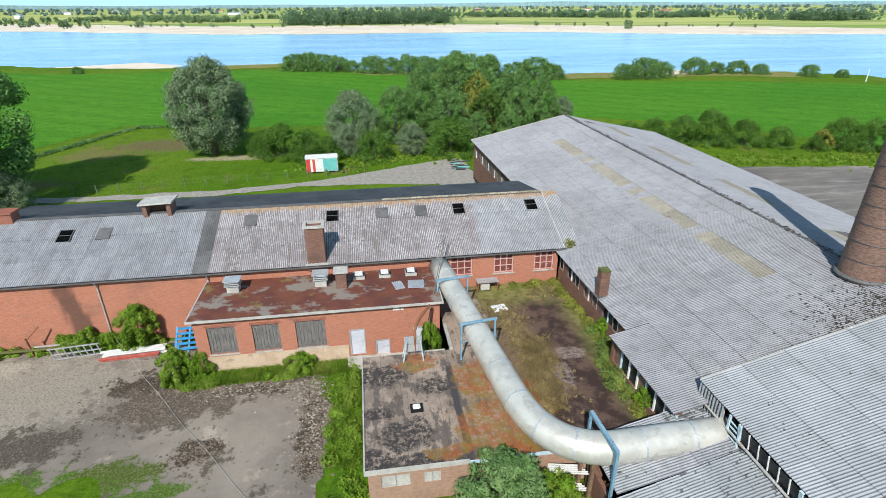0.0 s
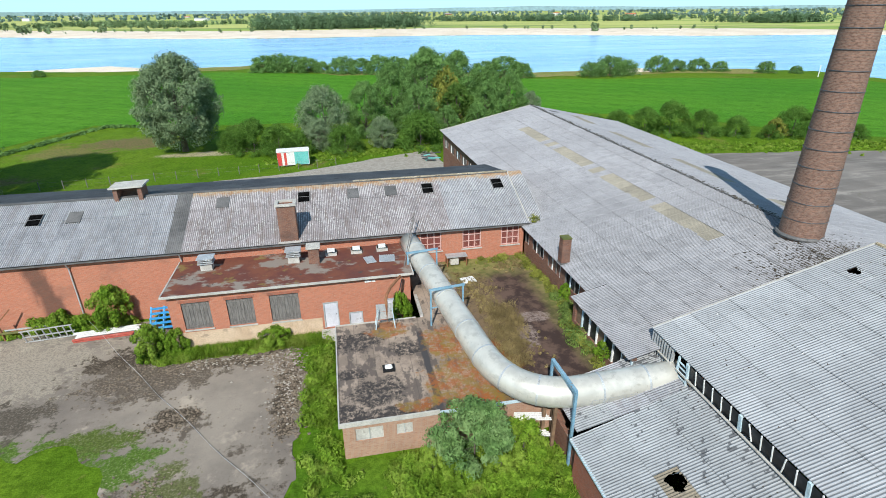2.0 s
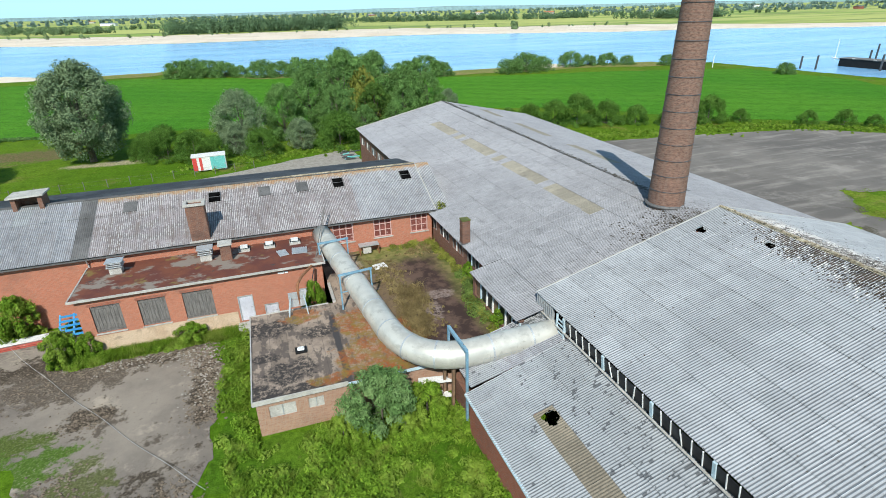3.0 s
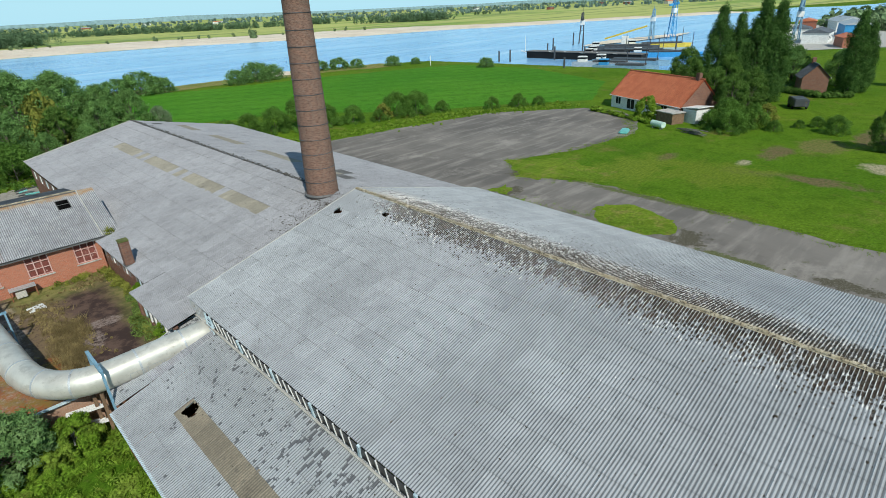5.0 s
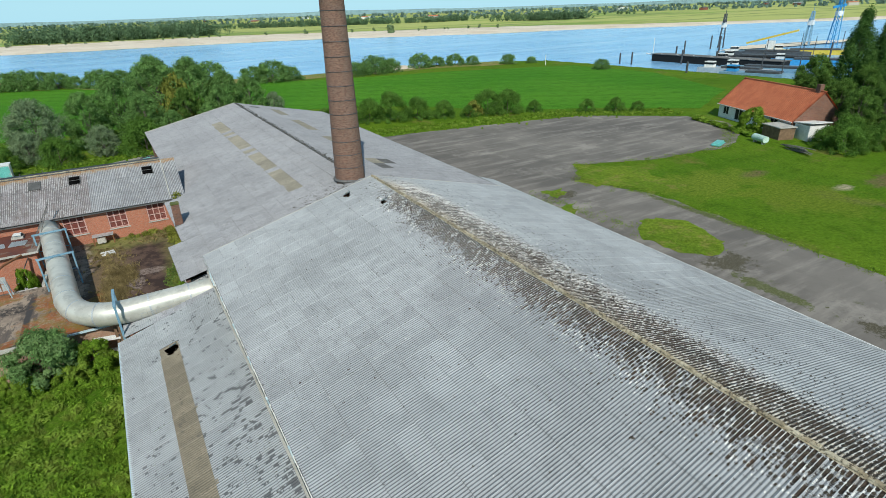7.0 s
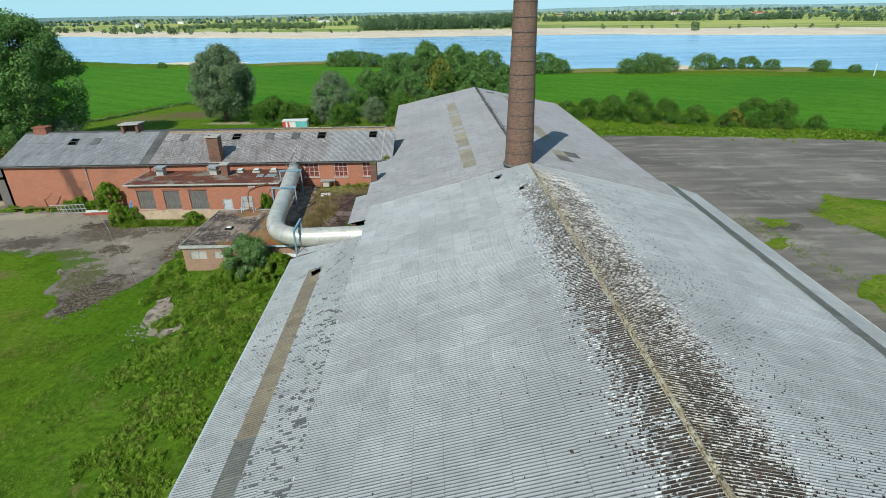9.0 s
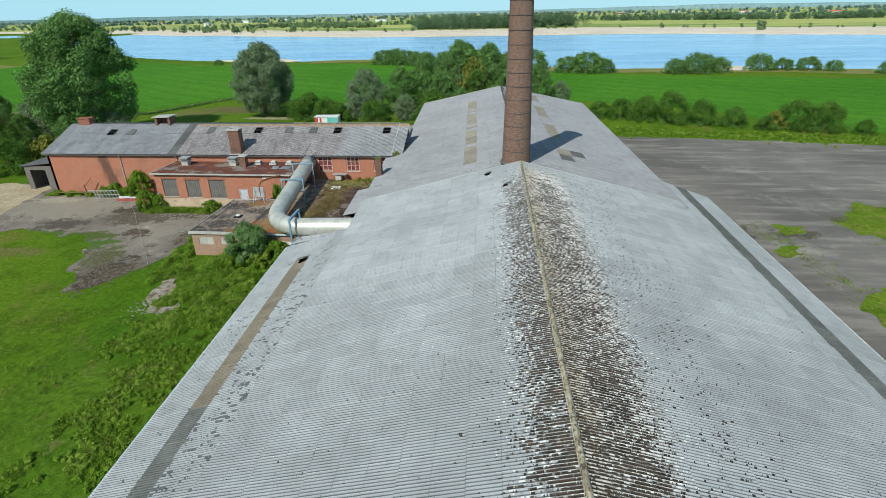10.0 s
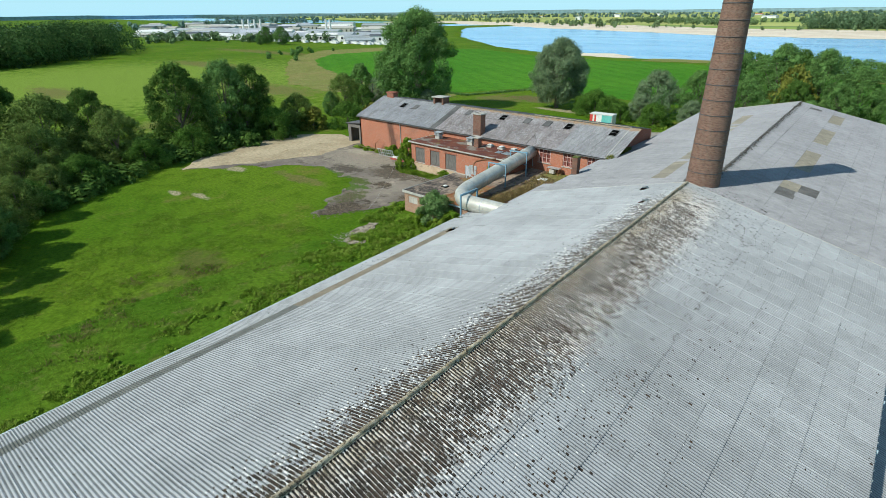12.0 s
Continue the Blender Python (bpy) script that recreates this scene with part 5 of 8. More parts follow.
for s in (-1, 1):
    edge, first, fall_a = AISLE[s]
    for run in ((first + 0.5 if s < 0 else first + 0.1), LEN - 0.2):
        z1 = AZ - fall_a * (edge - HALF)
        q = [nh(s * (HALF - 0.3), run, 0), nh(s * (edge - 0.2), run, 0), nh(s * (edge - 0.2), run, z1 - 0.1), nh(s * (HALF - 0.3), run, AZ - 0.08)]
        bm = bmesh.new()
        a = [bm.verts.new(p) for p in q]
        b = [bm.verts.new(p + NH_SOUTH * 0.2) for p in q]
        bm.faces.new(a), bm.faces.new(b[::-1])
        for i in range(4):
            bm.faces.new((a[i], b[i], b[(i + 1) % 4], a[(i + 1) % 4]))
        bmesh.ops.recalc_face_normals(bm, faces=bm.faces)
        part("aisle_end_wall", bm, "brick_red", hall, world_frame=True)
# floor coloured near-black so the roof holes show a dark inside
part("hall_floor", beam(bmesh.new(), nh(0, 0.3, 0.03), nh(0, LEN - 0.3, 0.03), 2 * HALF + 10, 0.04), "black_and_shade", hall, world_frame=True)

# ---- the far hall ----
FH_X, FH_Y, FH_TURN, FH_RISE = 26.9, 16.35, math.sin(radians(2.6)), 0.018
FH_C = math.sqrt(1 - FH_TURN**2)


def fh(off, run, z):
    """Off the ridge to the east, run to the north of the south end."""
    return Vector((FH_X + off * FH_C - run * FH_TURN, FH_Y + off * FH_TURN + run * FH_C, z + FH_RISE * run))


FH_EAST, FH_NORTH = Vector((FH_C, FH_TURN, 0)), Vector((-FH_TURN, FH_C, FH_RISE))
far = thing("rear_hall", "wide rear factory hall with a weathered grey corrugated roof", "building", (26, 40, 0))
FZ, FSLOPE, FW, FE, FLEN = 7.55, 0.215, 12.4, 13.2, 48.0
for s, half in ((-1, FW), (1, FE)):
    slope = part("roof_slope", beam(bmesh.new(), fh(s * 0.1, 0.2, FZ - 0.18), fh(s * 0.1, FLEN - 0.2, FZ - 0.18), 0.08, 0.16), "timber_brown", far, "weathered grey corrugated slope with a tan strip", world_frame=True)
    length = half * math.sqrt(1 + FSLOPE**2) / 10

    def far_pick(c, r, s=s):
        if s < 0 and r == 3 and 6 <= c < 38:
            return ("sheet_tan", "cement_far", "sheet_tan", "sheet_tan", "sheet_tan")[(c * 7 + c // 5) % 5]
        if s > 0 and r == 3 and 9 <= c < 42 and c % 11 > 3:
            return "sheet_tan"
        if s > 0 and ((r, c) in ((3, 7), (3, 8), (4, 9), (4, 10), (1, 42))):
            return "cement_dark"
        return "cement_far"

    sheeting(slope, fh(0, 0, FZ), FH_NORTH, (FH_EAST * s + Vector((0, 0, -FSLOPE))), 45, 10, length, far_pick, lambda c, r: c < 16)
    for k in range(1, 6):
        o = half * k / 6
        part("purlin", beam(bmesh.new(), fh(s * o, 0.2, FZ - FSLOPE * o - 0.14), fh(s * o, FLEN - 0.2, FZ - FSLOPE * o - 0.14), 0.07, 0.14), "timber_brown", slope, world_frame=True)
ridge2 = part("ridge", beam(bmesh.new(), fh(0, 3, FZ + 0.03), fh(0, FLEN, FZ + 0.03), 0.18, 0.06), "cement_dark", far, "dark mossy ridge capping", world_frame=True)
# wider bay beside the flat roof
bay = part("bay_roof", beam(bmesh.new(), fh(-FW, 0.1, FZ - FSLOPE * FW - 0.1), fh(-FW, 5.4, FZ - FSLOPE * FW - 0.1), 0.08, 0.12), "timber_brown", far, world_frame=True)
sheeting(bay, fh(-FW + 0.1, -0.9, FZ - FSLOPE * FW + 0.0), FH_NORTH, (FH_EAST * -1 + Vector((0, 0, -FSLOPE))), 6, 2, 1.27, lambda c, r: "cement_far", lambda c, r: True)
apron = part("eave_apron", beam(bmesh.new(), fh(-FW - 0.9, 5.7, FZ - FSLOPE * (FW + 0.9) - 0.1), fh(-FW - 0.9, 26.5, FZ - FSLOPE * (FW + 0.9) - 0.1), 0.08, 0.12), "timber_brown", far, world_frame=True)
sheeting(apron, fh(-FW + 0.1, 5.5, FZ - FSLOPE * FW + 0.0), FH_NORTH, (FH_EAST * -1 + Vector((0, 0, -FSLOPE))), 20, 1, 1.52, lambda c, r: "cement_far", lambda c, r: True)
WZ = FZ - FSLOPE * FW - 0.1
WS, BS = -13.4, -14.45
walls = [((-FW + 0.45, 16.2), (-FW + 0.45, FLEN), 0, 2.9), ((-FW + 0.45, 16.2), (-FW + 0.45, FLEN), 3.9, WZ), ((WS, 5.55), (WS, 16.0), 0, 3.25), ((WS, 5.55), (WS, 16.0), 4.41, 4.55), ((BS, -0.7), (BS, 5.3), 0, 2.75), ((BS, -0.7), (BS, 5.3), 4.08, 4.25), ((FE - 0.4, 0), (FE - 0.4, FLEN), 0, 4.2), ((BS - 0.14, 5.44), (WS + 0.14, 5.44), 0, 4.3)]
for p, q, z0, z1 in walls:
    part("wall", beam(bmesh.new(), fh(*p, (z0 + z1) / 2), fh(*q, (z0 + z1) / 2), 0.28, z1 - z0), "brick_brown", far, "dark red brick side wall", world_frame=True)
for k in range(16):
    o, mid, tall = (WS, 3.83, 1.15) if k < 4 else (-FW + 0.45, 3.4, 1.02)
    part("pier", beam(bmesh.new(), fh(o, 6.2 + k * 2.75, mid), fh(o, 6.2 + k * 2.75 + 0.7, mid), 0.28, tall), "brick_brown", far, world_frame=True)
for run in (0.35, FLEN - 0.15):
    bm = bmesh.new()
    pts = [fh(-FW + 0.35, run, 0), fh(FE - 0.35, run, 0), fh(FE - 0.35, run, FZ - FSLOPE * FE), fh(0, run, FZ - 0.1), fh(-FW + 0.35, run, WZ)]
    a = [bm.verts.new(p) for p in pts]
    b = [bm.verts.new(p + FH_NORTH * (0.25 if run < 1 else -0.25)) for p in pts]
    bm.faces.new(a), bm.faces.new(b[::-1])
    for i in range(5):
        bm.faces.new((a[i], b[i], b[(i + 1) % 5], a[(i + 1) % 5]))
    bmesh.ops.recalc_face_normals(bm, faces=bm.faces)
    part("gable_wall", bm, "brick_brown", far, world_frame=True)
for k in range(15):
    run = 6.9 + k * 2.75
    o, mid, tall = (WS, 3.83, 1.15) if k < 4 else (-FW + 0.45, 3.4, 1.0)
    win = part("window", beam(bmesh.new(), fh(o, run + 0.02, mid), fh(o, run + 2.03, mid), 0.05, tall), "brick_brown" if k == 1 else "black_glass", far, world_frame=True)
    for j in range(4):
        part("mullion", beam(bmesh.new(), fh(o - 0.09, run + 0.05 + j * 0.64, mid - tall / 2), fh(o - 0.09, run + 0.05 + j * 0.64, mid + tall / 2), 0.08, 0.08), "timber_grey" if j % 2 else "white_paint" if k % 4 else "pale_blue", win, world_frame=True)
for k in range(7):
    run = -0.6 + k * 0.85
    win = part("window", beam(bmesh.new(), fh(BS, run + 0.06, 3.41), fh(BS, run + 0.79, 3.41), 0.04, 1.32), "black_glass" if k % 3 else "timber_brown", far, world_frame=True)
    part("post", beam(bmesh.new(), fh(BS - 0.06, run, 2.7), fh(BS - 0.06, run, 4.1), 0.10, 0.10), "white_paint" if k % 3 else "pale_blue", win, world_frame=True)
part("bay_eave", beam(bmesh.new(), fh(-FW - 2.3, -0.8, 4.29), fh(-FW - 2.3, 5.3, 4.29), 0.08, 0.1), "timber_grey", far, world_frame=True)
part("apron_eave", beam(bmesh.new(), fh(-FW - 1.3, 5.6, 4.5), fh(-FW - 1.3, 16.0, 4.5), 0.08, 0.1), "timber_grey", far, world_frame=True)
part("eave_board", beam(bmesh.new(), fh(-FW + 0.1, 27.0, WZ + 0.02), fh(-FW + 0.1, FLEN, WZ + 0.02), 0.08, 0.14), "timber_grey", far, world_frame=True)
part("verge", beam(bmesh.new(), fh(0, FLEN + 0.05, FZ), fh(-FW - 0.1, FLEN + 0.05, FZ - FSLOPE * FW), 0.08, 0.16), "concrete", far, world_frame=True)
part("hall_floor", beam(bmesh.new(), fh(0, 0.3, 0.04), fh(0, FLEN - 0.3, 0.04), 24.5, 0.05), "black_and_shade", far, world_frame=True)

# ---- the tall chimney ----
CH = (26.3, 20.53)
CH_TOP = 23.2
chim = thing("factory_chimney", "tall round brown brick chimney with iron bands", "chimney", (*CH, 0))
bm = bmesh.new()
rods = [(0.0, 1.42), (6.0, 1.25), (8.0, 1.2), (20.0, 0.93), (22.2, 0.88), (22.3, 0.97), (22.9, 1.0), (23.2, 0.97)]
rings = [[bm.verts.new((r * math.cos(a), r * math.sin(a), z)) for a in (2 * math.pi * k / 40 for k in range(40))] for z, r in rods]
rings.append([bm.verts.new((0.6 * math.cos(a), 0.6 * math.sin(a), CH_TOP)) for a in (2 * math.pi * k / 40 for k in range(40))])
rings.append([bm.verts.new((0.6 * math.cos(a), 0.6 * math.sin(a), CH_TOP - 3)) for a in (2 * math.pi * k / 40 for k in range(40))])
for p, q in zip(rings, rings[1:]):
    for k in range(40):
        bm.faces.new((p[k], p[(k + 1) % 40], q[(k + 1) % 40], q[k]))
bm.faces.new(rings[-1])
part("shaft", bm, "chimney_brick", chim, smooth=True)
for z in np.arange(7.55, 22.0, 1.06):
    r = float(np.interp(z, [r[0] for r in rods], [r[1] for r in rods]))
    bm = bmesh.new()
    tube(bm, [((r + 0.012) * math.cos(a), (r + 0.012) * math.sin(a), z) for a in np.linspace(0, 2 * math.pi, 41)], 0.028, 5, False)
    part("iron_band", bm, "dark_steel", chim)
bm = bmesh.new()
tube(bm, [(1.28 * math.cos(a), 1.28 * math.sin(a), 7.55 - 0.27 * max(0, 1.28 * math.cos(a) + 0.2)) for a in np.linspace(0, 2 * math.pi, 41)], 0.12, 6, False)
part("flashing", bm, "cement_dark", chim, "mossy mortar collar at the roof")

# ---- the long brick building ----
LX0, LX1, LS, LN, LR = -29.4, 12.9, 31.9, 44.2, 37.7
LZ, LEZ, LSL = 7.5, 5.2, 0.39
longb = thing("brick_building", "long red brick building with a grey corrugated roof", "building", (-9, 38, 0))
win_x = [(4.35, 6.0), (7.65, 9.15), (10.75, 12.25)]
part("wall", pierced(bmesh.new(), "x", LX0 + 0.3, LX1, LN - 0.6, 0.3, 0, LZ - 0.17 * (LN - LR) - 0.15), "brick_orange", longb, world_frame=True)
bm = pierced(bmesh.new(), "x", LX0 + 0.3, LX1, LS, 0.3, 0, LEZ - 0.05, [(a, b, 3.3, 4.95) for a, b in win_x])
part("wall", bm, "brick_orange", longb, "orange-red brick wall with sooty stains", world_frame=True)
for x in (LX0 + 0.3, LX1 - 0.3):
    pts = [(LS, 0), (LN - 0.3, 0), (LN - 0.3, LZ - 0.17 * (LN - LR)), (LR, LZ - 0.05), (LS, LEZ - 0.05)]
    bm = bmesh.new()
    a = [bm.verts.new((x, y, z)) for y, z in pts]
    b = [bm.verts.new((x + 0.28, y, z)) for y, z in pts]
    bm.faces.new(a), bm.faces.new(b[::-1])
    for i in range(5):
        bm.faces.new((a[i], b[i], b[(i + 1) % 5], a[(i + 1) % 5]))
    bmesh.ops.recalc_face_normals(bm, faces=bm.faces)
    part("gable_wall", bm, "brick_red", longb, world_frame=True)
for a, b in win_x:
    win = part("window", boxed(a, b, LS + 0.14, LS + 0.17, 3.3, 4.95), "red_glass", longb, "window with reddish dirty panes in pale pink frames", world_frame=True)
    for k in range(4):
        x = a + 0.05 + (b - a - 0.1) * k / 3
        part("mullion", boxed(x - 0.038, x + 0.038, LS + 0.05, LS + 0.13, 3.3, 4.95), "pink_frame", win, world_frame=True)
    for k in range(4):
        z = 3.34 + 0.525 * k
        part("glazing_bar", boxed(a, b, LS + 0.055, LS + 0.125, z - 0.022, z + 0.022), "pink_frame", win, world_frame=True)
    part("sill", boxed(a - 0.08, b + 0.08, LS - 0.08, LS + 0.1, 3.2, 3.29), "concrete", win, world_frame=True)
    part("lintel", boxed(a - 0.1, b + 0.1, LS - 0.02, LS + 0.1, 4.96, 5.08), "brick_brown", win, world_frame=True)
south = part("roof_slope", boxed(LX0, LX1, LR - 0.1, LR + 0.1, LZ - 0.2, LZ - 0.04), "timber_brown", longb, "grey corrugated slope with skylights", world_frame=True)
LROW = (LR - LS + 0.25) * math.sqrt(1 + LSL**2) / 3


def long_pick(c, r):
    x = LX0 + (c + 0.5) * SHEET
    if -13.9 < x < -12.5:
        return "cement_dark"
    if r == 0 and x < -15 and c % 5 == 1:
        return "cement_lean"
    if x > 6.3:
        return "cement_grey"
    return "cement_rust" if x > -12.5 else "cement_long"


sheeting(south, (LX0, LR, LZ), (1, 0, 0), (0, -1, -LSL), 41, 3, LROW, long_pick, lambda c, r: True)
bm = bmesh.new()
q = [bm.verts.new(v) for v in ((LX0, LR, LZ), (LX1, LR, LZ), (LX1, LN, LZ - 0.17 * (LN - LR)), (LX0, LN, LZ - 0.17 * (LN - LR)))]
bmesh.ops.solidify(bm, geom=[bm.faces.new(q)], thickness=0.12)
part("roof_back", bm, "bitumen_grey", longb, "dark grey bitumen back slope", world_frame=True)
capm = mesh_of("ridge_cap", boxed(0, 1.1, -0.14, 0.14, -0.02, 0.05, bevel=0.02))
capm.materials.append(MATS["ridge_tile"])
ridge3 = part("ridge", boxed(LX0, LX1, LR - 0.2, LR + 0.2, LZ - 0.02, LZ + 0.04), "cement_dark", longb, world_frame=True)
for k in range(12):
    ob = part("ridge_cap", capm, "ridge_tile", ridge3, world_frame=True)
    ob.matrix_basis = pose(-0.2 + k * 1.09, LR, LZ + 0.05, 0, 0, random.gauss(0, 0.6))
part("gutter", boxed(LX0 - 0.1, LX1 + 0.1, LS - 0.36, LS - 0.24, LEZ - 0.26, LEZ - 0.18), "cement_dark", longb, world_frame=True)
part("fascia", boxed(LX0 + 0.05, LX1, LS - 0.2, LS - 0.02, LEZ - 0.24, LEZ - 0.12), "timber_grey", longb, world_frame=True)
for x in (-19.7, 3.6, -12.6):
    bm = bmesh.new()
    rod(bm, (x, LS - 0.3, LEZ - 0.25), (x, LS - 0.08, LEZ - 0.7), 0.05)
    rod(bm, (x, LS - 0.08, LEZ - 0.7), (x, LS - 0.08, 2.6 if x > 3 else (4.3 if x > -13 else 0.3)), 0.05)
    part("downpipe", bm, "zinc", longb, world_frame=True)
part("verge", beam(bmesh.new(), (LX1 + 0.02, LR, LZ), (LX1 + 0.02, LS - 0.25, LZ - LSL * (LR - LS + 0.25)), 0.08, 0.12), "concrete", longb, world_frame=True)
# skylights: two-pane frames on the south slope
for k, (x, kind) in enumerate(((-22.8, "hole"), (-20.2, "grey"), (-10.1, "grey"), (-4.1, "hole"), (-0.3, "grey"), (2.7, "grey"), (5.7, "hole"), (11.6, "hole"))):
    sk = part("skylight", boxed(-0.42, 0.42, -0.55, 0.55, 0.03, 0.07), "painted_dark_inside" if kind == "hole" else "cement_dark", longb, "open skylight, its dark inside painted black" if kind == "hole" else "blind grey skylight", world_frame=True)
    y = 35.75 if x < -20 else 36.2
    base = Matrix.Translation((x, y, LZ - LSL * (LR - y) + 0.03)) @ pose(0, 0, 0, math.degrees(math.atan(LSL)), 0, 0)
    sk.matrix_basis = base
    for p in ((-0.46, -0.42, -0.6, 0.6), (0.42, 0.46, -0.6, 0.6), (-0.42, 0.42, 0.55, 0.6), (-0.42, 0.42, -0.02, 0.02)):
        part("frame_bar", boxed(*p, 0.02, 0.09 if kind == "hole" else 0.074), "cement_dark", sk)
# brick flue, hooded vents on the ridge
bm = boxed(-5.75, -4.5, 31.75, 32.75, 4.6, 7.85, bevel=0.02)
flue = thing("brick_flue", "square brown brick flue rising through the roof", "chimney", (-5.1, 32.2, 4.6))
part("shaft", bm, "brick_brown", flue, world_frame=True)
bm = bmesh.new()
pierced(bm, "x", -5.85, -4.4, 31.65, 0.22, 7.85, 8.0), pierced(bm, "x", -5.85, -4.4, 32.63, 0.22, 7.85, 8.0)
box(bm, -5.85, -5.63, 31.87, 32.63, 7.85, 8.0), box(bm, -4.62, -4.4, 31.87, 32.63, 7.85, 8.0)
part("cap", bm, "concrete", flue, "mossy concrete rim", world_frame=True)
part("flashing", boxed(-5.9, -4.35, 31.55, 31.74, 5.1, 5.2), "concrete", flue, world_frame=True)
cover = thing("ridge_vent", "brick ridge vent under a tilted slab roof", "vent", (-16.9, 37.8, 7.3))
bm = bmesh.new()
box(bm, -17.9, -17.6, 37.2, 38.5, 7.0, 8.28), box(bm, -16.2, -15.9, 37.2, 38.5, 7.0, 8.32), box(bm, -17.6, -16.2, 38.2, 38.45, 7.0, 8.25), box(bm, -17.6, -16.2, 37.25, 37.4, 7.0, 7.35)
part("body", bm, "brick_brown", cover, world_frame=True)
bm = beam(bmesh.new(), (-18.1, 37.85, 8.35), (-15.7, 37.85, 8.43), 1.7, 0.12)
bmesh.ops.bevel(bm, geom=bm.edges[:], offset=0.03, segments=1)
part("slab", bm, "concrete", cover, "weathered pale slab", world_frame=True)
red_vent = thing("roof_chimney", "small low red brick chimney on the ridge", "chimney", (-27.6, 37.8, 7.3))
bm = boxed(-28.3, -26.8, 37.3, 38.3, 7.0, 8.1, bevel=0.02)
box(bm, -28.4, -26.7, 37.2, 38.4, 8.1, 8.22)
part("shaft", bm, "brick_red", red_vent, world_frame=True)
shed = thing("lean_to_shed", "small grey lean-to shed at the brick gable", "shed", (-31.9, 36, 0))
bm = bmesh.new()
pierced(bm, "x", -34.4, -29.45, 33.6, 0.2, 0, 3.0, [(-33.7, -31.6, 0, 2.5)])
pierced(bm, "y", 33.8, 40.0, -34.4, 0.2, 0, 3.0)
part("wall", bm, "timber_grey", shed, world_frame=True)
part("roof", beam(bmesh.new(), (-34.7, 36.8, 3.05), (-29.4, 36.8, 3.6), 6.8, 0.12), "cement_long", shed, "grey sheet roof", world_frame=True)

# ---- the annex with the red roof ----
AX0, AX1, AS, AN, AZT = -12.5, 2.85, 27.0, 31.9, 4.25
annex = thing("annex", "low orange brick annex with a flat reddish roof", "building", (-5, 29, 0))
wins = [(-11.75, -10.05, 1.6, 3.55), (-9.05, -7.4, 1.55, 3.5), (-6.4, -4.55, 1.5, 3.5)]
doors = [(-3.05, -2.1, 0.6, 2.55), (-1.4, -0.5, 0.45, 1.6), (1.1, 1.75, 0.9, 2.35)]
for x in (AX0, AX1 - 0.28):
    part("wall", pierced(bmesh.new(), "y", AS + 0.28, AN, x, 0.28, 0.45, AZT - 0.15), "brick_orange", annex, world_frame=True)
bm = pierced(bmesh.new(), "x", AX0, AX1, AS, 0.28, 0.45, AZT - 0.15, wins + doors)
part("wall", bm, "brick_orange", annex, "bright orange brickwork", world_frame=True)
bm = boxed(AX0 - 0.05, AX1 + 0.02, AS - 0.05, AS + 0.24, 0, 0.45)
box(bm, AX0 - 0.05, AX0 + 0.24, AS + 0.24, AN, 0, 0.45)
box(bm, AX0 + 0.05, -3.2, AS - 0.035, AS + 0.01, 0.45, 1.42)
part("plinth", bm, "plinth", annex, "ochre rendered plinth", world_frame=True)
part("roof_deck", boxed(AX0 - 0.2, AX1 + 0.15, AS - 0.25, AN - 0.02, AZT - 0.15, AZT), "red_bitumen", annex, "red-brown stained flat roof", world_frame=True)
bm = boxed(AX0 - 0.28, AX1 + 0.22, AS - 0.33, AS - 0.25, AZT - 0.12, AZT + 0.03)
box(bm, AX0 - 0.28, AX0 - 0.2, AS - 0.25, AN, AZT - 0.12, AZT + 0.03), box(bm, AX1 + 0.15, AX1 + 0.22, AS - 0.25, AN, AZT - 0.12, AZT + 0.03)
part("roof_edge", bm, "concrete", annex, "pale roof edge", world_frame=True)
for a, b, z0, z1 in wins:
    win = part("window", boxed(a, b, AS + 0.12, AS + 0.15, z0, z1), "timber_grey", annex, "boarded dark grey window", world_frame=True)
    for k in range(8):
        x = a + (b - a) * k / 8
        part("plank", boxed(x + 0.008, x + (b - a) / 8 - 0.008, AS + 0.085 + random.uniform(0, 0.012), AS + 0.119, z0, z1), "timber_grey", win, world_frame=True)
    for z in (z0 + 0.2, z1 - 0.2):
        part("batten", boxed(a, b, AS + 0.06, AS + 0.084, z - 0.04, z + 0.04), "timber_grey", win, world_frame=True)
    part("sill", boxed(a - 0.06, b + 0.06, AS - 0.07, AS + 0.1, z0 - 0.09, z0 - 0.005), "concrete", win, world_frame=True)
    part("lintel", boxed(a - 0.1, b + 0.1, AS - 0.015, AS + 0.02, z1 + 0.005, z1 + 0.2), "brick_red", win, world_frame=True)
for a, b, z0, z1 in doors:
    d = part("door", boxed(a, b, AS + 0.05, AS + 0.09, z0, z1), "grey_paint", annex, "pale lilac-grey door", world_frame=True)
    bm = boxed(a - 0.02, a + 0.05, AS - 0.01, AS + 0.05, z0, z1)
    box(bm, b - 0.05, b + 0.02, AS - 0.01, AS + 0.05, z0, z1), box(bm, a + 0.05, b - 0.05, AS - 0.01, AS + 0.05, z1 - 0.07, z1)
    part("door_frame", bm, "zinc", d, world_frame=True)
    part("handle", rod(bmesh.new(), (b - 0.15, AS + 0.0, z0 + (z1 - z0) / 2), (b - 0.15, AS + 0.05, z0 + (z1 - z0) / 2), 0.03), "dark_steel", d, world_frame=True)
part("step", boxed(-3.3, -1.85, AS - 0.9, AS - 0.05, 0, 0.52), "concrete", annex, world_frame=True)
for x0, x1 in ((-0.2, 0.25), (0.3, 0.5)):
    part("wall_plate", boxed(x0, x1, AS - 0.03, AS, 3.75, 3.9), "white_paint", annex, world_frame=True)
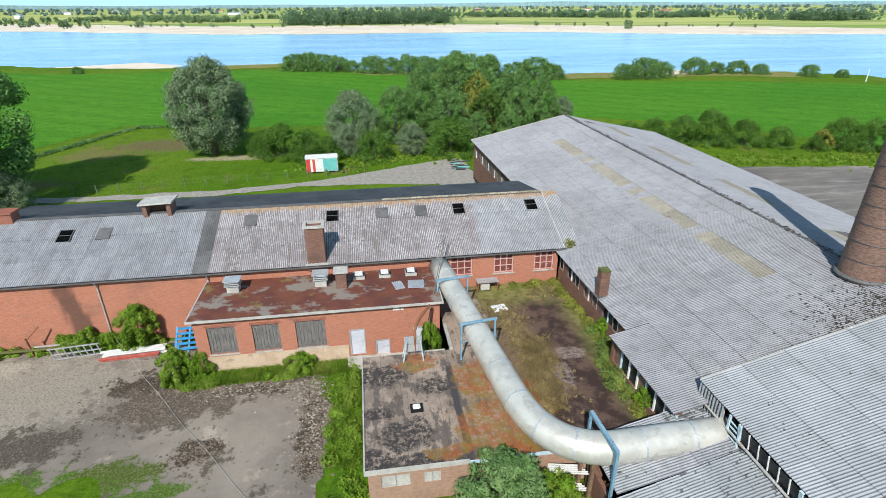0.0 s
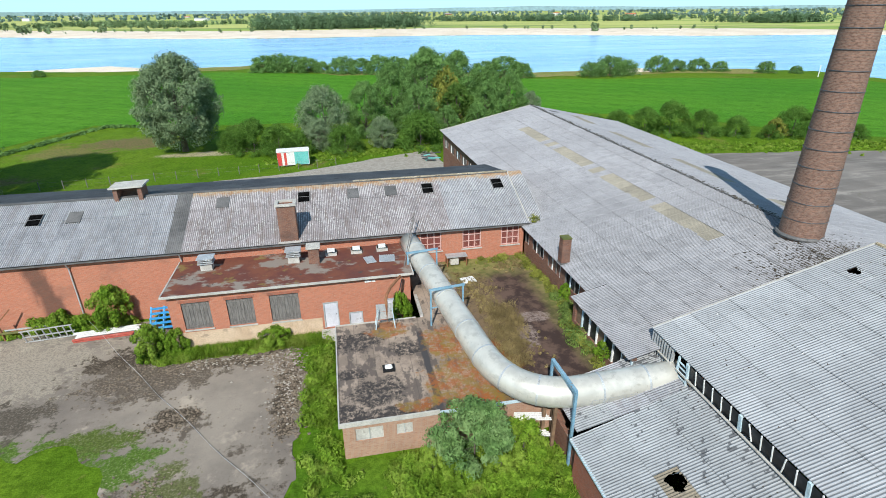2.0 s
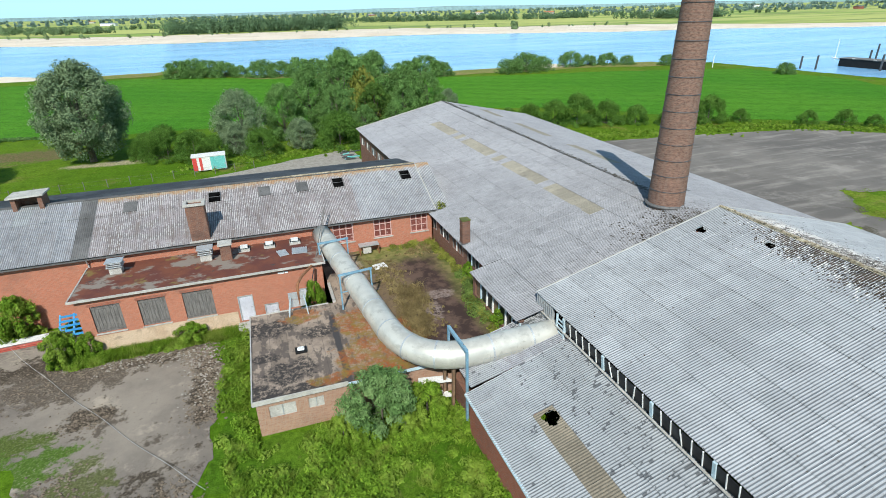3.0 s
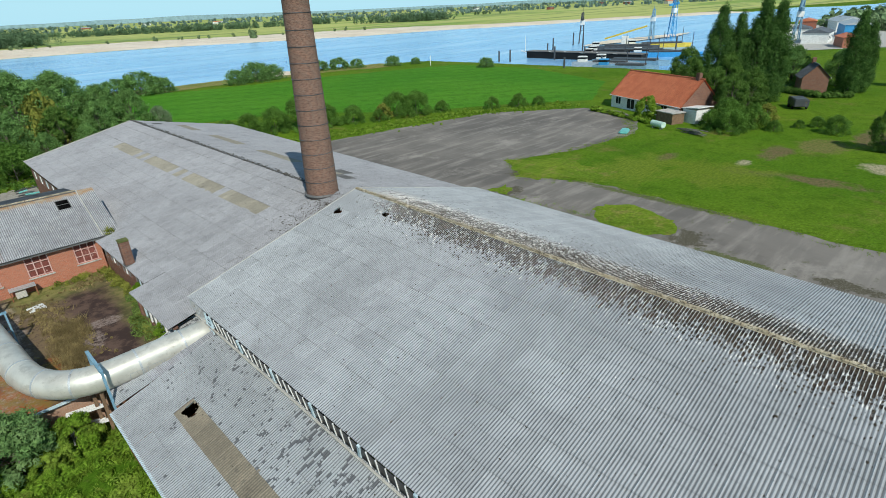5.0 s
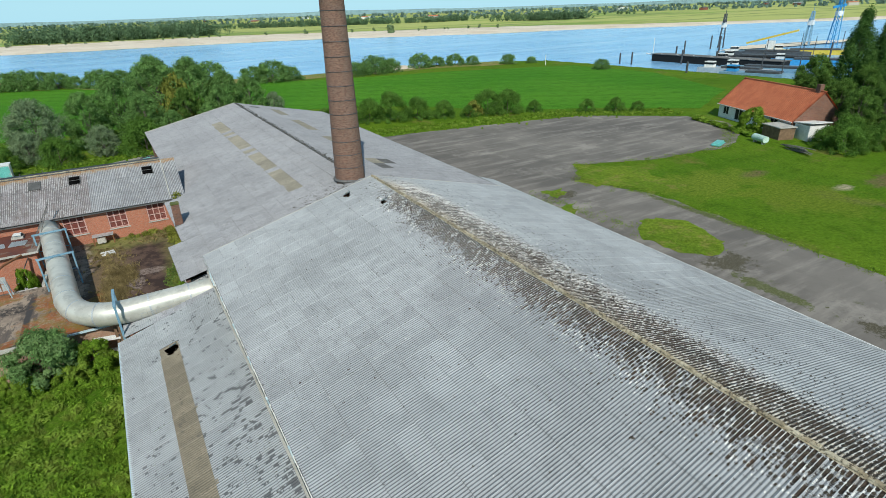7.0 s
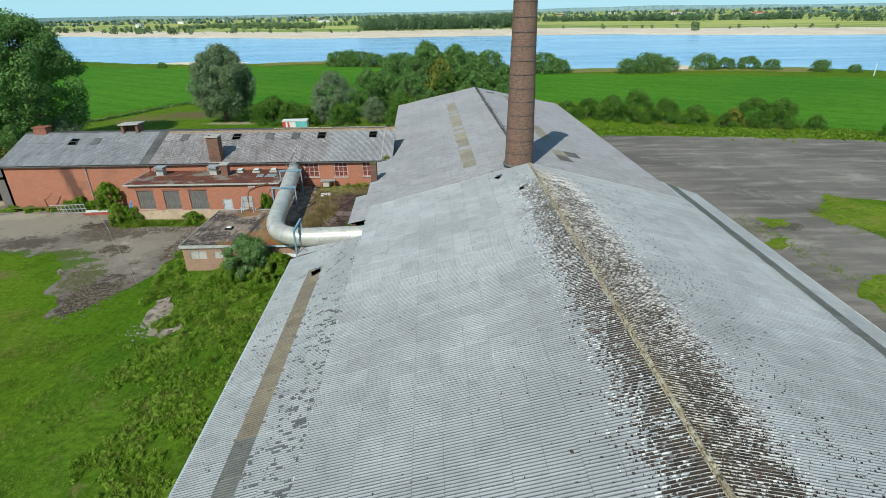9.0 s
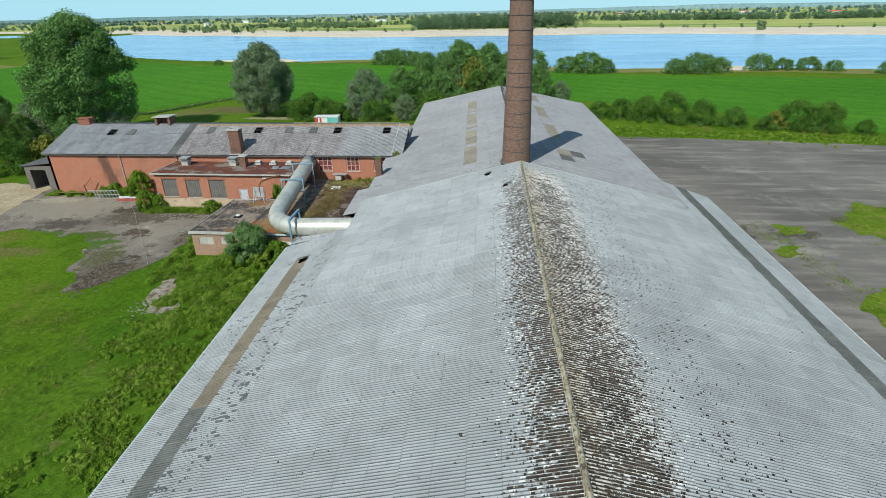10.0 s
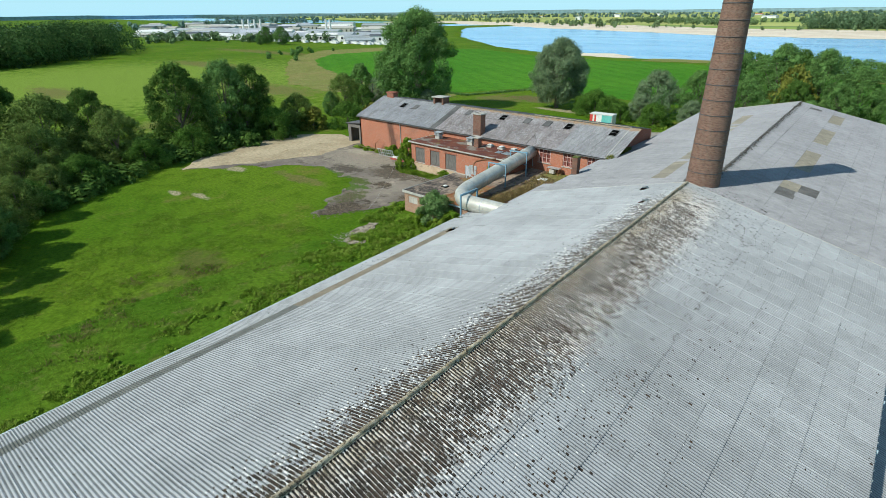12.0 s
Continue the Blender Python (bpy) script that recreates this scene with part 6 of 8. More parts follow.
# roof furniture
def cowl(x, y, z, tall, name="roof_vent"):
    v = thing(name, "square pale roof vent with a stacked cap", "vent", (x, y, z))
    part("shaft", boxed(-0.38, 0.38, -0.34, 0.34, 0, tall * 0.55, bevel=0.01), "concrete", v)
    for k in range(3):
        zz = tall * (0.55 + 0.15 * k)
        part("louvre", boxed(-0.5 + 0.03 * k, 0.5 - 0.03 * k, -0.45, 0.45, zz, zz + 0.06, bevel=0.01), "zinc", v)
    part("core", boxed(-0.3, 0.3, -0.27, 0.27, tall * 0.55, tall * 0.95), "timber_grey", v)
    part("cap", boxed(-0.55, 0.55, -0.48, 0.48, tall * 0.95, tall, bevel=0.02), "zinc", v)
    return v


cowl(-10.6, 30.4, AZT, 0.9), cowl(-4.85, 30.3, AZT, 0.95)
bst = thing("brick_flue", "short brown brick flue with a slab cap on the flat roof", "chimney", (-3.45, 29.9, AZT))
part("shaft", boxed(-0.36, 0.36, -0.36, 0.36, 0, 1.15, bevel=0.015), "brick_brown", bst)
part("cap", boxed(-0.48, 0.48, -0.48, 0.48, 1.15, 1.27, bevel=0.02), "concrete", bst)
for x in (-2.3, -0.5, 1.35):
    d = thing("roof_light", "small white domed rooflight", "rooflight", (x, 31.0, AZT), group="rooflights on the annex")
    bm = boxed(-0.4, 0.4, -0.4, 0.4, 0, 0.16)
    part("kerb", bm, "concrete", d)
    bm = boxed(-0.36, 0.36, -0.36, 0.36, 0.16, 0.34, bevel=0.09)
    part("dome", bm, "white_paint", d)
for x in (0.35, 1.55):
    s = thing("loose_sheet", "loose corrugated metal sheet on the red roof", "metal sheet", (x, 29.3, AZT + 0.04), 12 if x < 1 else -4)
    bm = bmesh.new()
    wide = 0.55 if x > 1 else 0.34
    box(bm, -wide, wide, -0.55, 0.55, 0.0, 0.012)
    for j in range(round(wide * 2 / 0.157)):
        part("rib", boxed(-wide + 0.02 + j * 0.157, -wide + 0.105 + j * 0.157, -0.55, 0.55, 0.0125, 0.05, bevel=0.008), "zinc", s)
    part("panel", bm, "zinc", s)

# ---- the low building and the flat roof behind it ----
FX0, FX1, FS, FN, FZT = -2.25, 13.6, 15.5, 24.2, 2.32
low = thing("flat_roof_building", "low brick building under a stained flat roof", "building", (4, 20, 0))
part("roof_deck", prism(bmesh.new(), [(FX0, FS), (FX1 - 0.9, FS), (FX1 + 0.6, 16.5), (FX1 + 0.8, LS - 0.02), (AX1 + 0.25, LS - 0.02), (AX1 + 0.25, FN), (FX0, FN)], FZT - 0.22, FZT), "flat_bitumen", low, "stained bitumen flat roof with moss and rust", world_frame=True)
part("wall", pierced(bmesh.new(), "y", FS + 0.35, FN - 0.1, FX0 + 0.1, 0.25, 0, FZT - 0.23), "brick_pale", low, world_frame=True)
part("wall", pierced(bmesh.new(), "x", FX0 + 0.35, AX1, FN - 0.35, 0.25, 0, FZT - 0.23), "brick_pale", low, world_frame=True)
bm = pierced(bmesh.new(), "x", FX0 + 0.1, 9.0, FS + 0.1, 0.25, 0, FZT - 0.23, [(-1.55, -0.2, 1.05, 1.8), (0.45, 1.25, 1.1, 1.75)])
part("wall", bm, "brick_pale", low, "pale weathered brick wall", world_frame=True)
for a, b, z0, z1 in ((-1.55, -0.2, 1.05, 1.8), (0.45, 1.25, 1.1, 1.75)):
    w_ = part("window", boxed(a, b, FS + 0.14, FS + 0.2, z0, z1), "concrete", low, "boarded white window", world_frame=True)
    part("bar", boxed((a + b) / 2 - 0.02, (a + b) / 2 + 0.02, FS + 0.115, FS + 0.139, z0, z1), "zinc", w_, world_frame=True)
bm = boxed(FX0 - 0.07, 2.6, FS - 0.07, FS, FZT - 0.2, FZT + 0.06)
box(bm, FX0 - 0.07, FX0, FS, FN, FZT - 0.2, FZT + 0.06), box(bm, FX0, AX1 - 0.1, FN, FN + 0.07, FZT - 0.2, FZT + 0.06)
part("roof_edge", bm, "concrete", low, "pale cement roof edge", world_frame=True)
part("gutter", boxed(2.6, 8.2, FS - 0.14, FS - 0.02, FZT - 0.14, FZT - 0.02), "pale_blue", low, world_frame=True)
part("parapet", boxed(AX1 + 0.2, AX1 + 0.4, FN + 0.0, AS - 0.1, FZT, FZT + 0.18), "concrete", low, world_frame=True)
hatch = thing("roof_hatch", "small white roof hatch on a black kerb", "rooflight", (0.5, 19.3, FZT))
part("kerb", boxed(-0.33, 0.33, -0.3, 0.3, 0, 0.1), "black_and_shade", hatch)
part("dome", boxed(-0.2, 0.2, -0.18, 0.18, 0.1, 0.2, bevel=0.04), "white_paint", hatch)
box_ = thing("white_box", "white sheet lying on the flat roof", "panel", (7.3, 28.4, FZT), 10)
part("panel", boxed(-0.55, 0.45, -0.4, 0.4, 0, 0.12, bevel=0.02), "white_paint", box_)
plat = thing("steel_platform", "small rusty steel platform at the brick wall", "platform", (7.0, 31.2, FZT))
part("deck", boxed(-0.8, 0.8, -0.35, 0.35, 0.75, 0.82), "zinc", plat)
for x in (-0.75, 0.75):
    for y in (-0.3, 0.3):
        part("leg", beam(bmesh.new(), (x, y, 0), (x, y, 0.75), 0.07, 0.07), "rust", plat)
part("tank", boxed(-0.5, 0.15, -0.3, 0.3, 0.1, 0.6, bevel=0.04), "concrete", plat)
pil = thing("brick_pillar", "square brick flue with a mossy top at the rear hall's eave", "chimney", (12.98, 25.1, 4.74))
part("shaft", boxed(-0.3, 0.3, -0.3, 0.3, -0.12, 1.78, bevel=0.02), "brick_brown", pil)
part("cap", boxed(-0.33, 0.33, -0.33, 0.33, 1.78, 1.9, bevel=0.03), "moss_green", pil)
part("flashing", boxed(-0.36, 0.62, -0.36, 0.36, -0.1, 0.1, bevel=0.03), "cement_dark", pil, "dark mortar collar at the roof")

# ---- the big pipe ----
PR = 0.74
A, B = Vector((3.45, 31.6, 4.4)), Vector((5.3, 18.2, 3.72))
C, D = Vector((8.9, 14.0, 3.6)), Vector((14.75, 13.9, 3.8))
pts = [A.lerp(B, k / 8) for k in range(9)]
ctrl = Vector((5.75, 14.2, 3.55))
for k in range(1, 10):
    u = k / 10
    pts.append((1 - u) ** 2 * B + 2 * u * (1 - u) * ctrl + u * u * C)
pts += [C.lerp(D, k / 5) for k in range(6)]
duct = thing("steel_pipe", "large pale galvanised steel duct bending across the roofs", "pipe", (6, 17, FZT))
part("duct", tube(bmesh.new(), pts, PR, 32), "galvanised", duct, smooth=True, world_frame=True)
for k in (1, 3, 5, 7, 9, 12, 15, 19, 21, 23):
    w1 = (pts[min(k + 1, len(pts) - 1)] - pts[k - 1]).normalized()
    part("seam", tube(bmesh.new(), [pts[k] - w1 * 0.05, pts[k] + w1 * 0.05], PR + 0.018, 32), "zinc", duct, world_frame=True)


def stand(at, way, tall, label):
    """A portal of blue steel that carries the duct."""
    way = Vector(way).normalized()
    side = way.cross(Vector((0, 0, 1)))
    st = thing("pipe_stand", label, "pipe support", at, group="pipe stands")
    for s in (-1, 1):
        part("leg", beam(bmesh.new(), side * s * 1.05, side * s * 1.05 + Vector((0, 0, tall)), 0.10, 0.10), "blue_steel", st)
    part("crossbar", beam(bmesh.new(), side * -1.15 + Vector((0, 0, tall)), side * 1.15 + Vector((0, 0, tall)), 0.12, 0.12), "blue_steel", st)
    part("brace", beam(bmesh.new(), side * -1.05 + Vector((0, 0, tall * 0.5)), side * 1.05 + Vector((0, 0, tall * 0.5)), 0.06, 0.06), "blue_steel", st)


for k, tall in ((2, 2.3), (5, 2.35)):
    w1 = pts[k + 1] - pts[k]
    stand((pts[k].x, pts[k].y, FZT), w1, pts[k].z - FZT + PR + 0.12, "blue steel portal carrying the duct")
st = thing("pipe_stand", "tall blue steel portal beside the bend of the duct", "pipe support", (8.25, 14.0, 0), group="pipe stands")
a_, b_ = Vector((0.05, -1.25, 0)), Vector((-0.05, 1.25, 0))
for v, z0 in ((a_, 0.0), (b_, FZT)):
    part("leg", beam(bmesh.new(), v + Vector((0, 0, z0)), v + Vector((0, 0, 4.65)), 0.12, 0.12), "blue_steel", st)
part("crossbar", beam(bmesh.new(), a_ + Vector((0, 0, 4.65)), b_ + Vector((0, 0, 4.65)), 0.16, 0.16), "blue_steel", st)
for v in (a_, b_):
    part("brace", beam(bmesh.new(), v + Vector((0, 0, 4.65)), v * 0.4 + Vector((0, 0, 4.55)), 0.08, 0.08), "pale_blue", st)
# riveted cover plates along the duct's side
way = (D - C).normalized()
side = way.cross(Vector((0, 0, 1))).normalized()
side = side if side.y < 0 else -side
for k in range(6):
    for lift, inset, mat in ((0.006, 0.0, "zinc"), (0.014, 0.03, "galvanised")):
        bm = bmesh.new()
        rows = []
        for u in (0.55 + k * 0.86 + inset, 0.55 + k * 0.86 + 0.74 - inset):
            ring = []
            for j in range(7):
                a = radians(-38 + inset * 60) + radians(34 - inset * 120) * j / 6
                ring.append(bm.verts.new(C + way * u + (side * math.cos(a) + Vector((0, 0, 1)) * math.sin(a)) * (PR + lift)))
            rows.append(ring)
        for j in range(6):
            bm.faces.new((rows[0][j], rows[1][j], rows[1][j + 1], rows[0][j + 1]))
        part("cover_plate", bm, mat, duct, world_frame=True, smooth=True)

# ---- yard clutter ----
rack = thing("metal_rack", "galvanised steel barrier rack leaning in the weeds", "rack", (-21.4, 30.2, 0), 6)
for k in range(8):
    part("bar", beam(bmesh.new(), (-1.4 + k * 0.4, 0.25, 0.05), (-1.4 + k * 0.4, -0.1, 1.1), 0.07, 0.05), "zinc", rack)
for y, z in ((0.25, 0.08), (0.08, 0.55), (-0.1, 1.1)):
    part("rail", beam(bmesh.new(), (-1.5, y, z), (1.55, y, z), 0.07, 0.07), "zinc", rack)
boards = thing("board_stack", "stack of white and dark red boards on the ground", "timber stack", (-17.9, 30.2, 0), 4)
for k in range(9):
    part("board", boxed(-1.9 + random.uniform(-0.3, 0.3), 1.7 + random.uniform(-0.3, 0.6), -0.55 + 0.22 * (k % 5), -0.36 + 0.22 * (k % 5), 0.06 + 0.12 * (k // 3), 0.14 + 0.12 * (k // 3)), "red_frame" if k in (0, 5) else "white_paint", boards)
frames = thing("blue_steel_frame", "bright blue steel frames stacked against the brick wall", "steel frame", (-14.2, 30.6, 0))
for k in range(5):
    part("rail", beam(bmesh.new(), (-0.9, -0.7 + 0.3 * k, 0.3 + 0.22 * k), (0.95, -0.7 + 0.3 * k, 0.35 + 0.22 * k), 0.12, 0.12), "bright_blue", frames)
for x in (-0.85, 0.0, 0.85):
    part("post", beam(bmesh.new(), (x, -0.75, 0), (x, 0.6, 1.3), 0.1, 0.1), "bright_blue", frames)
    part("brace", beam(bmesh.new(), (x, -0.75, 0.02), (x * 0.4, 0.65, 0.8), 0.07, 0.07), "bright_blue", frames)
gate = thing("steel_barrier", "low rusty steel barrier before the brick wall", "barrier", (-24.6, 30.9, 0))
part("rail", beam(bmesh.new(), (-4.0, 0, 0.55), (3.0, 0, 0.62), 0.12, 0.12), "moss_green", gate)
part("rail", beam(bmesh.new(), (0.3, 0.1, 0.75), (2.9, 0.1, 0.8), 0.06, 0.1), "zinc", gate)
part("post", beam(bmesh.new(), (0.2, 0, 0), (0.0, 0.05, 1.5), 0.1, 0.1), "rust", gate)
part("arm", beam(bmesh.new(), (0.0, 0.05, 1.3), (0.9, 0.3, 2.2), 0.07, 0.07), "rust", gate)
# the steel mast and bent pipe on the flat roof
mast = thing("bent_pipe", "rusty bent vent pipe with a steel stand", "pipe", (0.9, 23.7, FZT))
part("riser", tube(bmesh.new(), [(0, 0, 0), (0, 0, 1.5), (0, 0.1, 1.8), (0.1, 0.35, 2.0), (0.4, 1.1, 2.05), (1.2, 2.6, 2.0)], 0.09, 10), "rust", mast)
for x, y in ((-0.75, 0.25), (0.45, 0.25), (-0.75, -0.35), (0.45, -0.35)):
    part("leg", beam(bmesh.new(), (x, y, 0), (x * 0.7, y * 0.7, 1.35), 0.05, 0.05), "pale_blue", mast)
for z in (0.75, 1.3):
    part("rung", beam(bmesh.new(), (-0.65, 0.0, z), (0.4, 0.0, z), 0.05, 0.5), "zinc", mast)
part("foot", boxed(-0.5, 0.3, -0.25, 0.25, 0, 0.08), "rust", mast)
pole = thing("guyed_mast", "thin leaning steel mast tied to the roof", "mast", (1.9, 25.6, FZT))
part("pole", rod(bmesh.new(), (-0.3, -0.6, 0.3), (1.95, 6.0, 4.1), 0.035, 0.03, 6), "timber_grey", pole)
part("pole", rod(bmesh.new(), (1.1, 3.4, 2.0), (2.05, 6.0, 4.35), 0.03, 0.03, 6), "timber_grey", pole)
part("stay", rod(bmesh.new(), (1.95, 6.0, 4.1), (1.5, 7.2, 2.9), 0.02, 0.02, 5), "timber_grey", pole)
cable = thing("cable", "thin slack wire lying over the yard", "cable", (-16, 24, 0.1))
a, b = Vector((-19.0, 30.8, 0.9)), Vector((-4.6, 12.5, 0.4))
wire = [a.lerp(b, k / 24) + Vector((0.05 * math.sin(k), 0, 0.06 - 0.75 * math.sin(math.pi * k / 24) if k else 0)) for k in range(25)]
wire = [Vector((v.x, v.y, max(v.z, 0.09))) for v in wire]
part("wire", tube(bmesh.new(), wire, 0.009, 5), "zinc", cable, world_frame=True)
# planks, window frames and a bucket of rubble at the corner of the low building
pal = thing("window_frame_stack", "white broken window frames leaning at the wall", "window frame", (7.4, 14.7, 0.05), -12)
for k in range(5):
    f = part("sash", beam(bmesh.new(), (-1.1, -0.12 * k, 0.1), (-1.1, 0.35 - 0.12 * k, 1.6), 0.06, 0.05), "white_paint", pal)
    part("rail", beam(bmesh.new(), (-1.1, 0.35 - 0.12 * k, 1.6), (0.4 + 0.1 * k, 0.35 - 0.12 * k, 1.6), 0.06, 0.05), "white_paint", f)
    part("rail", beam(bmesh.new(), (-1.1, 0.1 - 0.12 * k, 0.8), (0.4 + 0.1 * k, 0.1 - 0.12 * k, 0.8), 0.06, 0.05), "white_paint", f)
posts = thing("timber_prop", "weathered timber props under the duct", "post", (8.2, 14.6, 0))
for x, y in ((-0.5, 0.1), (0.1, 0.3), (-0.2, -0.5)):
    part("prop", beam(bmesh.new(), (x, y, 0), (x + 0.06, y, 3.1), 0.16, 0.16), "timber_brown", posts)

# red and white boarding under the west aisle eave
doors_w = part("boarding", beam(bmesh.new(), nh(-18.30, 3.5, 1.3), nh(-18.30, 12.0, 1.3), 0.06, 1.5), "red_frame", hall, "faded red boarding with white battens", world_frame=True)
for k in range(0, 14, 3):
    part("batten", beam(bmesh.new(), nh(-18.36, 3.7 + k * 0.62, 0.6), nh(-18.36, 3.7 + k * 0.62, 2.05), 0.05, 0.10), "white_paint" if k % 4 else "pale_blue", doors_w, world_frame=True)


# loose debris: rubble along the yard's edge
def scatter(name, label, category, spots, size, material, seed, flat=0.5, kind="stuff"):
    """Small uneven lumps, each an eight-sided stone of its own."""
    rng = np.random.default_rng(seed)
    spots = np.asarray(spots, float)
    m = len(spots)
    octa = np.array([(1, 0, 0), (0, 1, 0), (-1, 0, 0), (0, -1, 0), (0, 0, 1), (0, 0, -0.4)], float)
    tri = np.array([(0, 1, 4), (1, 2, 4), (2, 3, 4), (3, 0, 4), (1, 0, 5), (2, 1, 5), (3, 2, 5), (0, 3, 5)])
    s = size * rng.uniform(0.5, 1.6, (m, 1, 1)) * rng.uniform(0.6, 1.4, (m, 6, 3)) * (1, 1, flat)
    turn = rng.uniform(0, 6.28, m)
    co = octa[None] * s
    x = co[..., 0] * np.cos(turn)[:, None] - co[..., 1] * np.sin(turn)[:, None]
    y = co[..., 0] * np.sin(turn)[:, None] + co[..., 1] * np.cos(turn)[:, None]
    verts = np.stack([x, y, co[..., 2]], -1) + spots[:, None]
    faces = (tri[None] + np.arange(m)[:, None, None] * 6).reshape(-1, 3)
    return tagged(part(name, grid_mesh(name, verts.reshape(-1, 3).tolist(), faces.tolist(), material), material), label, category, kind=kind)


rng = np.random.default_rng(11)


def along(points, count, spread, z=0.05):
    pts = np.array(points, float)
    seg = np.linalg.norm(np.diff(pts, axis=0), axis=1)
    pick = rng.choice(len(seg), count, p=seg / seg.sum())
    u = rng.uniform(0, 1, count)[:, None]
    p = pts[pick] * (1 - u) + pts[pick + 1] * u + rng.normal(0, spread, (count, 2))
    return np.column_stack([p, np.full(count, z)])


scatter("rubble", "brown rubble and leaf litter along the yard", "rubble", np.concatenate([along([(-12.5, 25.6), (-8.5, 25.9), (-5.6, 25.2), (-4.9, 21.5), (-5.2, 18)], 2600, 0.55), along([(-15.5, 24.5), (-12, 25.0)], 500, 1.2), along([(-12.2, 20.4), (-10.2, 20.2)], 300, 0.5), along([(-8.5, 8.2), (-6, 13.5), (-8, 11), (-12, 16)], 1100, 0.7)]), 0.065, "litter", 1)
scatter("stones", "pale broken stones on the yard edge", "stones", np.concatenate([along([(-11.5, 25.5), (-5.5, 25), (-5.2, 19)], 500, 0.6, 0.07), along([(-1.2, 6.0), (0.6, 8.4)], 300, 0.6, 0.07)]), 0.06, "rubble", 2)
# moss cushions on the near hall's sheets
cushions = []
for k in range(9000):
    s = -1 if rng.uniform() < 0.4 else 1
    off = abs(rng.normal(0, 1.15 if s < 0 else 1.6)) + 0.16
    run = rng.uniform(1.0, LEN - 0.5)
    if run < 7 and rng.uniform() > run / 8 or off > 5.5:
        continue
    run = (round(run / WAVE - 0.5) + 0.5 + rng.normal(0, 0.16)) * WAVE
    p = nh(s * off, run, RIDGE_Z - SLOPE * off)
    cushions.append((p.x, p.y, p.z + 0.005))
scatter("moss_cushion", "dark brown moss cushions along the roof ridge", "moss", cushions, 0.062, "moss", 3, 0.55)
spread = []
for k in range(1100):
    s = -1 if rng.uniform() < 0.5 else 1
    off, run = rng.uniform(1.5, 12.2), rng.uniform(0.5, LEN)
    p = nh(s * off, (round(run / WAVE - 0.5) + 0.5) * WAVE, RIDGE_Z - SLOPE * off)
    spread.append((p.x, p.y, p.z + 0.005))
for k in range(900):
    off, run = abs(rng.normal(0, 1.6)) + 12.7, rng.uniform(1.6, LEN)
    if off < 17.8 and noise.noise((run * 0.35, off, 2.0)) > 0.0:
        p = nh(-off, run, AZ - AISLE[-1][2] * (off - HALF + 0.3) + 0.02)
        spread.append((p.x, p.y, p.z))
scatter("moss_dot", "scattered dark moss dots on the cement roof", "moss", spread, 0.036, "moss", 4, 0.4)
spots = []
for k in range(2600):
    off, run = rng.normal(-0.6, 2.3), abs(rng.normal(0, 1.7)) + 0.1
    if -8 < off < 4.5:
        p = fh(off, run, FZ - FSLOPE * abs(off))
        spots.append((p.x, p.y, p.z + 0.02))
for k in range(700):
    run = rng.uniform(6, FLEN)
    p = fh(rng.normal(0.15, 0.14), run, FZ + 0.06)
    spots.append((p.x, p.y, p.z))
scatter("moss_tuft", "moss tufts round the chimney and on the rear ridge", "moss", spots, 0.07, "moss", 5, 0.35)


# ---- plants ----
def weeds_in(name, label, spots, size, count, material, seed, tall=0.6, category="weeds", stretch=1.3):
    """Rank weeds: leaf lumps of uneven height over the given spots."""
    r = np.random.default_rng(seed)
    spots = np.asarray(spots, float)
    rad = tall * r.uniform(0.35, 1.0, len(spots))
    cen = np.column_stack([spots[:, 0], spots[:, 1], spots[:, 2] + rad * 0.5])
    return tagged(part(name, leaf_cloud(name, cen, rad, count, size, material, seed, 0.9, 0.9, stretch), material), label, category, kind="stuff")


def fill(outline, count, z=0.05):
    """Random spots inside an outline."""
    xs_, ys_ = [p[0] for p in outline], [p[1] for p in outline]
    out = []
    while len(out) < count:
        x, y = rng.uniform(min(xs_), max(xs_)), rng.uniform(min(ys_), max(ys_))
        inside = False
        for (x0, y0), (x1, y1) in zip(outline, outline[1:] + outline[:1]):
            if (y0 > y) != (y1 > y) and x < (x1 - x0) * (y - y0) / (y1 - y0) + x0:
                inside = not inside
        if inside:
            out.append((x, y, z))
    return out


def blades(name, label, spots, tall, wide, material, seed, lean=0.5, category="grass"):
    """Grass of single narrow blades, each rooted at its spot."""
    r = np.random.default_rng(seed)
    spots = np.asarray(spots, float)
    m = len(spots)
    a, b = r.uniform(0, 6.283, m), r.uniform(0, 6.283, m)
    h = (tall * r.uniform(0.45, 1.15, m))[:, None]
    side = np.column_stack([np.cos(a), np.sin(a), np.zeros(m)]) * wide * r.uniform(0.6, 1.4, (m, 1))
    tip = spots + np.column_stack([np.cos(b), np.sin(b), np.zeros(m)]) * h * lean * r.uniform(0.2, 1.2, (m, 1)) + h * (0, 0, 1)
    verts = np.stack([spots - side, spots + side, tip], 1).reshape(-1, 3)
    return tagged(part(name, grid_mesh(name, verts.tolist(), np.arange(m * 3).reshape(-1, 3).tolist(), material), material), label, category, kind="stuff")


def tufts(outline, count, each, radius, gap=-1.0, z=0.04):
    """Blade spots in tufts inside an outline, bunched where a slow noise is high; clear of the pale slab."""
    base = [p for p in fill(outline, count, z) if noise.noise((p[0] * 0.33, p[1] * 0.33, 4.0)) + 0.6 * noise.noise((p[0] * 1.1, p[1] * 1.1, 8.0)) > gap and math.hypot((p[0] + 1.5) / 1.6, (p[1] - 8.8) / 2.2) > 1]
    base = np.repeat(np.array(base), each, 0)
    return base + rng.normal(0, radius, base.shape) * (1, 1, 0)


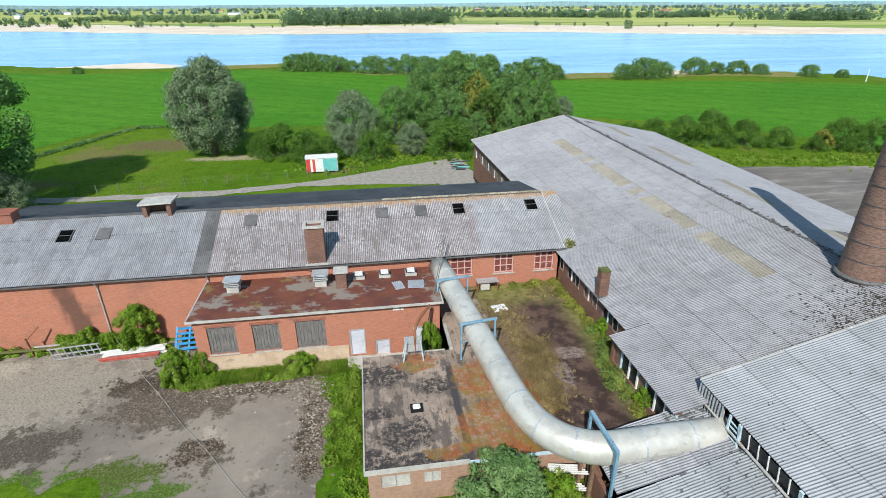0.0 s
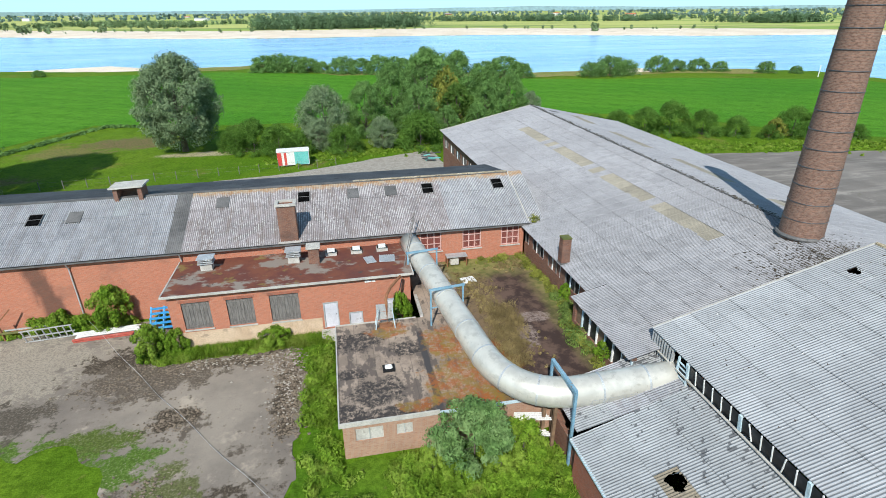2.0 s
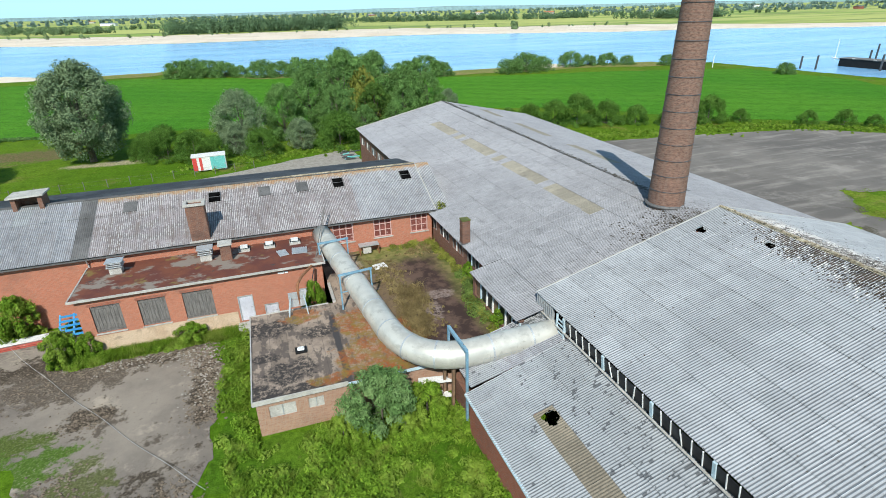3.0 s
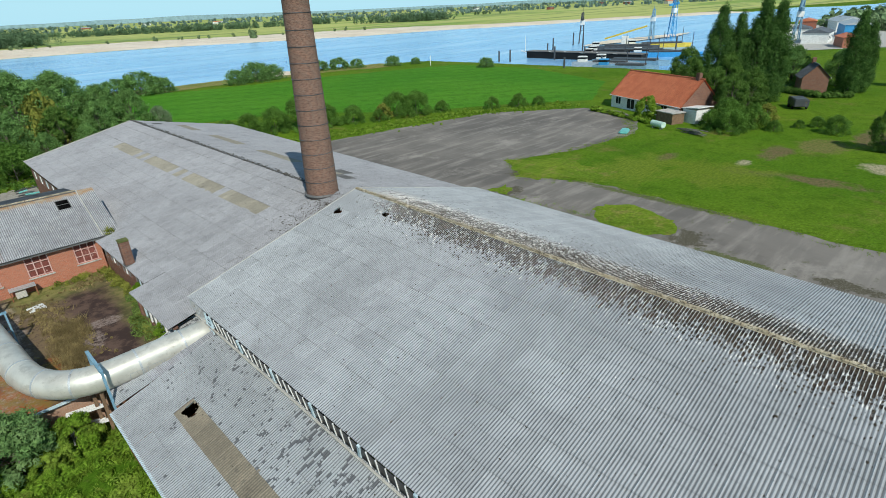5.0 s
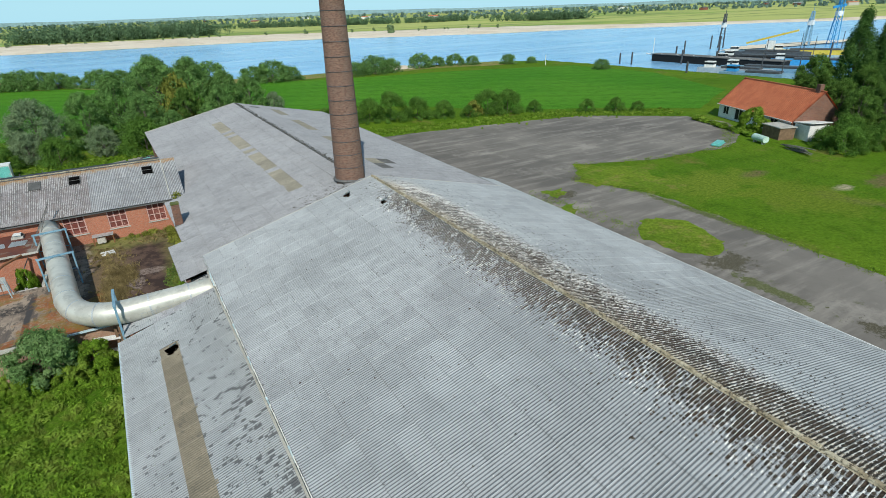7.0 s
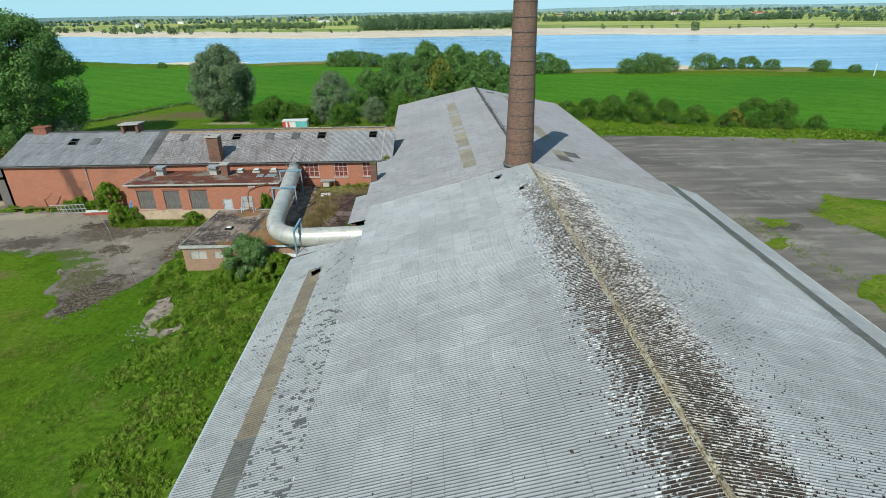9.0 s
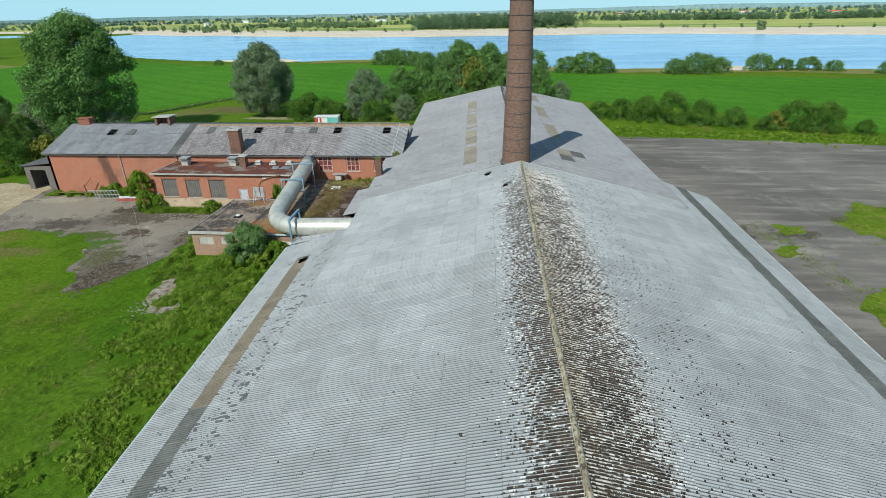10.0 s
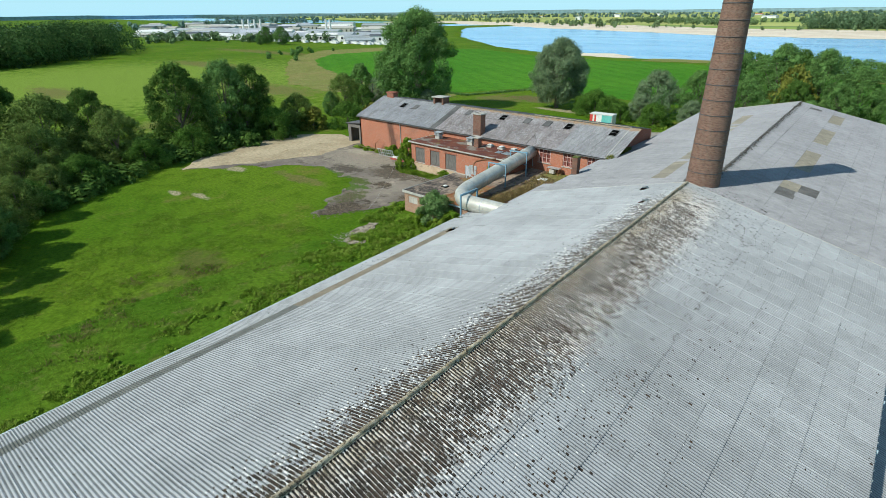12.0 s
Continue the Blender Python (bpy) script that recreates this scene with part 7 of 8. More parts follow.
STRIP = [(-4.0, 26.6), (-2.7, 26.6), (-2.7, 15.2), (8.6, 15.0), (9.0, 2), (3, 3), (-3.0, 9.5), (-4.4, 17)]
LAWN = [(-22, -3), (-17, 3.5), (-6, 6), (2, 6), (8.6, 3), (8.6, -28), (-5, -22), (-18, -11)]
BESIDE = [(8.8, 6), (9.3, -28), (5.5, -28), (2.0, -8), (-1.5, 4.5), (3, 6)]
ROUGH = [(6, -2), (5, -22), (-2, -18), (-9, -9), (-6, -2), (0, 0)]
blades("grass", "tall rank grass along the low brick building", tufts(STRIP, 3600, 20, 0.10, -0.12), 0.34, 0.024, "blade", 21, 1.0)
weeds_in("weeds", "broad-leaved weeds among the rank grass", tufts(STRIP, 1500, 1, 0.1, -0.15), 0.07, 60000, "leaf_bright", 22, 0.42)
blades("grass", "coarse lush grass beside the aisle wall", tufts(BESIDE, 4200, 16, 0.13, -0.05), 0.2, 0.026, "blade", 32, 1.2)
weeds_in("weeds", "broad-leaved weeds in the lush grass", tufts(BESIDE, 2600, 1, 0.2, -0.1), 0.07, 50000, "leaf_bright", 33, 0.18)
blades("grass", "short grass tufts over the lawn", tufts(LAWN, 9000, 9, 0.16, -0.1), 0.09, 0.024, "blade", 34, 1.5)
blades("dry_weeds", "brown seeding weeds standing in the lawn", tufts(ROUGH, 2600, 8, 0.16, 0.32), 0.2, 0.016, "leaf_dry", 35, 0.6, "weeds")
weeds_in("weeds", "broad dock leaves scattered in the lawn", tufts(ROUGH, 1500, 1, 0.3, 0.25), 0.05, 9000, "leaf_bright", 36, 0.10)
ANNEX = [(-14.2, 26.9), (-13.4, 25.6), (-10, 25.9), (-3.0, 25.9), (-2.9, 26.9)]
blades("grass", "rank grass at the foot of the annex", tufts(ANNEX, 900, 22, 0.10), 0.5, 0.024, "blade", 23, 0.8)
weeds_in("weeds", "green weeds at the foot of the annex", tufts(ANNEX, 260, 1, 0.1, 0.0), 0.06, 12000, "leaf_bright", 29, 0.34)
weeds_in("weeds", "weeds at the foot of the long brick wall", np.concatenate([along([(-29.5, 31.4), (-13.5, 31.3)], 80, 0.25), along([(-23, 31.5), (-19.3, 31.4)], 40, 0.3) + (0, 0, 0.5)]), 0.07, 20000, "leaf_bright", 24, 0.45)
weeds_in("weeds", "yellow-green scrub along the hall wall on the flat roof", np.concatenate([along([(12.0, 16.6), (11.9, 21.0), (12.8, 22.0), (12.5, 31)], 130, 0.3, FZT), along([(9, 31.4), (12.6, 31.5)], 30, 0.3, FZT)]), 0.06, 11000, "leaf_yellow", 25, 0.34)
weeds_in("weeds", "green scrub at the foot of the hall wall", along([(12.1, 17.0), (11.8, 20.5), (12.6, 22.5), (12.5, 24.5)], 40, 0.3, FZT), 0.06, 6000, "leaf_olive", 39, 0.5)
weeds_in("weeds", "dry yellow grass on the flat roof", np.concatenate([along([(6.9, 29.5), (8.2, 22.0), (8.0, 18)], 420, 0.65, FZT), along([(10, 30), (12, 31)], 120, 0.6, FZT)]), 0.05, 13000, "leaf_dry", 26, 0.15)
verge_spots = along([(13.45, 31.7), (13.5, 36.6)], 120, 0.14, 0.0)
verge_spots[:, 2] = 4.88 + 0.018 * (verge_spots[:, 1] - 16)
weeds_in("weeds", "moss and ferns in the valley between the roofs", verge_spots, 0.05, 5200, "leaf_yellow", 27, 0.28)
blades("dry_weeds", "tall dry brown weeds standing on the flat roof", tufts([(6.6, 30.2), (8.6, 30.6), (9.4, 26.5), (9.0, 21.0), (7.8, 17.5), (7.0, 19.0), (7.3, 25.0)], 420, 22, 0.2, 0.08, FZT), 0.5, 0.012, "leaf_dry", 38, 0.9, "weeds")
weeds_in("bramble", "dark green bramble thicket under the trees", fill([(-58, 40), (-47, 36), (-44, 22), (-42, 6), (-36, -4), (-27, -14), (-30, -22), (-50, -22), (-62, 10), (-64, 38)], 330), 0.3, 30000, "leaf_dark", 28, 1.7, "bramble")
edge_spots = np.concatenate([along([(50, 26), (51, 16), (53, 5)], 160, 0.9), along([(104, 38), (88, 26.5), (74, 28), (63, 32), (58, 26), (61.5, 18), (61, 11), (60.2, -1), (59.5, -12)], 700, 0.55)])
edge_spots = np.repeat(edge_spots, 8, 0) + rng.normal(0, 0.2, (len(edge_spots) * 8, 3)) * (1, 1, 0)
blades("grass_tuft", "grass tufts along the asphalt lot", edge_spots, 0.14, 0.035, "blade", 30, 1.4)
weeds_in("field_margin", "rank rough grass at the edge of the field", np.concatenate([along([(40, 70), (60, 67), (86, 62), (104, 50)], 900, 1.7), along([(-10, 74), (8, 78), (16, 78)], 300, 1.6)]), 0.14, 34000, "leaf_bright", 31, 0.3)

weeds_in("field_margin", "dark rank growth along the field ditch", along([(-62, 87), (-53, 87.5), (-44.5, 109), (-36, 107), (-24, 104.5)], 500, 0.35), 0.14, 14000, "leaf_green", 37, 0.4)

KINDS = {
    "willow": tree("willow", "round silver-green willow standing in the meadow", 14.6, 14.0, 50000, 0.16, "leaf_willow", 1, 0.14, "round", 0.55),
    "broad": tree("broadleaf_tree", "tall broad green tree with a loose crown", 20.5, 19.0, 60000, 0.19, "leaf_green", 2, 0.12, "loose", 0.5),
    "green": tree("broadleaf_tree", "dense green tree in the thicket", 12.0, 9.5, 24000, 0.135, "leaf_green", 3, 0.08, "round"),
    "grey": tree("willow", "grey-green willow in the thicket", 9.0, 9.5, 20000, 0.125, "leaf_willow", 4, 0.05, "round"),
    "olive": tree("broadleaf_tree", "olive-green tree in the thicket", 9.0, 9.5, 20000, 0.125, "leaf_olive", 14, 0.05, "loose"),
    "dark": tree("broadleaf_tree", "dark green tree at the meadow's edge", 12.0, 9.0, 24000, 0.135, "leaf_dark", 5, 0.06, "loose"),
    "poplar": tree("poplar", "tall slender dark green poplar tree", 19.0, 7.0, 40000, 0.14, "leaf_poplar", 6, 0.05, "tall"),
    "bush": tree("bush", "rounded dense green bush in rough grass", 4.0, 6.4, 12000, 0.09, "leaf_bush", 7, 0.0, "bush", 0.08),
    "bank": tree("bush", "rounded green bush on the river bank", 4.0, 6.6, 5000, 0.15, "leaf_green", 17, 0.0, "bush", 0.08),
    "gold": tree("bush", "yellow-green bush among the hedge", 3.5, 4.5, 2000, 0.18, "leaf_yellow", 8, 0.0, "bush", 0.08),
    "sapling": tree("willow_shrub", "silvery willow shrub beside the low brick wall", 4.4, 5.0, 17000, 0.075, "leaf_sapling", 9, 0.2, "open", 0.07, 0.0, 1.6),
    "shrub": tree("shrub", "bright green leafy shrub at the wall", 3.4, 3.6, 12000, 0.08, "leaf_bright", 10, 0.0, "open", 0.06, 0.0, 1.3),
}
HEIGHT = {"olive": 9, "willow": 14.6, "broad": 20.5, "green": 12, "grey": 9, "dark": 12, "poplar": 19, "bush": 4, "bank": 4, "gold": 3.5, "sapling": 4.4, "shrub": 3.4}
USED = set()


def plant(kind, x, y, height, wide=1.0, group=""):
    """A plant of a kind at a place, scaled to its height; the first use takes the original."""
    k = height / HEIGHT[kind]
    src = KINDS[kind]
    m = pose(x, y, 0, 0, 0, random.uniform(0, 360))
    if kind in USED:
        ob = copy_thing(src, m)
    else:
        USED.add(kind)
        ob = src
        ob.matrix_basis = m
    ob.scale = (k * wide, k * wide, k)
    if group:
        tagged(ob, group=group)
    return ob


plant("willow", -24.9, 85, 14.9, 0.93)
plant("broad", -47.0, 63.0, 21, 1.0), plant("grey", -41.3, 60.6, 5.2), plant("grey", -56, 62, 8), plant("green", -66, 63, 9)
for x, y, h, kind in ((-3, 86, 9.2, "grey"), (4, 88, 9.5, "green"), (9, 92, 12.0, "green"), (16, 95, 14.2, "green"), (22, 97, 13.4, "green"), (28, 97, 10.5, "green"), (33, 98, 9.0, "green"), (13, 86, 9.0, "green"), (20, 88, 9.0, "dark"), (26, 91, 8.5, "green"), (17, 104, 13.0, "dark"), (6, 80, 5.0, "grey"), (12, 79, 5.5, "bush"), (17, 82, 6.0, "green"), (23, 85, 6.0, "green"), (38, 100, 5.0, "grey"), (0, 78, 4.0, "bush"), (-4, 81, 5.0, "grey"), (19, 92, 10.5, "gold")):
    plant(kind, x, y, h, 0.6 if kind == "gold" else 1.0, "trees of the riverside thicket")
for x, y, h in ((-14, 82, 4.8), (-10, 80, 4.2), (-17, 84, 3.6), (-7, 79, 3.4)):
    plant("bush", x, y, h)
for x, y, h in ((-24, 197, 6), (-19, 196, 6.5), (-14, 194, 6), (-9, 192, 5.5), (-4, 190, 4), (3, 184, 6), (9, 182, 5.5), (15, 180, 6.5), (21, 178, 6), (28, 175, 6.5), (35, 172, 7), (46, 158, 5.5), (52, 157, 7), (57, 156, 5), (79, 152, 4.8), (86, 153, 6.5), (92, 154, 5.0), (107, 160, 5.5), (114, 160, 4), (121, 158, 4.5), (127, 155, 3.5), (138, 147, 3.8), (-98, 202, 2.5), (146, 143, 2.5), (148, 108, 3.5)):
    plant("bank", x * 1.02, y + 8, h * 0.95, 1.15, "bushes on the river bank")
for x, y, h, kind in ((48, 82, 3.6, "bush"), (52, 80, 4.2, "bush"), (56, 78.5, 5.2, "bush"), (61, 76.5, 4.0, "bush"), (66, 74.5, 3.2, "bush"), (72, 72.5, 3.0, "gold"), (75, 72, 4.6, "bush"), (79, 70.5, 4.4, "bush"), (84, 68, 2.2, "bush"), (92, 61, 2.4, "bush"), (97, 58, 2.6, "bush"), (100, 55, 2.0, "bush"), (44, 83, 3.0, "bush"), (70, 71.5, 2.2, "bush")):
    plant(kind, x, y, h, 1.0, "hedge along the field")
for x, y, h in ((123, 28.5, 18.5), (125.5, 26, 17.0), (127, 22.5, 19.8), (128.5, 20.0, 19.0), (130, 23, 18.0), (146.5, 10.2, 16.2), (148, 8.6, 14.0)):
    plant("poplar", x, y, h, 1.0, "poplars behind the farmhouse")
for x, y, h, kind in ((120, 33, 11, "dark"), (115, 30, 9.5, "dark"), (122, 26, 10, "dark"), (110, 23.5, 8.5, "dark"), (106.5, 19, 8.0, "dark"), (112, 18, 8.5, "dark"), (98.8, 19.0, 2.6, "bush"), (101.2, 14.8, 2.4, "bush"), (101, 17.5, 4.2, "bush"), (97, 15.5, 3.6, "bush"), (103, 14, 3.4, "bush"), (108, 13.5, 3.0, "gold"), (149.5, 21.5, 9.0, "green"), (147, 24.5, 7.5, "green"), (96.5, -4.5, 6.0, "dark"), (100, -8, 5, "dark"), (101.5, 10.3, 1.6, "bush"), (104.5, 2.8, 2.6, "bush"), (108, 6, 1.6, "bush"), (106, 8, 1.2, "bush"), (99, 30.2, 4.2, "shrub"), (155, 14, 8, "green"), (160, 2, 7, "green")):
    plant(kind, x, y, h)
for x, y, h, kind in ((-51, 21, 13.2, "green"), (-52, 13.5, 13.6, "dark"), (-53, 26.5, 12.4, "dark"), (-49.5, 23.5, 9.5, "dark"), (-50.5, 34.5, 6.6, "olive"), (-57, 47, 5, "green"), (-60, 53, 8, "olive"), (-47, 2, 8.2, "olive"), (-52, -5, 10.5, "olive"), (-55.5, 1.5, 10.6, "dark"), (-45, -8, 8, "olive"), (-30, -13.5, 5.2, "olive"), (-25, -16, 4.6, "olive"), (-21, -17.5, 6.0, "green"), (-16, -22, 7.5, "dark"), (-11, -25, 8, "dark"), (-20, -19.5, 6.5, "olive"), (-8, -29, 9, "dark"), (-26, -19, 7, "dark"), (-36.5, -9, 4.4, "olive"), (-40, -11, 6.5, "olive"), (-34, -17, 6, "dark"), (-43, -18, 9, "dark"), (-50, -16, 13, "dark"), (-58, -10, 14, "dark"), (-30, -23, 7, "dark"), (-62, 20, 10, "olive"), (-25, -25, 9, "dark"), (-18, -31, 9, "dark"), (-36, -26, 11, "dark"), (-47, 27, 5, "bush"), (-45.5, 12, 4.2, "bush"), (-43, 4, 4, "bush"), (-39, -5, 4, "bush"), (-33, -12, 3.5, "bush"), (-48, 36, 4, "gold"), (-44, 41, 4.5, "bush"), (-40, 44, 4.5, "gold"), (-47, 48, 7, "dark"), (-43, 52, 6, "green")):
    plant(kind, x, y, h, 1.0, "trees along the meadow")
plant("sapling", 4.0, 14.0, 3.7, 0.95), plant("shrub", 6.4, 13.8, 2.4), plant("shrub", 1.9, 13.9, 1.5), plant("shrub", 3.0, 13.0, 1.5), plant("shrub", 5.0, 12.9, 1.6)
plant("shrub", -17.6, 31.2, 3.3, 0.8), plant("shrub", -13.9, 26.6, 2.5, 0.8), plant("shrub", -12.4, 26.9, 1.9, 0.8), plant("shrub", -21, 31.4, 1.7)
plant("shrub", -6.3, 26.6, 1.4, 1.4), plant("shrub", 1.9, 25.5, 3.6, 0.45)
ob = plant("shrub", 12.6, 17.6, 1.4, 1.1)
ob.location.z = FZT
ob = plant("shrub", 12.9, 24.2, 1.3, 0.8)
ob.location.z = FZT


# ---- the farmhouse and its garden ----
def house(x, y, turn, long, deep, eave, ridge, walls, tiles, label):
    """A gabled house with its long front along its own x, the front to -y."""
    h = thing("farmhouse", label, "house", (x, y, 0), turn)
    pts = [(-deep / 2, 0), (deep / 2, 0), (deep / 2, eave), (0, ridge), (-deep / 2, eave)]
    for s in (-1, 1):
        bm = bmesh.new()
        a = [bm.verts.new((s * long / 2, p, z)) for p, z in pts]
        b = [bm.verts.new((s * (long / 2 - 0.3), p, z)) for p, z in pts]
        bm.faces.new(a), bm.faces.new(b[::-1])
        for i in range(5):
            bm.faces.new((a[i], b[i], b[(i + 1) % 5], a[(i + 1) % 5]))
        bmesh.ops.recalc_face_normals(bm, faces=bm.faces)
        part("gable", bm, "brick_brown" if s > 0 and walls == "white_paint" else walls, h)
    opens = [(-long / 2 + 1.2, -long / 2 + 2.8, 0.8, 2.1), (-long / 2 + 4.6, -long / 2 + 6.8, 0.3, 2.1), (long / 2 - 5.0, long / 2 - 3.2, 0.8, 2.1)]
    part("wall", pierced(bmesh.new(), "x", -long / 2 + 0.3, long / 2 - 0.3, -deep / 2, 0.3, 0, eave, opens), walls, h)
    part("wall", boxed(-long / 2 + 0.3, long / 2 - 0.3, deep / 2 - 0.3, deep / 2, 0, eave), walls, h)
    for a0, a1, z0, z1 in opens:
        win = part("window", boxed(a0, a1, -deep / 2 + 0.12, -deep / 2 + 0.16, z0, z1), "black_glass", h)
        for q in (a0 + 0.04, (a0 + a1) / 2, a1 - 0.04):
            part("mullion", boxed(q - 0.04, q + 0.04, -deep / 2 + 0.05, -deep / 2 + 0.11, z0, z1), "white_paint", win)
    for s in (-1, 1):
        slope = Vector((0, s * (deep / 2 + 0.4), eave - ridge - 0.4 * (ridge - eave) / (deep / 2)))
        bm = bmesh.new()
        q = [bm.verts.new(v) for v in (Vector((-long / 2 - 0.3, 0, ridge + 0.12)), Vector((long / 2 + 0.3, 0, ridge + 0.12)), Vector((long / 2 + 0.3, 0, ridge + 0.12)) + slope, Vector((-long / 2 - 0.3, 0, ridge + 0.12)) + slope)]
        bmesh.ops.solidify(bm, geom=[bm.faces.new(q)], thickness=0.12 * s)
        bmesh.ops.recalc_face_normals(bm, faces=bm.faces)
        roof = part("roof", bm, tiles, h, "orange clay tile slope" if tiles == "orange_tile" else "grey slate slope")
        n_c = int(long / 0.33)
        bm = bmesh.new()
        for k in range(n_c):
            xx = -long / 2 + (k + 0.5) * long / n_c
            beam(bm, Vector((xx, 0, ridge + 0.15)), Vector((xx, 0, ridge + 0.15)) + slope, 0.14, 0.07)
        part("tiling", bm, tiles, roof, kind="stuff")
    part("ridge", boxed(-long / 2 - 0.3, long / 2 + 0.3, -0.16, 0.16, ridge + 0.08, ridge + 0.26, bevel=0.05), tiles, h)
    part("chimney", boxed(long / 2 - 1.5, long / 2 - 0.7, -0.35, 0.35, ridge - 0.4, ridge + 1.1, bevel=0.02), "brick_brown", h)
    part("gutter", boxed(-long / 2 - 0.2, long / 2 + 0.2, -deep / 2 - 0.42, -deep / 2 - 0.3, eave - 0.22, eave - 0.1), "white_paint", h)
    return h


front = math.degrees(math.atan2(23.4 - 40.6, 97.4 - 104.3))
house(108.0, 32.0, front, 18.6, 8.6, 2.5, 6.6, "white_paint", "orange_tile", "white farmhouse under a steep orange tile roof")
house(145.5, 16.6, 25, 6.0, 4.8, 3.2, 5.6, "brick_brown", "bitumen_grey", "small dark brick house with a slate roof")
ext = thing("porch", "white lean-to porch at the farmhouse gable", "porch", (101.6, 22.6, 0), front)
part("wall", boxed(-1.5, 1.5, -1.6, 1.6, 0, 2.3), "white_paint", ext)
part("roof", beam(bmesh.new(), (-1.8, 0, 2.35), (1.8, 0, 2.75), 3.6, 0.12), "white_paint", ext)
shed2 = thing("garden_shed", "grey flat-roofed garden shed", "shed", (99.0, 26.0, 0), front)
part("wall", boxed(-1.9, 1.9, -1.3, 1.3, 0, 1.8), "timber_brown", shed2)
part("roof", boxed(-2.1, 2.1, -1.5, 1.5, 1.8, 1.95, bevel=0.03), "concrete", shed2)
tank = thing("gas_tank", "pale green cylindrical gas tank on feet", "tank", (93.4, 25.4, 0), front)
part("body", rod(bmesh.new(), (-1.3, 0, 0.75), (1.3, 0, 0.75), 0.5, 0.5, 18), "tank_green", tank, smooth=False)
for x in (-0.9, 0.9):
    part("foot", boxed(x - 0.1, x + 0.1, -0.3, 0.3, 0, 0.4), "concrete", tank)
logs = thing("wood_pile", "heap of grey weathered planks beside the garden", "wood pile", (92.6, 18.8, 0), front)
for k in range(14):
    a0 = Vector((random.uniform(-3.6, 0.5), random.uniform(-0.8, 0.8), 0.1 + 0.05 * k))
    part("plank", beam(bmesh.new(), a0, a0 + Vector((random.uniform(2, 3.4), random.uniform(-0.6, 0.6), random.uniform(-0.1, 0.3) if k > 4 else 0)), 0.22, 0.06), "timber_grey", logs)
bath = thing("tarpaulin", "teal tarpaulin lying over rubble", "tarpaulin", (87.5, 28.2, 0), 20)
part("cover", boxed(-1.5, 1.5, -0.7, 0.7, 0, 0.5, bevel=0.2), "teal_paint", bath)
trough = thing("livestock_trailer", "dark covered trailer standing in the paddock", "trailer", (123.5, 13.0, 0), 30)
part("body", boxed(-2.2, 2.2, -1.2, 1.2, 0.5, 1.9, bevel=0.15), "dark_steel", trough)
for x in (-1.2, 1.2):
    for y in (-1.15, 1.15):
        part("wheel", rod(bmesh.new(), (x, y - 0.1, 0.35), (x, y + 0.1, 0.35), 0.35, 0.35, 14), "black_and_shade", trough)
hedge = weeds_in("hedge", "clipped dark hedge before the brick house", along([(141, 20.5), (136.5, 12.6), (140.5, 7.8)], 90, 0.25, 0.3), 0.18, 7000, "leaf_dark", 41, 0.8, "hedge")
weeds_in("hedge", "low garden hedge before the farmhouse", np.concatenate([along([(101.5, 42.5), (97.8, 33)], 40, 0.2, 0.2), along([(97.8, 33), (96.2, 28)], 20, 0.2, 0.2)]), 0.2, 2500, "leaf_bright", 42, 0.6, "hedge")

# ---- behind the long building ----
site = thing("site_cabin", "small site cabin painted red, white and teal", "cabin", (-7.5, 72.7, 0.04), 4)
site.scale = (0.84, 0.84, 0.84)
part("body", boxed(-2.6, 2.6, -1.2, 1.2, 0.2, 2.5, bevel=0.05), "white_paint", site)
part("panel", boxed(-2.58, -1.9, -1.24, -1.19, 0.3, 2.4), "red_paint", site)
part("panel", boxed(-1.5, -1.1, -1.24, -1.19, 0.3, 2.4), "red_paint", site)
part("panel", boxed(0.2, 2.5, -1.24, -1.19, 0.3, 2.4), "teal_paint", site)
part("roof", boxed(-2.7, 2.7, -1.3, 1.3, 2.5, 2.62, bevel=0.03), "white_paint", site)
for x in (-2.2, 2.2):
    part("skid", boxed(x - 0.15, x + 0.15, -1.2, 1.2, 0, 0.2), "dark_steel", site)
fence = thing("wire_fence", "post and wire fence along the lane", "fence", (-22, 69.2, 0))
for k in range(15):
    part("post", rod(bmesh.new(), (-16 + k * 2.6, 0.25 * k - 2.0, 0), (-16 + k * 2.6, 0.25 * k - 2.0, 1.15), 0.05, 0.045, 6), "timber_grey", fence)
for z in (0.5, 1.0):
    part("wire", rod(bmesh.new(), (-16, -2.0, z), (20.4, 1.5, z), 0.006, 0.006, 4), "timber_grey", fence)
cart = thing("scrap_heap", "dark heap of scrap and planks behind the hall", "scrap", (11.6, 70.5, 0))
for k in range(9):
    a0 = Vector((random.uniform(-1.2, 0.6), random.uniform(-0.8, 0.8), 0.15 + 0.1 * k))
    part("beam", beam(bmesh.new(), a0, a0 + Vector((random.uniform(0.8, 2.0), random.uniform(-0.8, 0.8), random.uniform(-0.1, 0.2))), 0.2, 0.12), "dark_steel" if k % 3 else "teal_paint", cart)
dead = thing("dead_tree", "bare broken grey tree by the thicket", "tree", (-49.5, 52, 0))
bm = bmesh.new()
rod(bm, (0, 0, 0), (0.3, 0, 5.0), 0.3, 0.16, 7)
for a0, b0 in (((0.2, 0, 3), (2.4, 0.4, 5.8)), ((0.25, 0, 4), (-1.4, 0.6, 6.2)), ((0.3, 0, 4.9), (0.9, -0.3, 7.2)), ((1.3, 0.2, 4.4), (2.8, -0.6, 4.6))):
    rod(bm, a0, b0, 0.12, 0.03, 5)
part("trunk", knit(bm), "bark", dead, "weathered bare limbs")

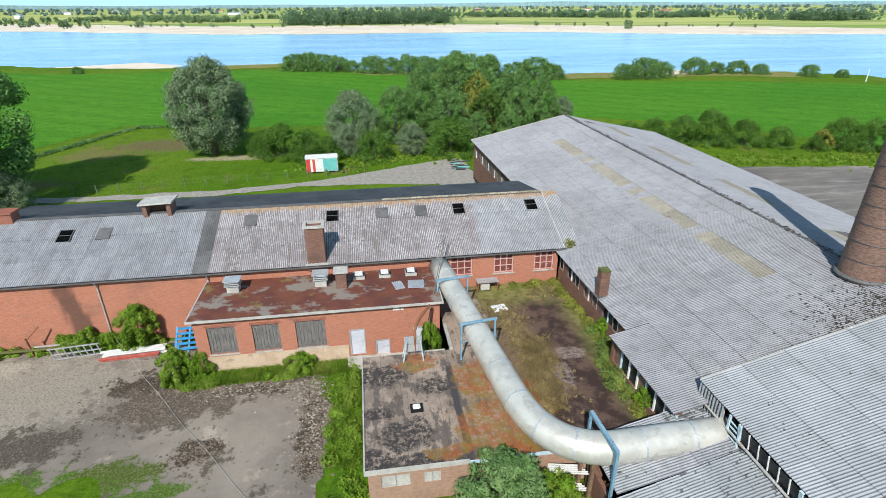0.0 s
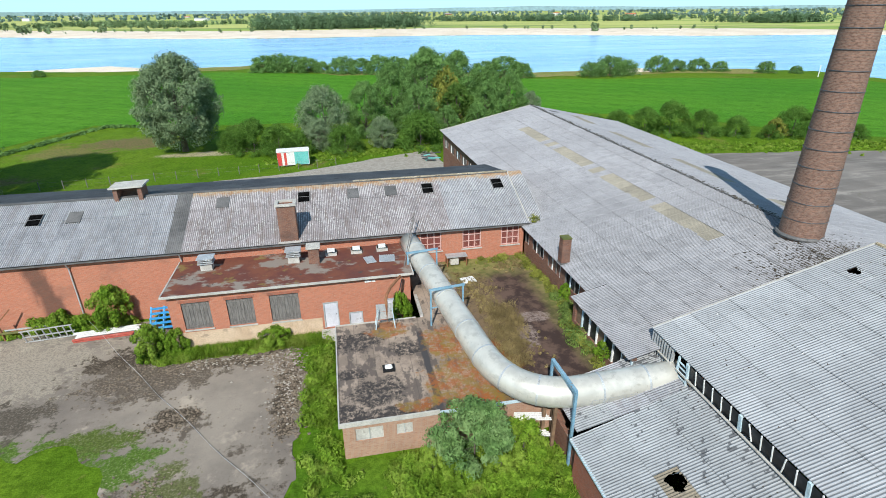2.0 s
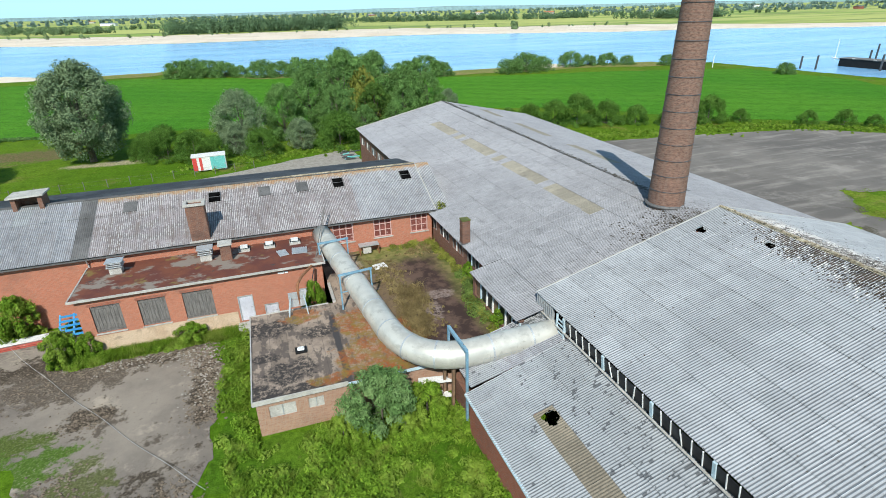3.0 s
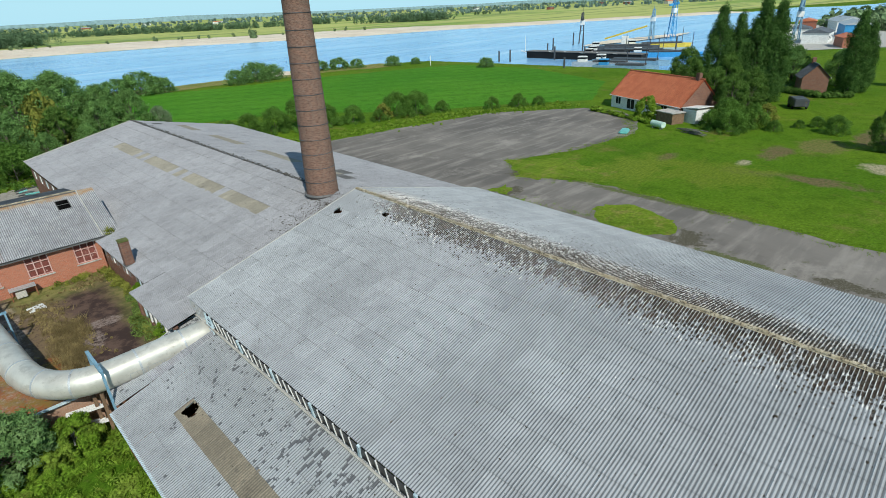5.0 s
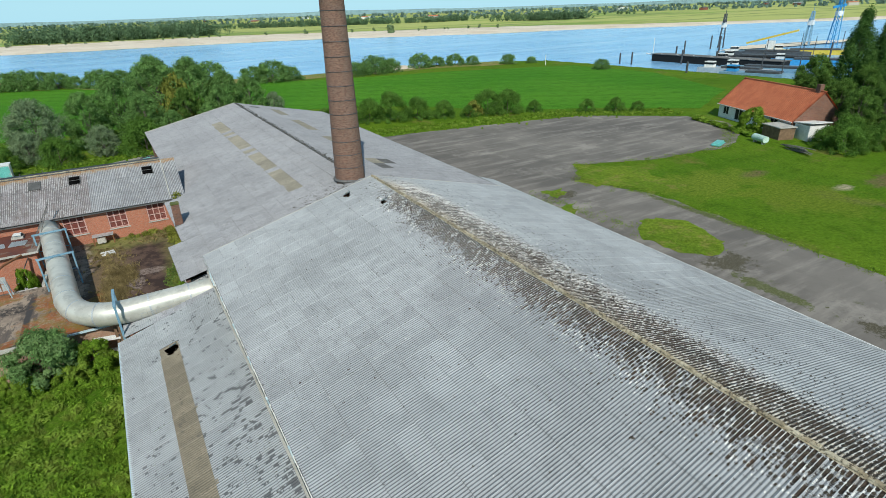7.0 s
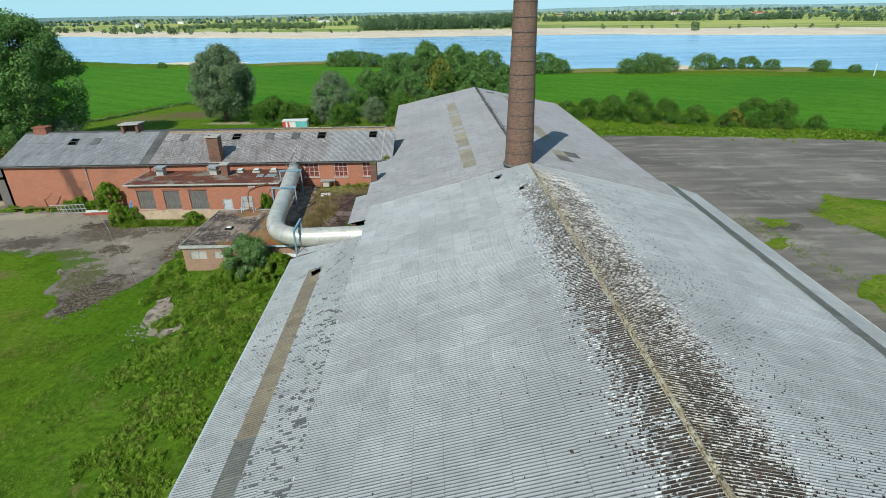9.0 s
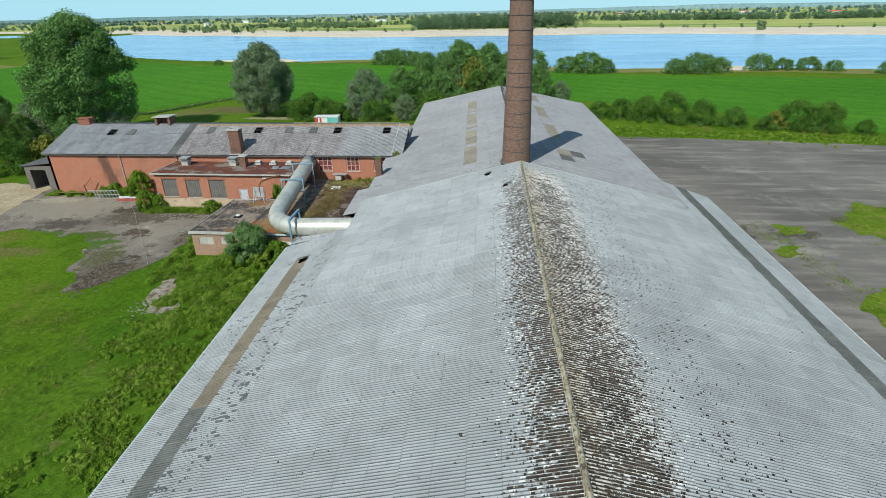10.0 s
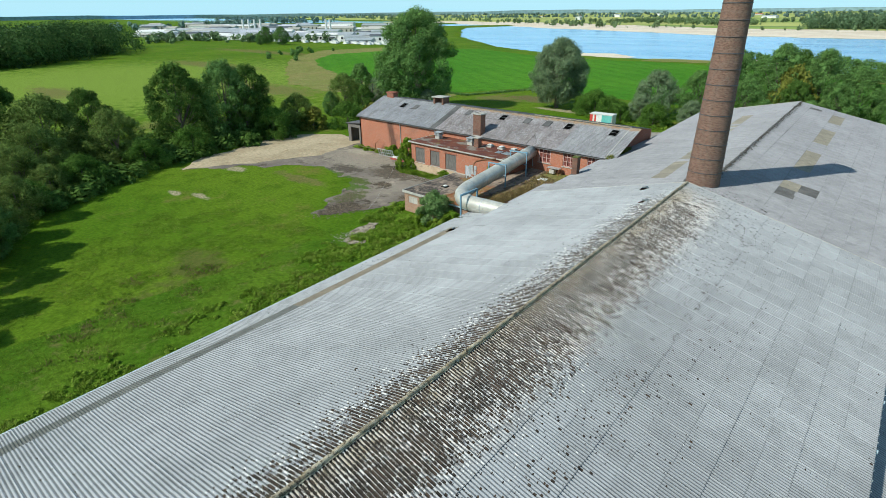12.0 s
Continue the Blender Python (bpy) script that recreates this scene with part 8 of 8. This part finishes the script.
# ---- the harbour ----
pier = thing("pontoon", "long dark mooring pontoon with a black hull side", "pontoon", (195.3, 105.5, -1), -89)
part("hull", boxed(-25, 25, -2.6, 2.6, 0, 2.5, bevel=0.1), "black_and_shade", pier)
part("deck", boxed(-25.2, 25.2, -2.8, 2.8, 2.5, 2.7), "timber_grey", pier)
for k in range(7):
    part("bollard", rod(bmesh.new(), (-22 + k * 7, -2.3, 1.9), (-28 + k * 7, -2.3, 2.6), 0.25, 0.25, 8), "white_paint", pier)


def barge(x, y, turn, long, hull, house_mat, label):
    b = thing("barge", label, "ship", (x, y, -1), turn)
    bm = prism(bmesh.new(), [(-long / 2, -2.6), (long / 2 - 3, -2.6), (long / 2, -0.6), (long / 2, 0.6), (long / 2 - 3, 2.6), (-long / 2, 2.6)], 0, 1.6)
    part("hull", bm, hull, b)
    part("hatch", boxed(-long / 2 + 7, long / 2 - 4, -1.9, 1.9, 1.6, 2.2, bevel=0.1), "dark_steel", b)
    part("wheelhouse", boxed(-long / 2 + 1.5, -long / 2 + 4.3, -1.2, 1.2, 1.6, 3.4, bevel=0.1), house_mat, b)
    part("window_band", boxed(-long / 2 + 1.45, -long / 2 + 4.35, -1.25, 1.25, 2.5, 3.1), "black_glass", b)
    part("mast", rod(bmesh.new(), (long / 2 - 4, 0, 1.6), (long / 2 - 4, 0, 8.5), 0.16, 0.1, 6), "dark_steel", b)
    return b


barge(170.3, 73.6, -77, 20, "blue_steel", "bright_blue", "grey-blue working barge at the bank")
barge(176.1, 84.2, -77, 22, "zinc", "white_paint", "pale grey flat barge at the bank")
barge(184.7, 80.0, -78, 26, "blue_steel", "white_paint", "blue-hulled working barge at its mooring")
barge(202.8, 99.1, -84, 22, "dark_steel", "white_paint", "small dark tug with a white wheelhouse")
barge(218.7, 99.1, -70, 34, "black_and_shade", "white_paint", "long black barge moored in the harbour")
barge(237.9, 111.9, -66, 30, "dark_steel", "white_paint", "pale grey barge moored in the harbour")
barge(252.8, 103.4, -60, 28, "yellow_paint", "white_paint", "yellow work vessel with a white wheelhouse")
barge(215.5, 82.1, -66, 26, "bright_blue", "white_paint", "blue and white tug by the quay")


def crane(x, y, tall, turn, material, z=-1):
    c = thing("crane", "blue lattice harbour crane", "crane", (x, y, z), turn)
    bm = bmesh.new()
    w = tall * 0.05
    for sx in (-1, 1):
        for sy in (-1, 1):
            beam(bm, (sx * w * 1.5, sy * w * 1.5, 0), (sx * w * 0.6, sy * w * 0.6, tall), 0.32, 0.32)
    for k in range(7):
        z0, z1 = tall * k / 7, tall * (k + 1) / 7
        f0, f1 = 1.5 - 0.9 * k / 7, 1.5 - 0.9 * (k + 1) / 7
        beam(bm, (-w * f0, -w * f0, z0), (w * f1, -w * f1, z1), 0.18, 0.18), beam(bm, (w * f0, w * f0, z0), (-w * f1, w * f1, z1), 0.18, 0.18)
    part("tower", knit(bm), material, c)
    part("jib", beam(bmesh.new(), (-tall * 0.16, 0, tall * 0.78), (tall * 0.1, 0, tall * 0.82), 0.8, 1.1), material, c)
    part("cab", boxed(-1.3, 1.3, -1.1, 1.1, tall * 0.6, tall * 0.6 + 2.2, bevel=0.1), "white_paint", c)
    part("top_mast", rod(bmesh.new(), (0, 0, tall), (0, 0, tall * 1.15), 0.15, 0.08, 6), material, c)


crane(302.9, 120.4, 21, -30, "bright_blue"), crane(293.3, 126.8, 15, 10, "blue_steel"), crane(263.5, 150.3, 15, 30, "dark_steel"), crane(289.0, 58.7, 17, 30, "blue_steel")
boom = thing("crane_ship", "white and yellow deck crane over the barges", "crane", (246.4, 116.2, -1), -65)
part("boom", beam(bmesh.new(), (-9, 0, 4), (9, 0, 9), 0.7, 0.7), "yellow_paint", boom)
part("base", boxed(-1.5, 1.5, -1.5, 1.5, 0, 5, bevel=0.1), "white_paint", boom)
for k, (x, y, h, m) in enumerate(((177.2, 126.8, 4.4, "dark_steel"), (175.6, 131.1, 4.0, "dark_steel"), (211.3, 146.0, 7.0, "white_paint"), (161.2, 90.6, 4.2, "dark_steel"), (169.8, 82.1, 4.4, "dark_steel"), (196.4, 105.5, 4.5, "dark_steel"), (188.9, 114.1, 5, "dark_steel"), (201.7, 126.8, 5, "dark_steel"), (217.7, 135.4, 6, "dark_steel"), (228.3, 126.8, 7.5, "dark_steel"), (147.4, 140.7, 5, "white_paint"), (252.8, 148.1, 6, "dark_steel"), (233.6, 86.4, 6, "dark_steel"))):
    p_ = thing("mooring_pile", "white navigation post at the water" if m == "white_paint" else "dark steel mooring pile in the water", "pile", (x, y, -3.0 if k != 10 else 0), group="mooring piles")
    part("post", rod(bmesh.new(), (0, 0, 0), (0, 0, h + (2 if k != 10 else -1.5)), (0.14 if m == "white_paint" else 0.32), (0.12 if m == "white_paint" else 0.3), 8), m, p_)
quay = [(239.0, 43.8), (265.6, 62.9), (318.8, 90.6), (404.0, 99.1), (553.1, 43.8), (553.1, -20.1), (276.2, 1.2)]
sheet_of_ground("quay", "grey harbour quay with sand heaps", quay, 0.06, "concrete", 6, 1.0, 61, "quay")
spit = [(242.2, 137.5), (278.4, 129.0), (318.8, 124.7), (350.8, 129.0), (318.8, 137.5), (278.4, 146.0)]
sheet_of_ground("sandbank", "low sandy spit across the river mouth", spit, -0.6, "sand", 4, 1.5, 62, "sandbank")


def far_block(x, y, turn, a, b, c, wall, roof, label, name="warehouse"):
    t = thing(name, label, "building", (x, y, 0), turn)
    part("wall", boxed(-a / 2, a / 2, -b / 2, b / 2, 0, c), wall, t)
    bm = bmesh.new()
    q = [(-a / 2 - 0.4, -b / 2 - 0.4), (a / 2 + 0.4, -b / 2 - 0.4), (a / 2 + 0.4, b / 2 + 0.4), (-a / 2 - 0.4, b / 2 + 0.4)]
    v = [bm.verts.new((*p, c)) for p in q] + [bm.verts.new((-a / 2 - 0.4, 0, c + b * 0.16)), bm.verts.new((a / 2 + 0.4, 0, c + b * 0.16))]
    for f in ((0, 1, 5, 4), (2, 3, 4, 5), (3, 0, 4), (1, 2, 5), (3, 2, 1, 0)):
        bm.faces.new([v[i] for i in f])
    part("roof", bm, roof, t)
    bm = bmesh.new()
    for k in range(max(2, int(a / 5))):
        xx = -a / 2 + (k + 0.5) * a / max(2, int(a / 5))
        box(bm, xx - 0.8, xx + 0.8, -b / 2 - 0.06, -b / 2, c * 0.35, c * 0.7)
    part("window_band", bm, "black_glass", t, kind="stuff")


r2 = random.Random(5)
for x, y, a, b, c, w_, ro in ((278.4, 48.0, 18, 9, 4, "white_paint", "bitumen_grey"), (302.9, 60.8, 14, 8, 4, "white_paint", "bitumen_grey"), (318.8, 43.8, 26, 10, 5, "bright_blue", "zinc"), (350.8, 54.4, 22, 12, 5, "white_paint", "zinc"), (372.1, 75.7, 18, 8, 4, "brick_red", "orange_tile"), (259.2, 33.1, 12, 7, 3.5, "brick_orange", "orange_tile")):
    far_block(x, y, r2.uniform(-30, 30), a, b, c, w_, ro, "harbour shed with a low pitched roof")
# the factory town to the west
CARS = []
for k in range(120):
    u, d = r2.uniform(0, 1), 420 * r2.random() ** 1.6
    x, y = -560 + 310 * u, 203 + 36 * u + 12 * math.sin(3 * u)
    way = Vector((x - 36, y + 24, 0)).normalized()
    x, y = x + way.x * d, y + way.y * d
    a = r2.uniform(10, 34) * (1 + d / 500)
    far_block(x, y, r2.uniform(20, 50), a, r2.uniform(7, 13), r2.uniform(2.2, 5.0) * (1 + d / 700), r2.choice(["white_paint", "white_paint", "grey_paint", "concrete"]), r2.choice(["zinc", "white_paint", "concrete", "grey_paint", "zinc", "bitumen_grey"]), "pale factory building in the far works", "factory_building")
bm = bmesh.new()
for k in range(420):
    u, d = r2.uniform(0.02, 1), r2.uniform(-14, 60)
    x, y = -560 + 310 * u, 203 + 36 * u
    way = Vector((x - 36, y + 24, 0)).normalized()
    x, y = x + way.x * d, y + way.y * d
    box(bm, x - 2, x + 2, y - 0.9, y + 0.9, 0.3, 0.9)
    box(bm, x - 1.1, x + 1.2, y - 0.8, y + 0.8, 0.9, 1.5)
tagged(part("parked_cars", bm, "white_paint"), "rows of pale parked cars before the far works", "car", kind="stuff")
for x, y in ((-545, 296), (-538, 299), (-531, 302), (-524, 305), (-430, 322), (-426, 324)):
    s_ = thing("factory_stack", "slender white factory stack", "chimney", (x, y, 0))
    part("shaft", rod(bmesh.new(), (0, 0, 0), (0, 0, 15), 1.2, 0.9, 10), "white_paint", s_)
for x, y, h in ((-338, 200, 12), (-318, 200, 12), (-330, 190, 7)):
    plant("green", x, y, h, 1.3, "trees before the far works")
for k in range(26):
    x = r2.uniform(-1500, 2200)
    y = r2.uniform(1100, 2600) if x < 900 else r2.uniform(500, 1500)
    far_block(x, y, r2.uniform(0, 180), r2.uniform(10, 36), r2.uniform(8, 14), r2.uniform(3, 7), r2.choice(["white_paint", "brick_red", "concrete", "white_paint"]), r2.choice(["orange_tile", "bitumen_grey", "zinc"]), "distant house among the trees", "distant_house")


# ---- far woods ----
def wood(name, label, line, count, tall, spread, seed, size=1.6, leaves=9, material="leaf_far"):
    """A belt of far trees along a line: many crowns of uneven height."""
    r = np.random.default_rng(seed)
    pts = np.array(line, float)
    seg = np.linalg.norm(np.diff(pts, axis=0), axis=1)
    pick = r.choice(len(seg), count, p=seg / seg.sum())
    u = r.uniform(0, 1, count)[:, None]
    p = pts[pick] * (1 - u) + pts[pick + 1] * u + r.normal(0, spread, (count, 2))
    h = tall * r.uniform(0.55, 1.1, count)
    cen = np.concatenate([np.column_stack([p, h * 0.62]), np.column_stack([p + r.normal(0, tall * 0.15, (count, 2)), h * 0.3])])
    rad = np.concatenate([h * 0.38, h * 0.34])
    return tagged(part(name, leaf_cloud(name, cen, rad, count * leaves * 2, size, material, seed, 1.0), material), label, "wood", kind="stuff")


wood("far_wood", "dense dark wood on the far river bank", [(-78, 690), (15, 685), (112, 700)], 330, 17, 9, 71, 0.9, 60, "leaf_far_dark")
wood("far_wood", "row of bushes along the far beach", [(-250, 690), (-150, 640), (-60, 628), (95, 628), (210, 580), (300, 532), (380, 480)], 44, 4.5, 8, 72, 0.6, 40)
wood("far_wood", "scattered trees beyond the far bank", [(-420, 1060), (-250, 860), (-160, 820)], 160, 9, 24, 73, 0.9, 50)
wood("far_wood", "belt of trees across the flood meadow", [(210, 1000), (450, 850), (560, 850)], 260, 11, 12, 74, 1.1, 40, "leaf_far_dark")
wood("far_wood", "dark grove on the flood meadow", [(530, 700), (560, 640), (640, 640)], 90, 13, 9, 75, 1.0, 60, "leaf_far_dark")
wood("far_wood", "hedges across the flood meadow", [(-500, 900), (-200, 980), (150, 1150), (600, 1000), (900, 760)], 260, 8, 12, 87, 1.2, 34)
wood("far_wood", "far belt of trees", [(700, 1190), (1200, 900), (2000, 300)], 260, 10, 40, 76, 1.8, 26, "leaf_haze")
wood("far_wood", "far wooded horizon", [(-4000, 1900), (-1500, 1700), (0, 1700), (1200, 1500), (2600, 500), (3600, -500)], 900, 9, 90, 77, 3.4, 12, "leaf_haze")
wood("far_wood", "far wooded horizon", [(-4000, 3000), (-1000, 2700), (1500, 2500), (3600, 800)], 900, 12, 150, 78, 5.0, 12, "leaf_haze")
wood("far_wood", "trees along the western bank", [(-260, 660), (-420, 780), (-800, 1040), (-1500, 1300)], 140, 8, 22, 79, 1.8, 14)
wood("far_wood", "wood beside the western meadow", [(-262, -60), (-268, 10), (-300, 50), (-372, 98)], 420, 17, 11, 80, 0.6, 160, "leaf_wood")
wood("far_wood", "hedge of trees before the western works", [(-420, 150), (-440, 165), (-480, 180), (-380, 215), (-300, 250)], 70, 7, 8, 81, 1.4, 22)
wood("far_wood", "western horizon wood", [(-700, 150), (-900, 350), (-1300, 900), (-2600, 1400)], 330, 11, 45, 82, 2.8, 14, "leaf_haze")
wood("far_wood", "trees far to the east", [(330, 30), (420, 60), (560, 20), (800, -60)], 130, 9, 12, 83, 2.0, 16)
wood("far_wood", "single tree on the far bank", [(243, 492), (245, 493)], 3, 10, 1.5, 84, 0.9, 120)
wood("far_wood", "scattered meadow bushes", [(-250, 165), (-240, 165), (-200, 130)], 12, 3, 9, 85, 0.35, 160, "leaf_green")
wood("far_wood", "southern trees closing the meadow", [(-120, -120), (60, -190), (250, -120), (330, -10)], 120, 14, 12, 86, 1.5, 40, "leaf_dark")
# horizon backdrop; its blue is air haze carried by the hills colour
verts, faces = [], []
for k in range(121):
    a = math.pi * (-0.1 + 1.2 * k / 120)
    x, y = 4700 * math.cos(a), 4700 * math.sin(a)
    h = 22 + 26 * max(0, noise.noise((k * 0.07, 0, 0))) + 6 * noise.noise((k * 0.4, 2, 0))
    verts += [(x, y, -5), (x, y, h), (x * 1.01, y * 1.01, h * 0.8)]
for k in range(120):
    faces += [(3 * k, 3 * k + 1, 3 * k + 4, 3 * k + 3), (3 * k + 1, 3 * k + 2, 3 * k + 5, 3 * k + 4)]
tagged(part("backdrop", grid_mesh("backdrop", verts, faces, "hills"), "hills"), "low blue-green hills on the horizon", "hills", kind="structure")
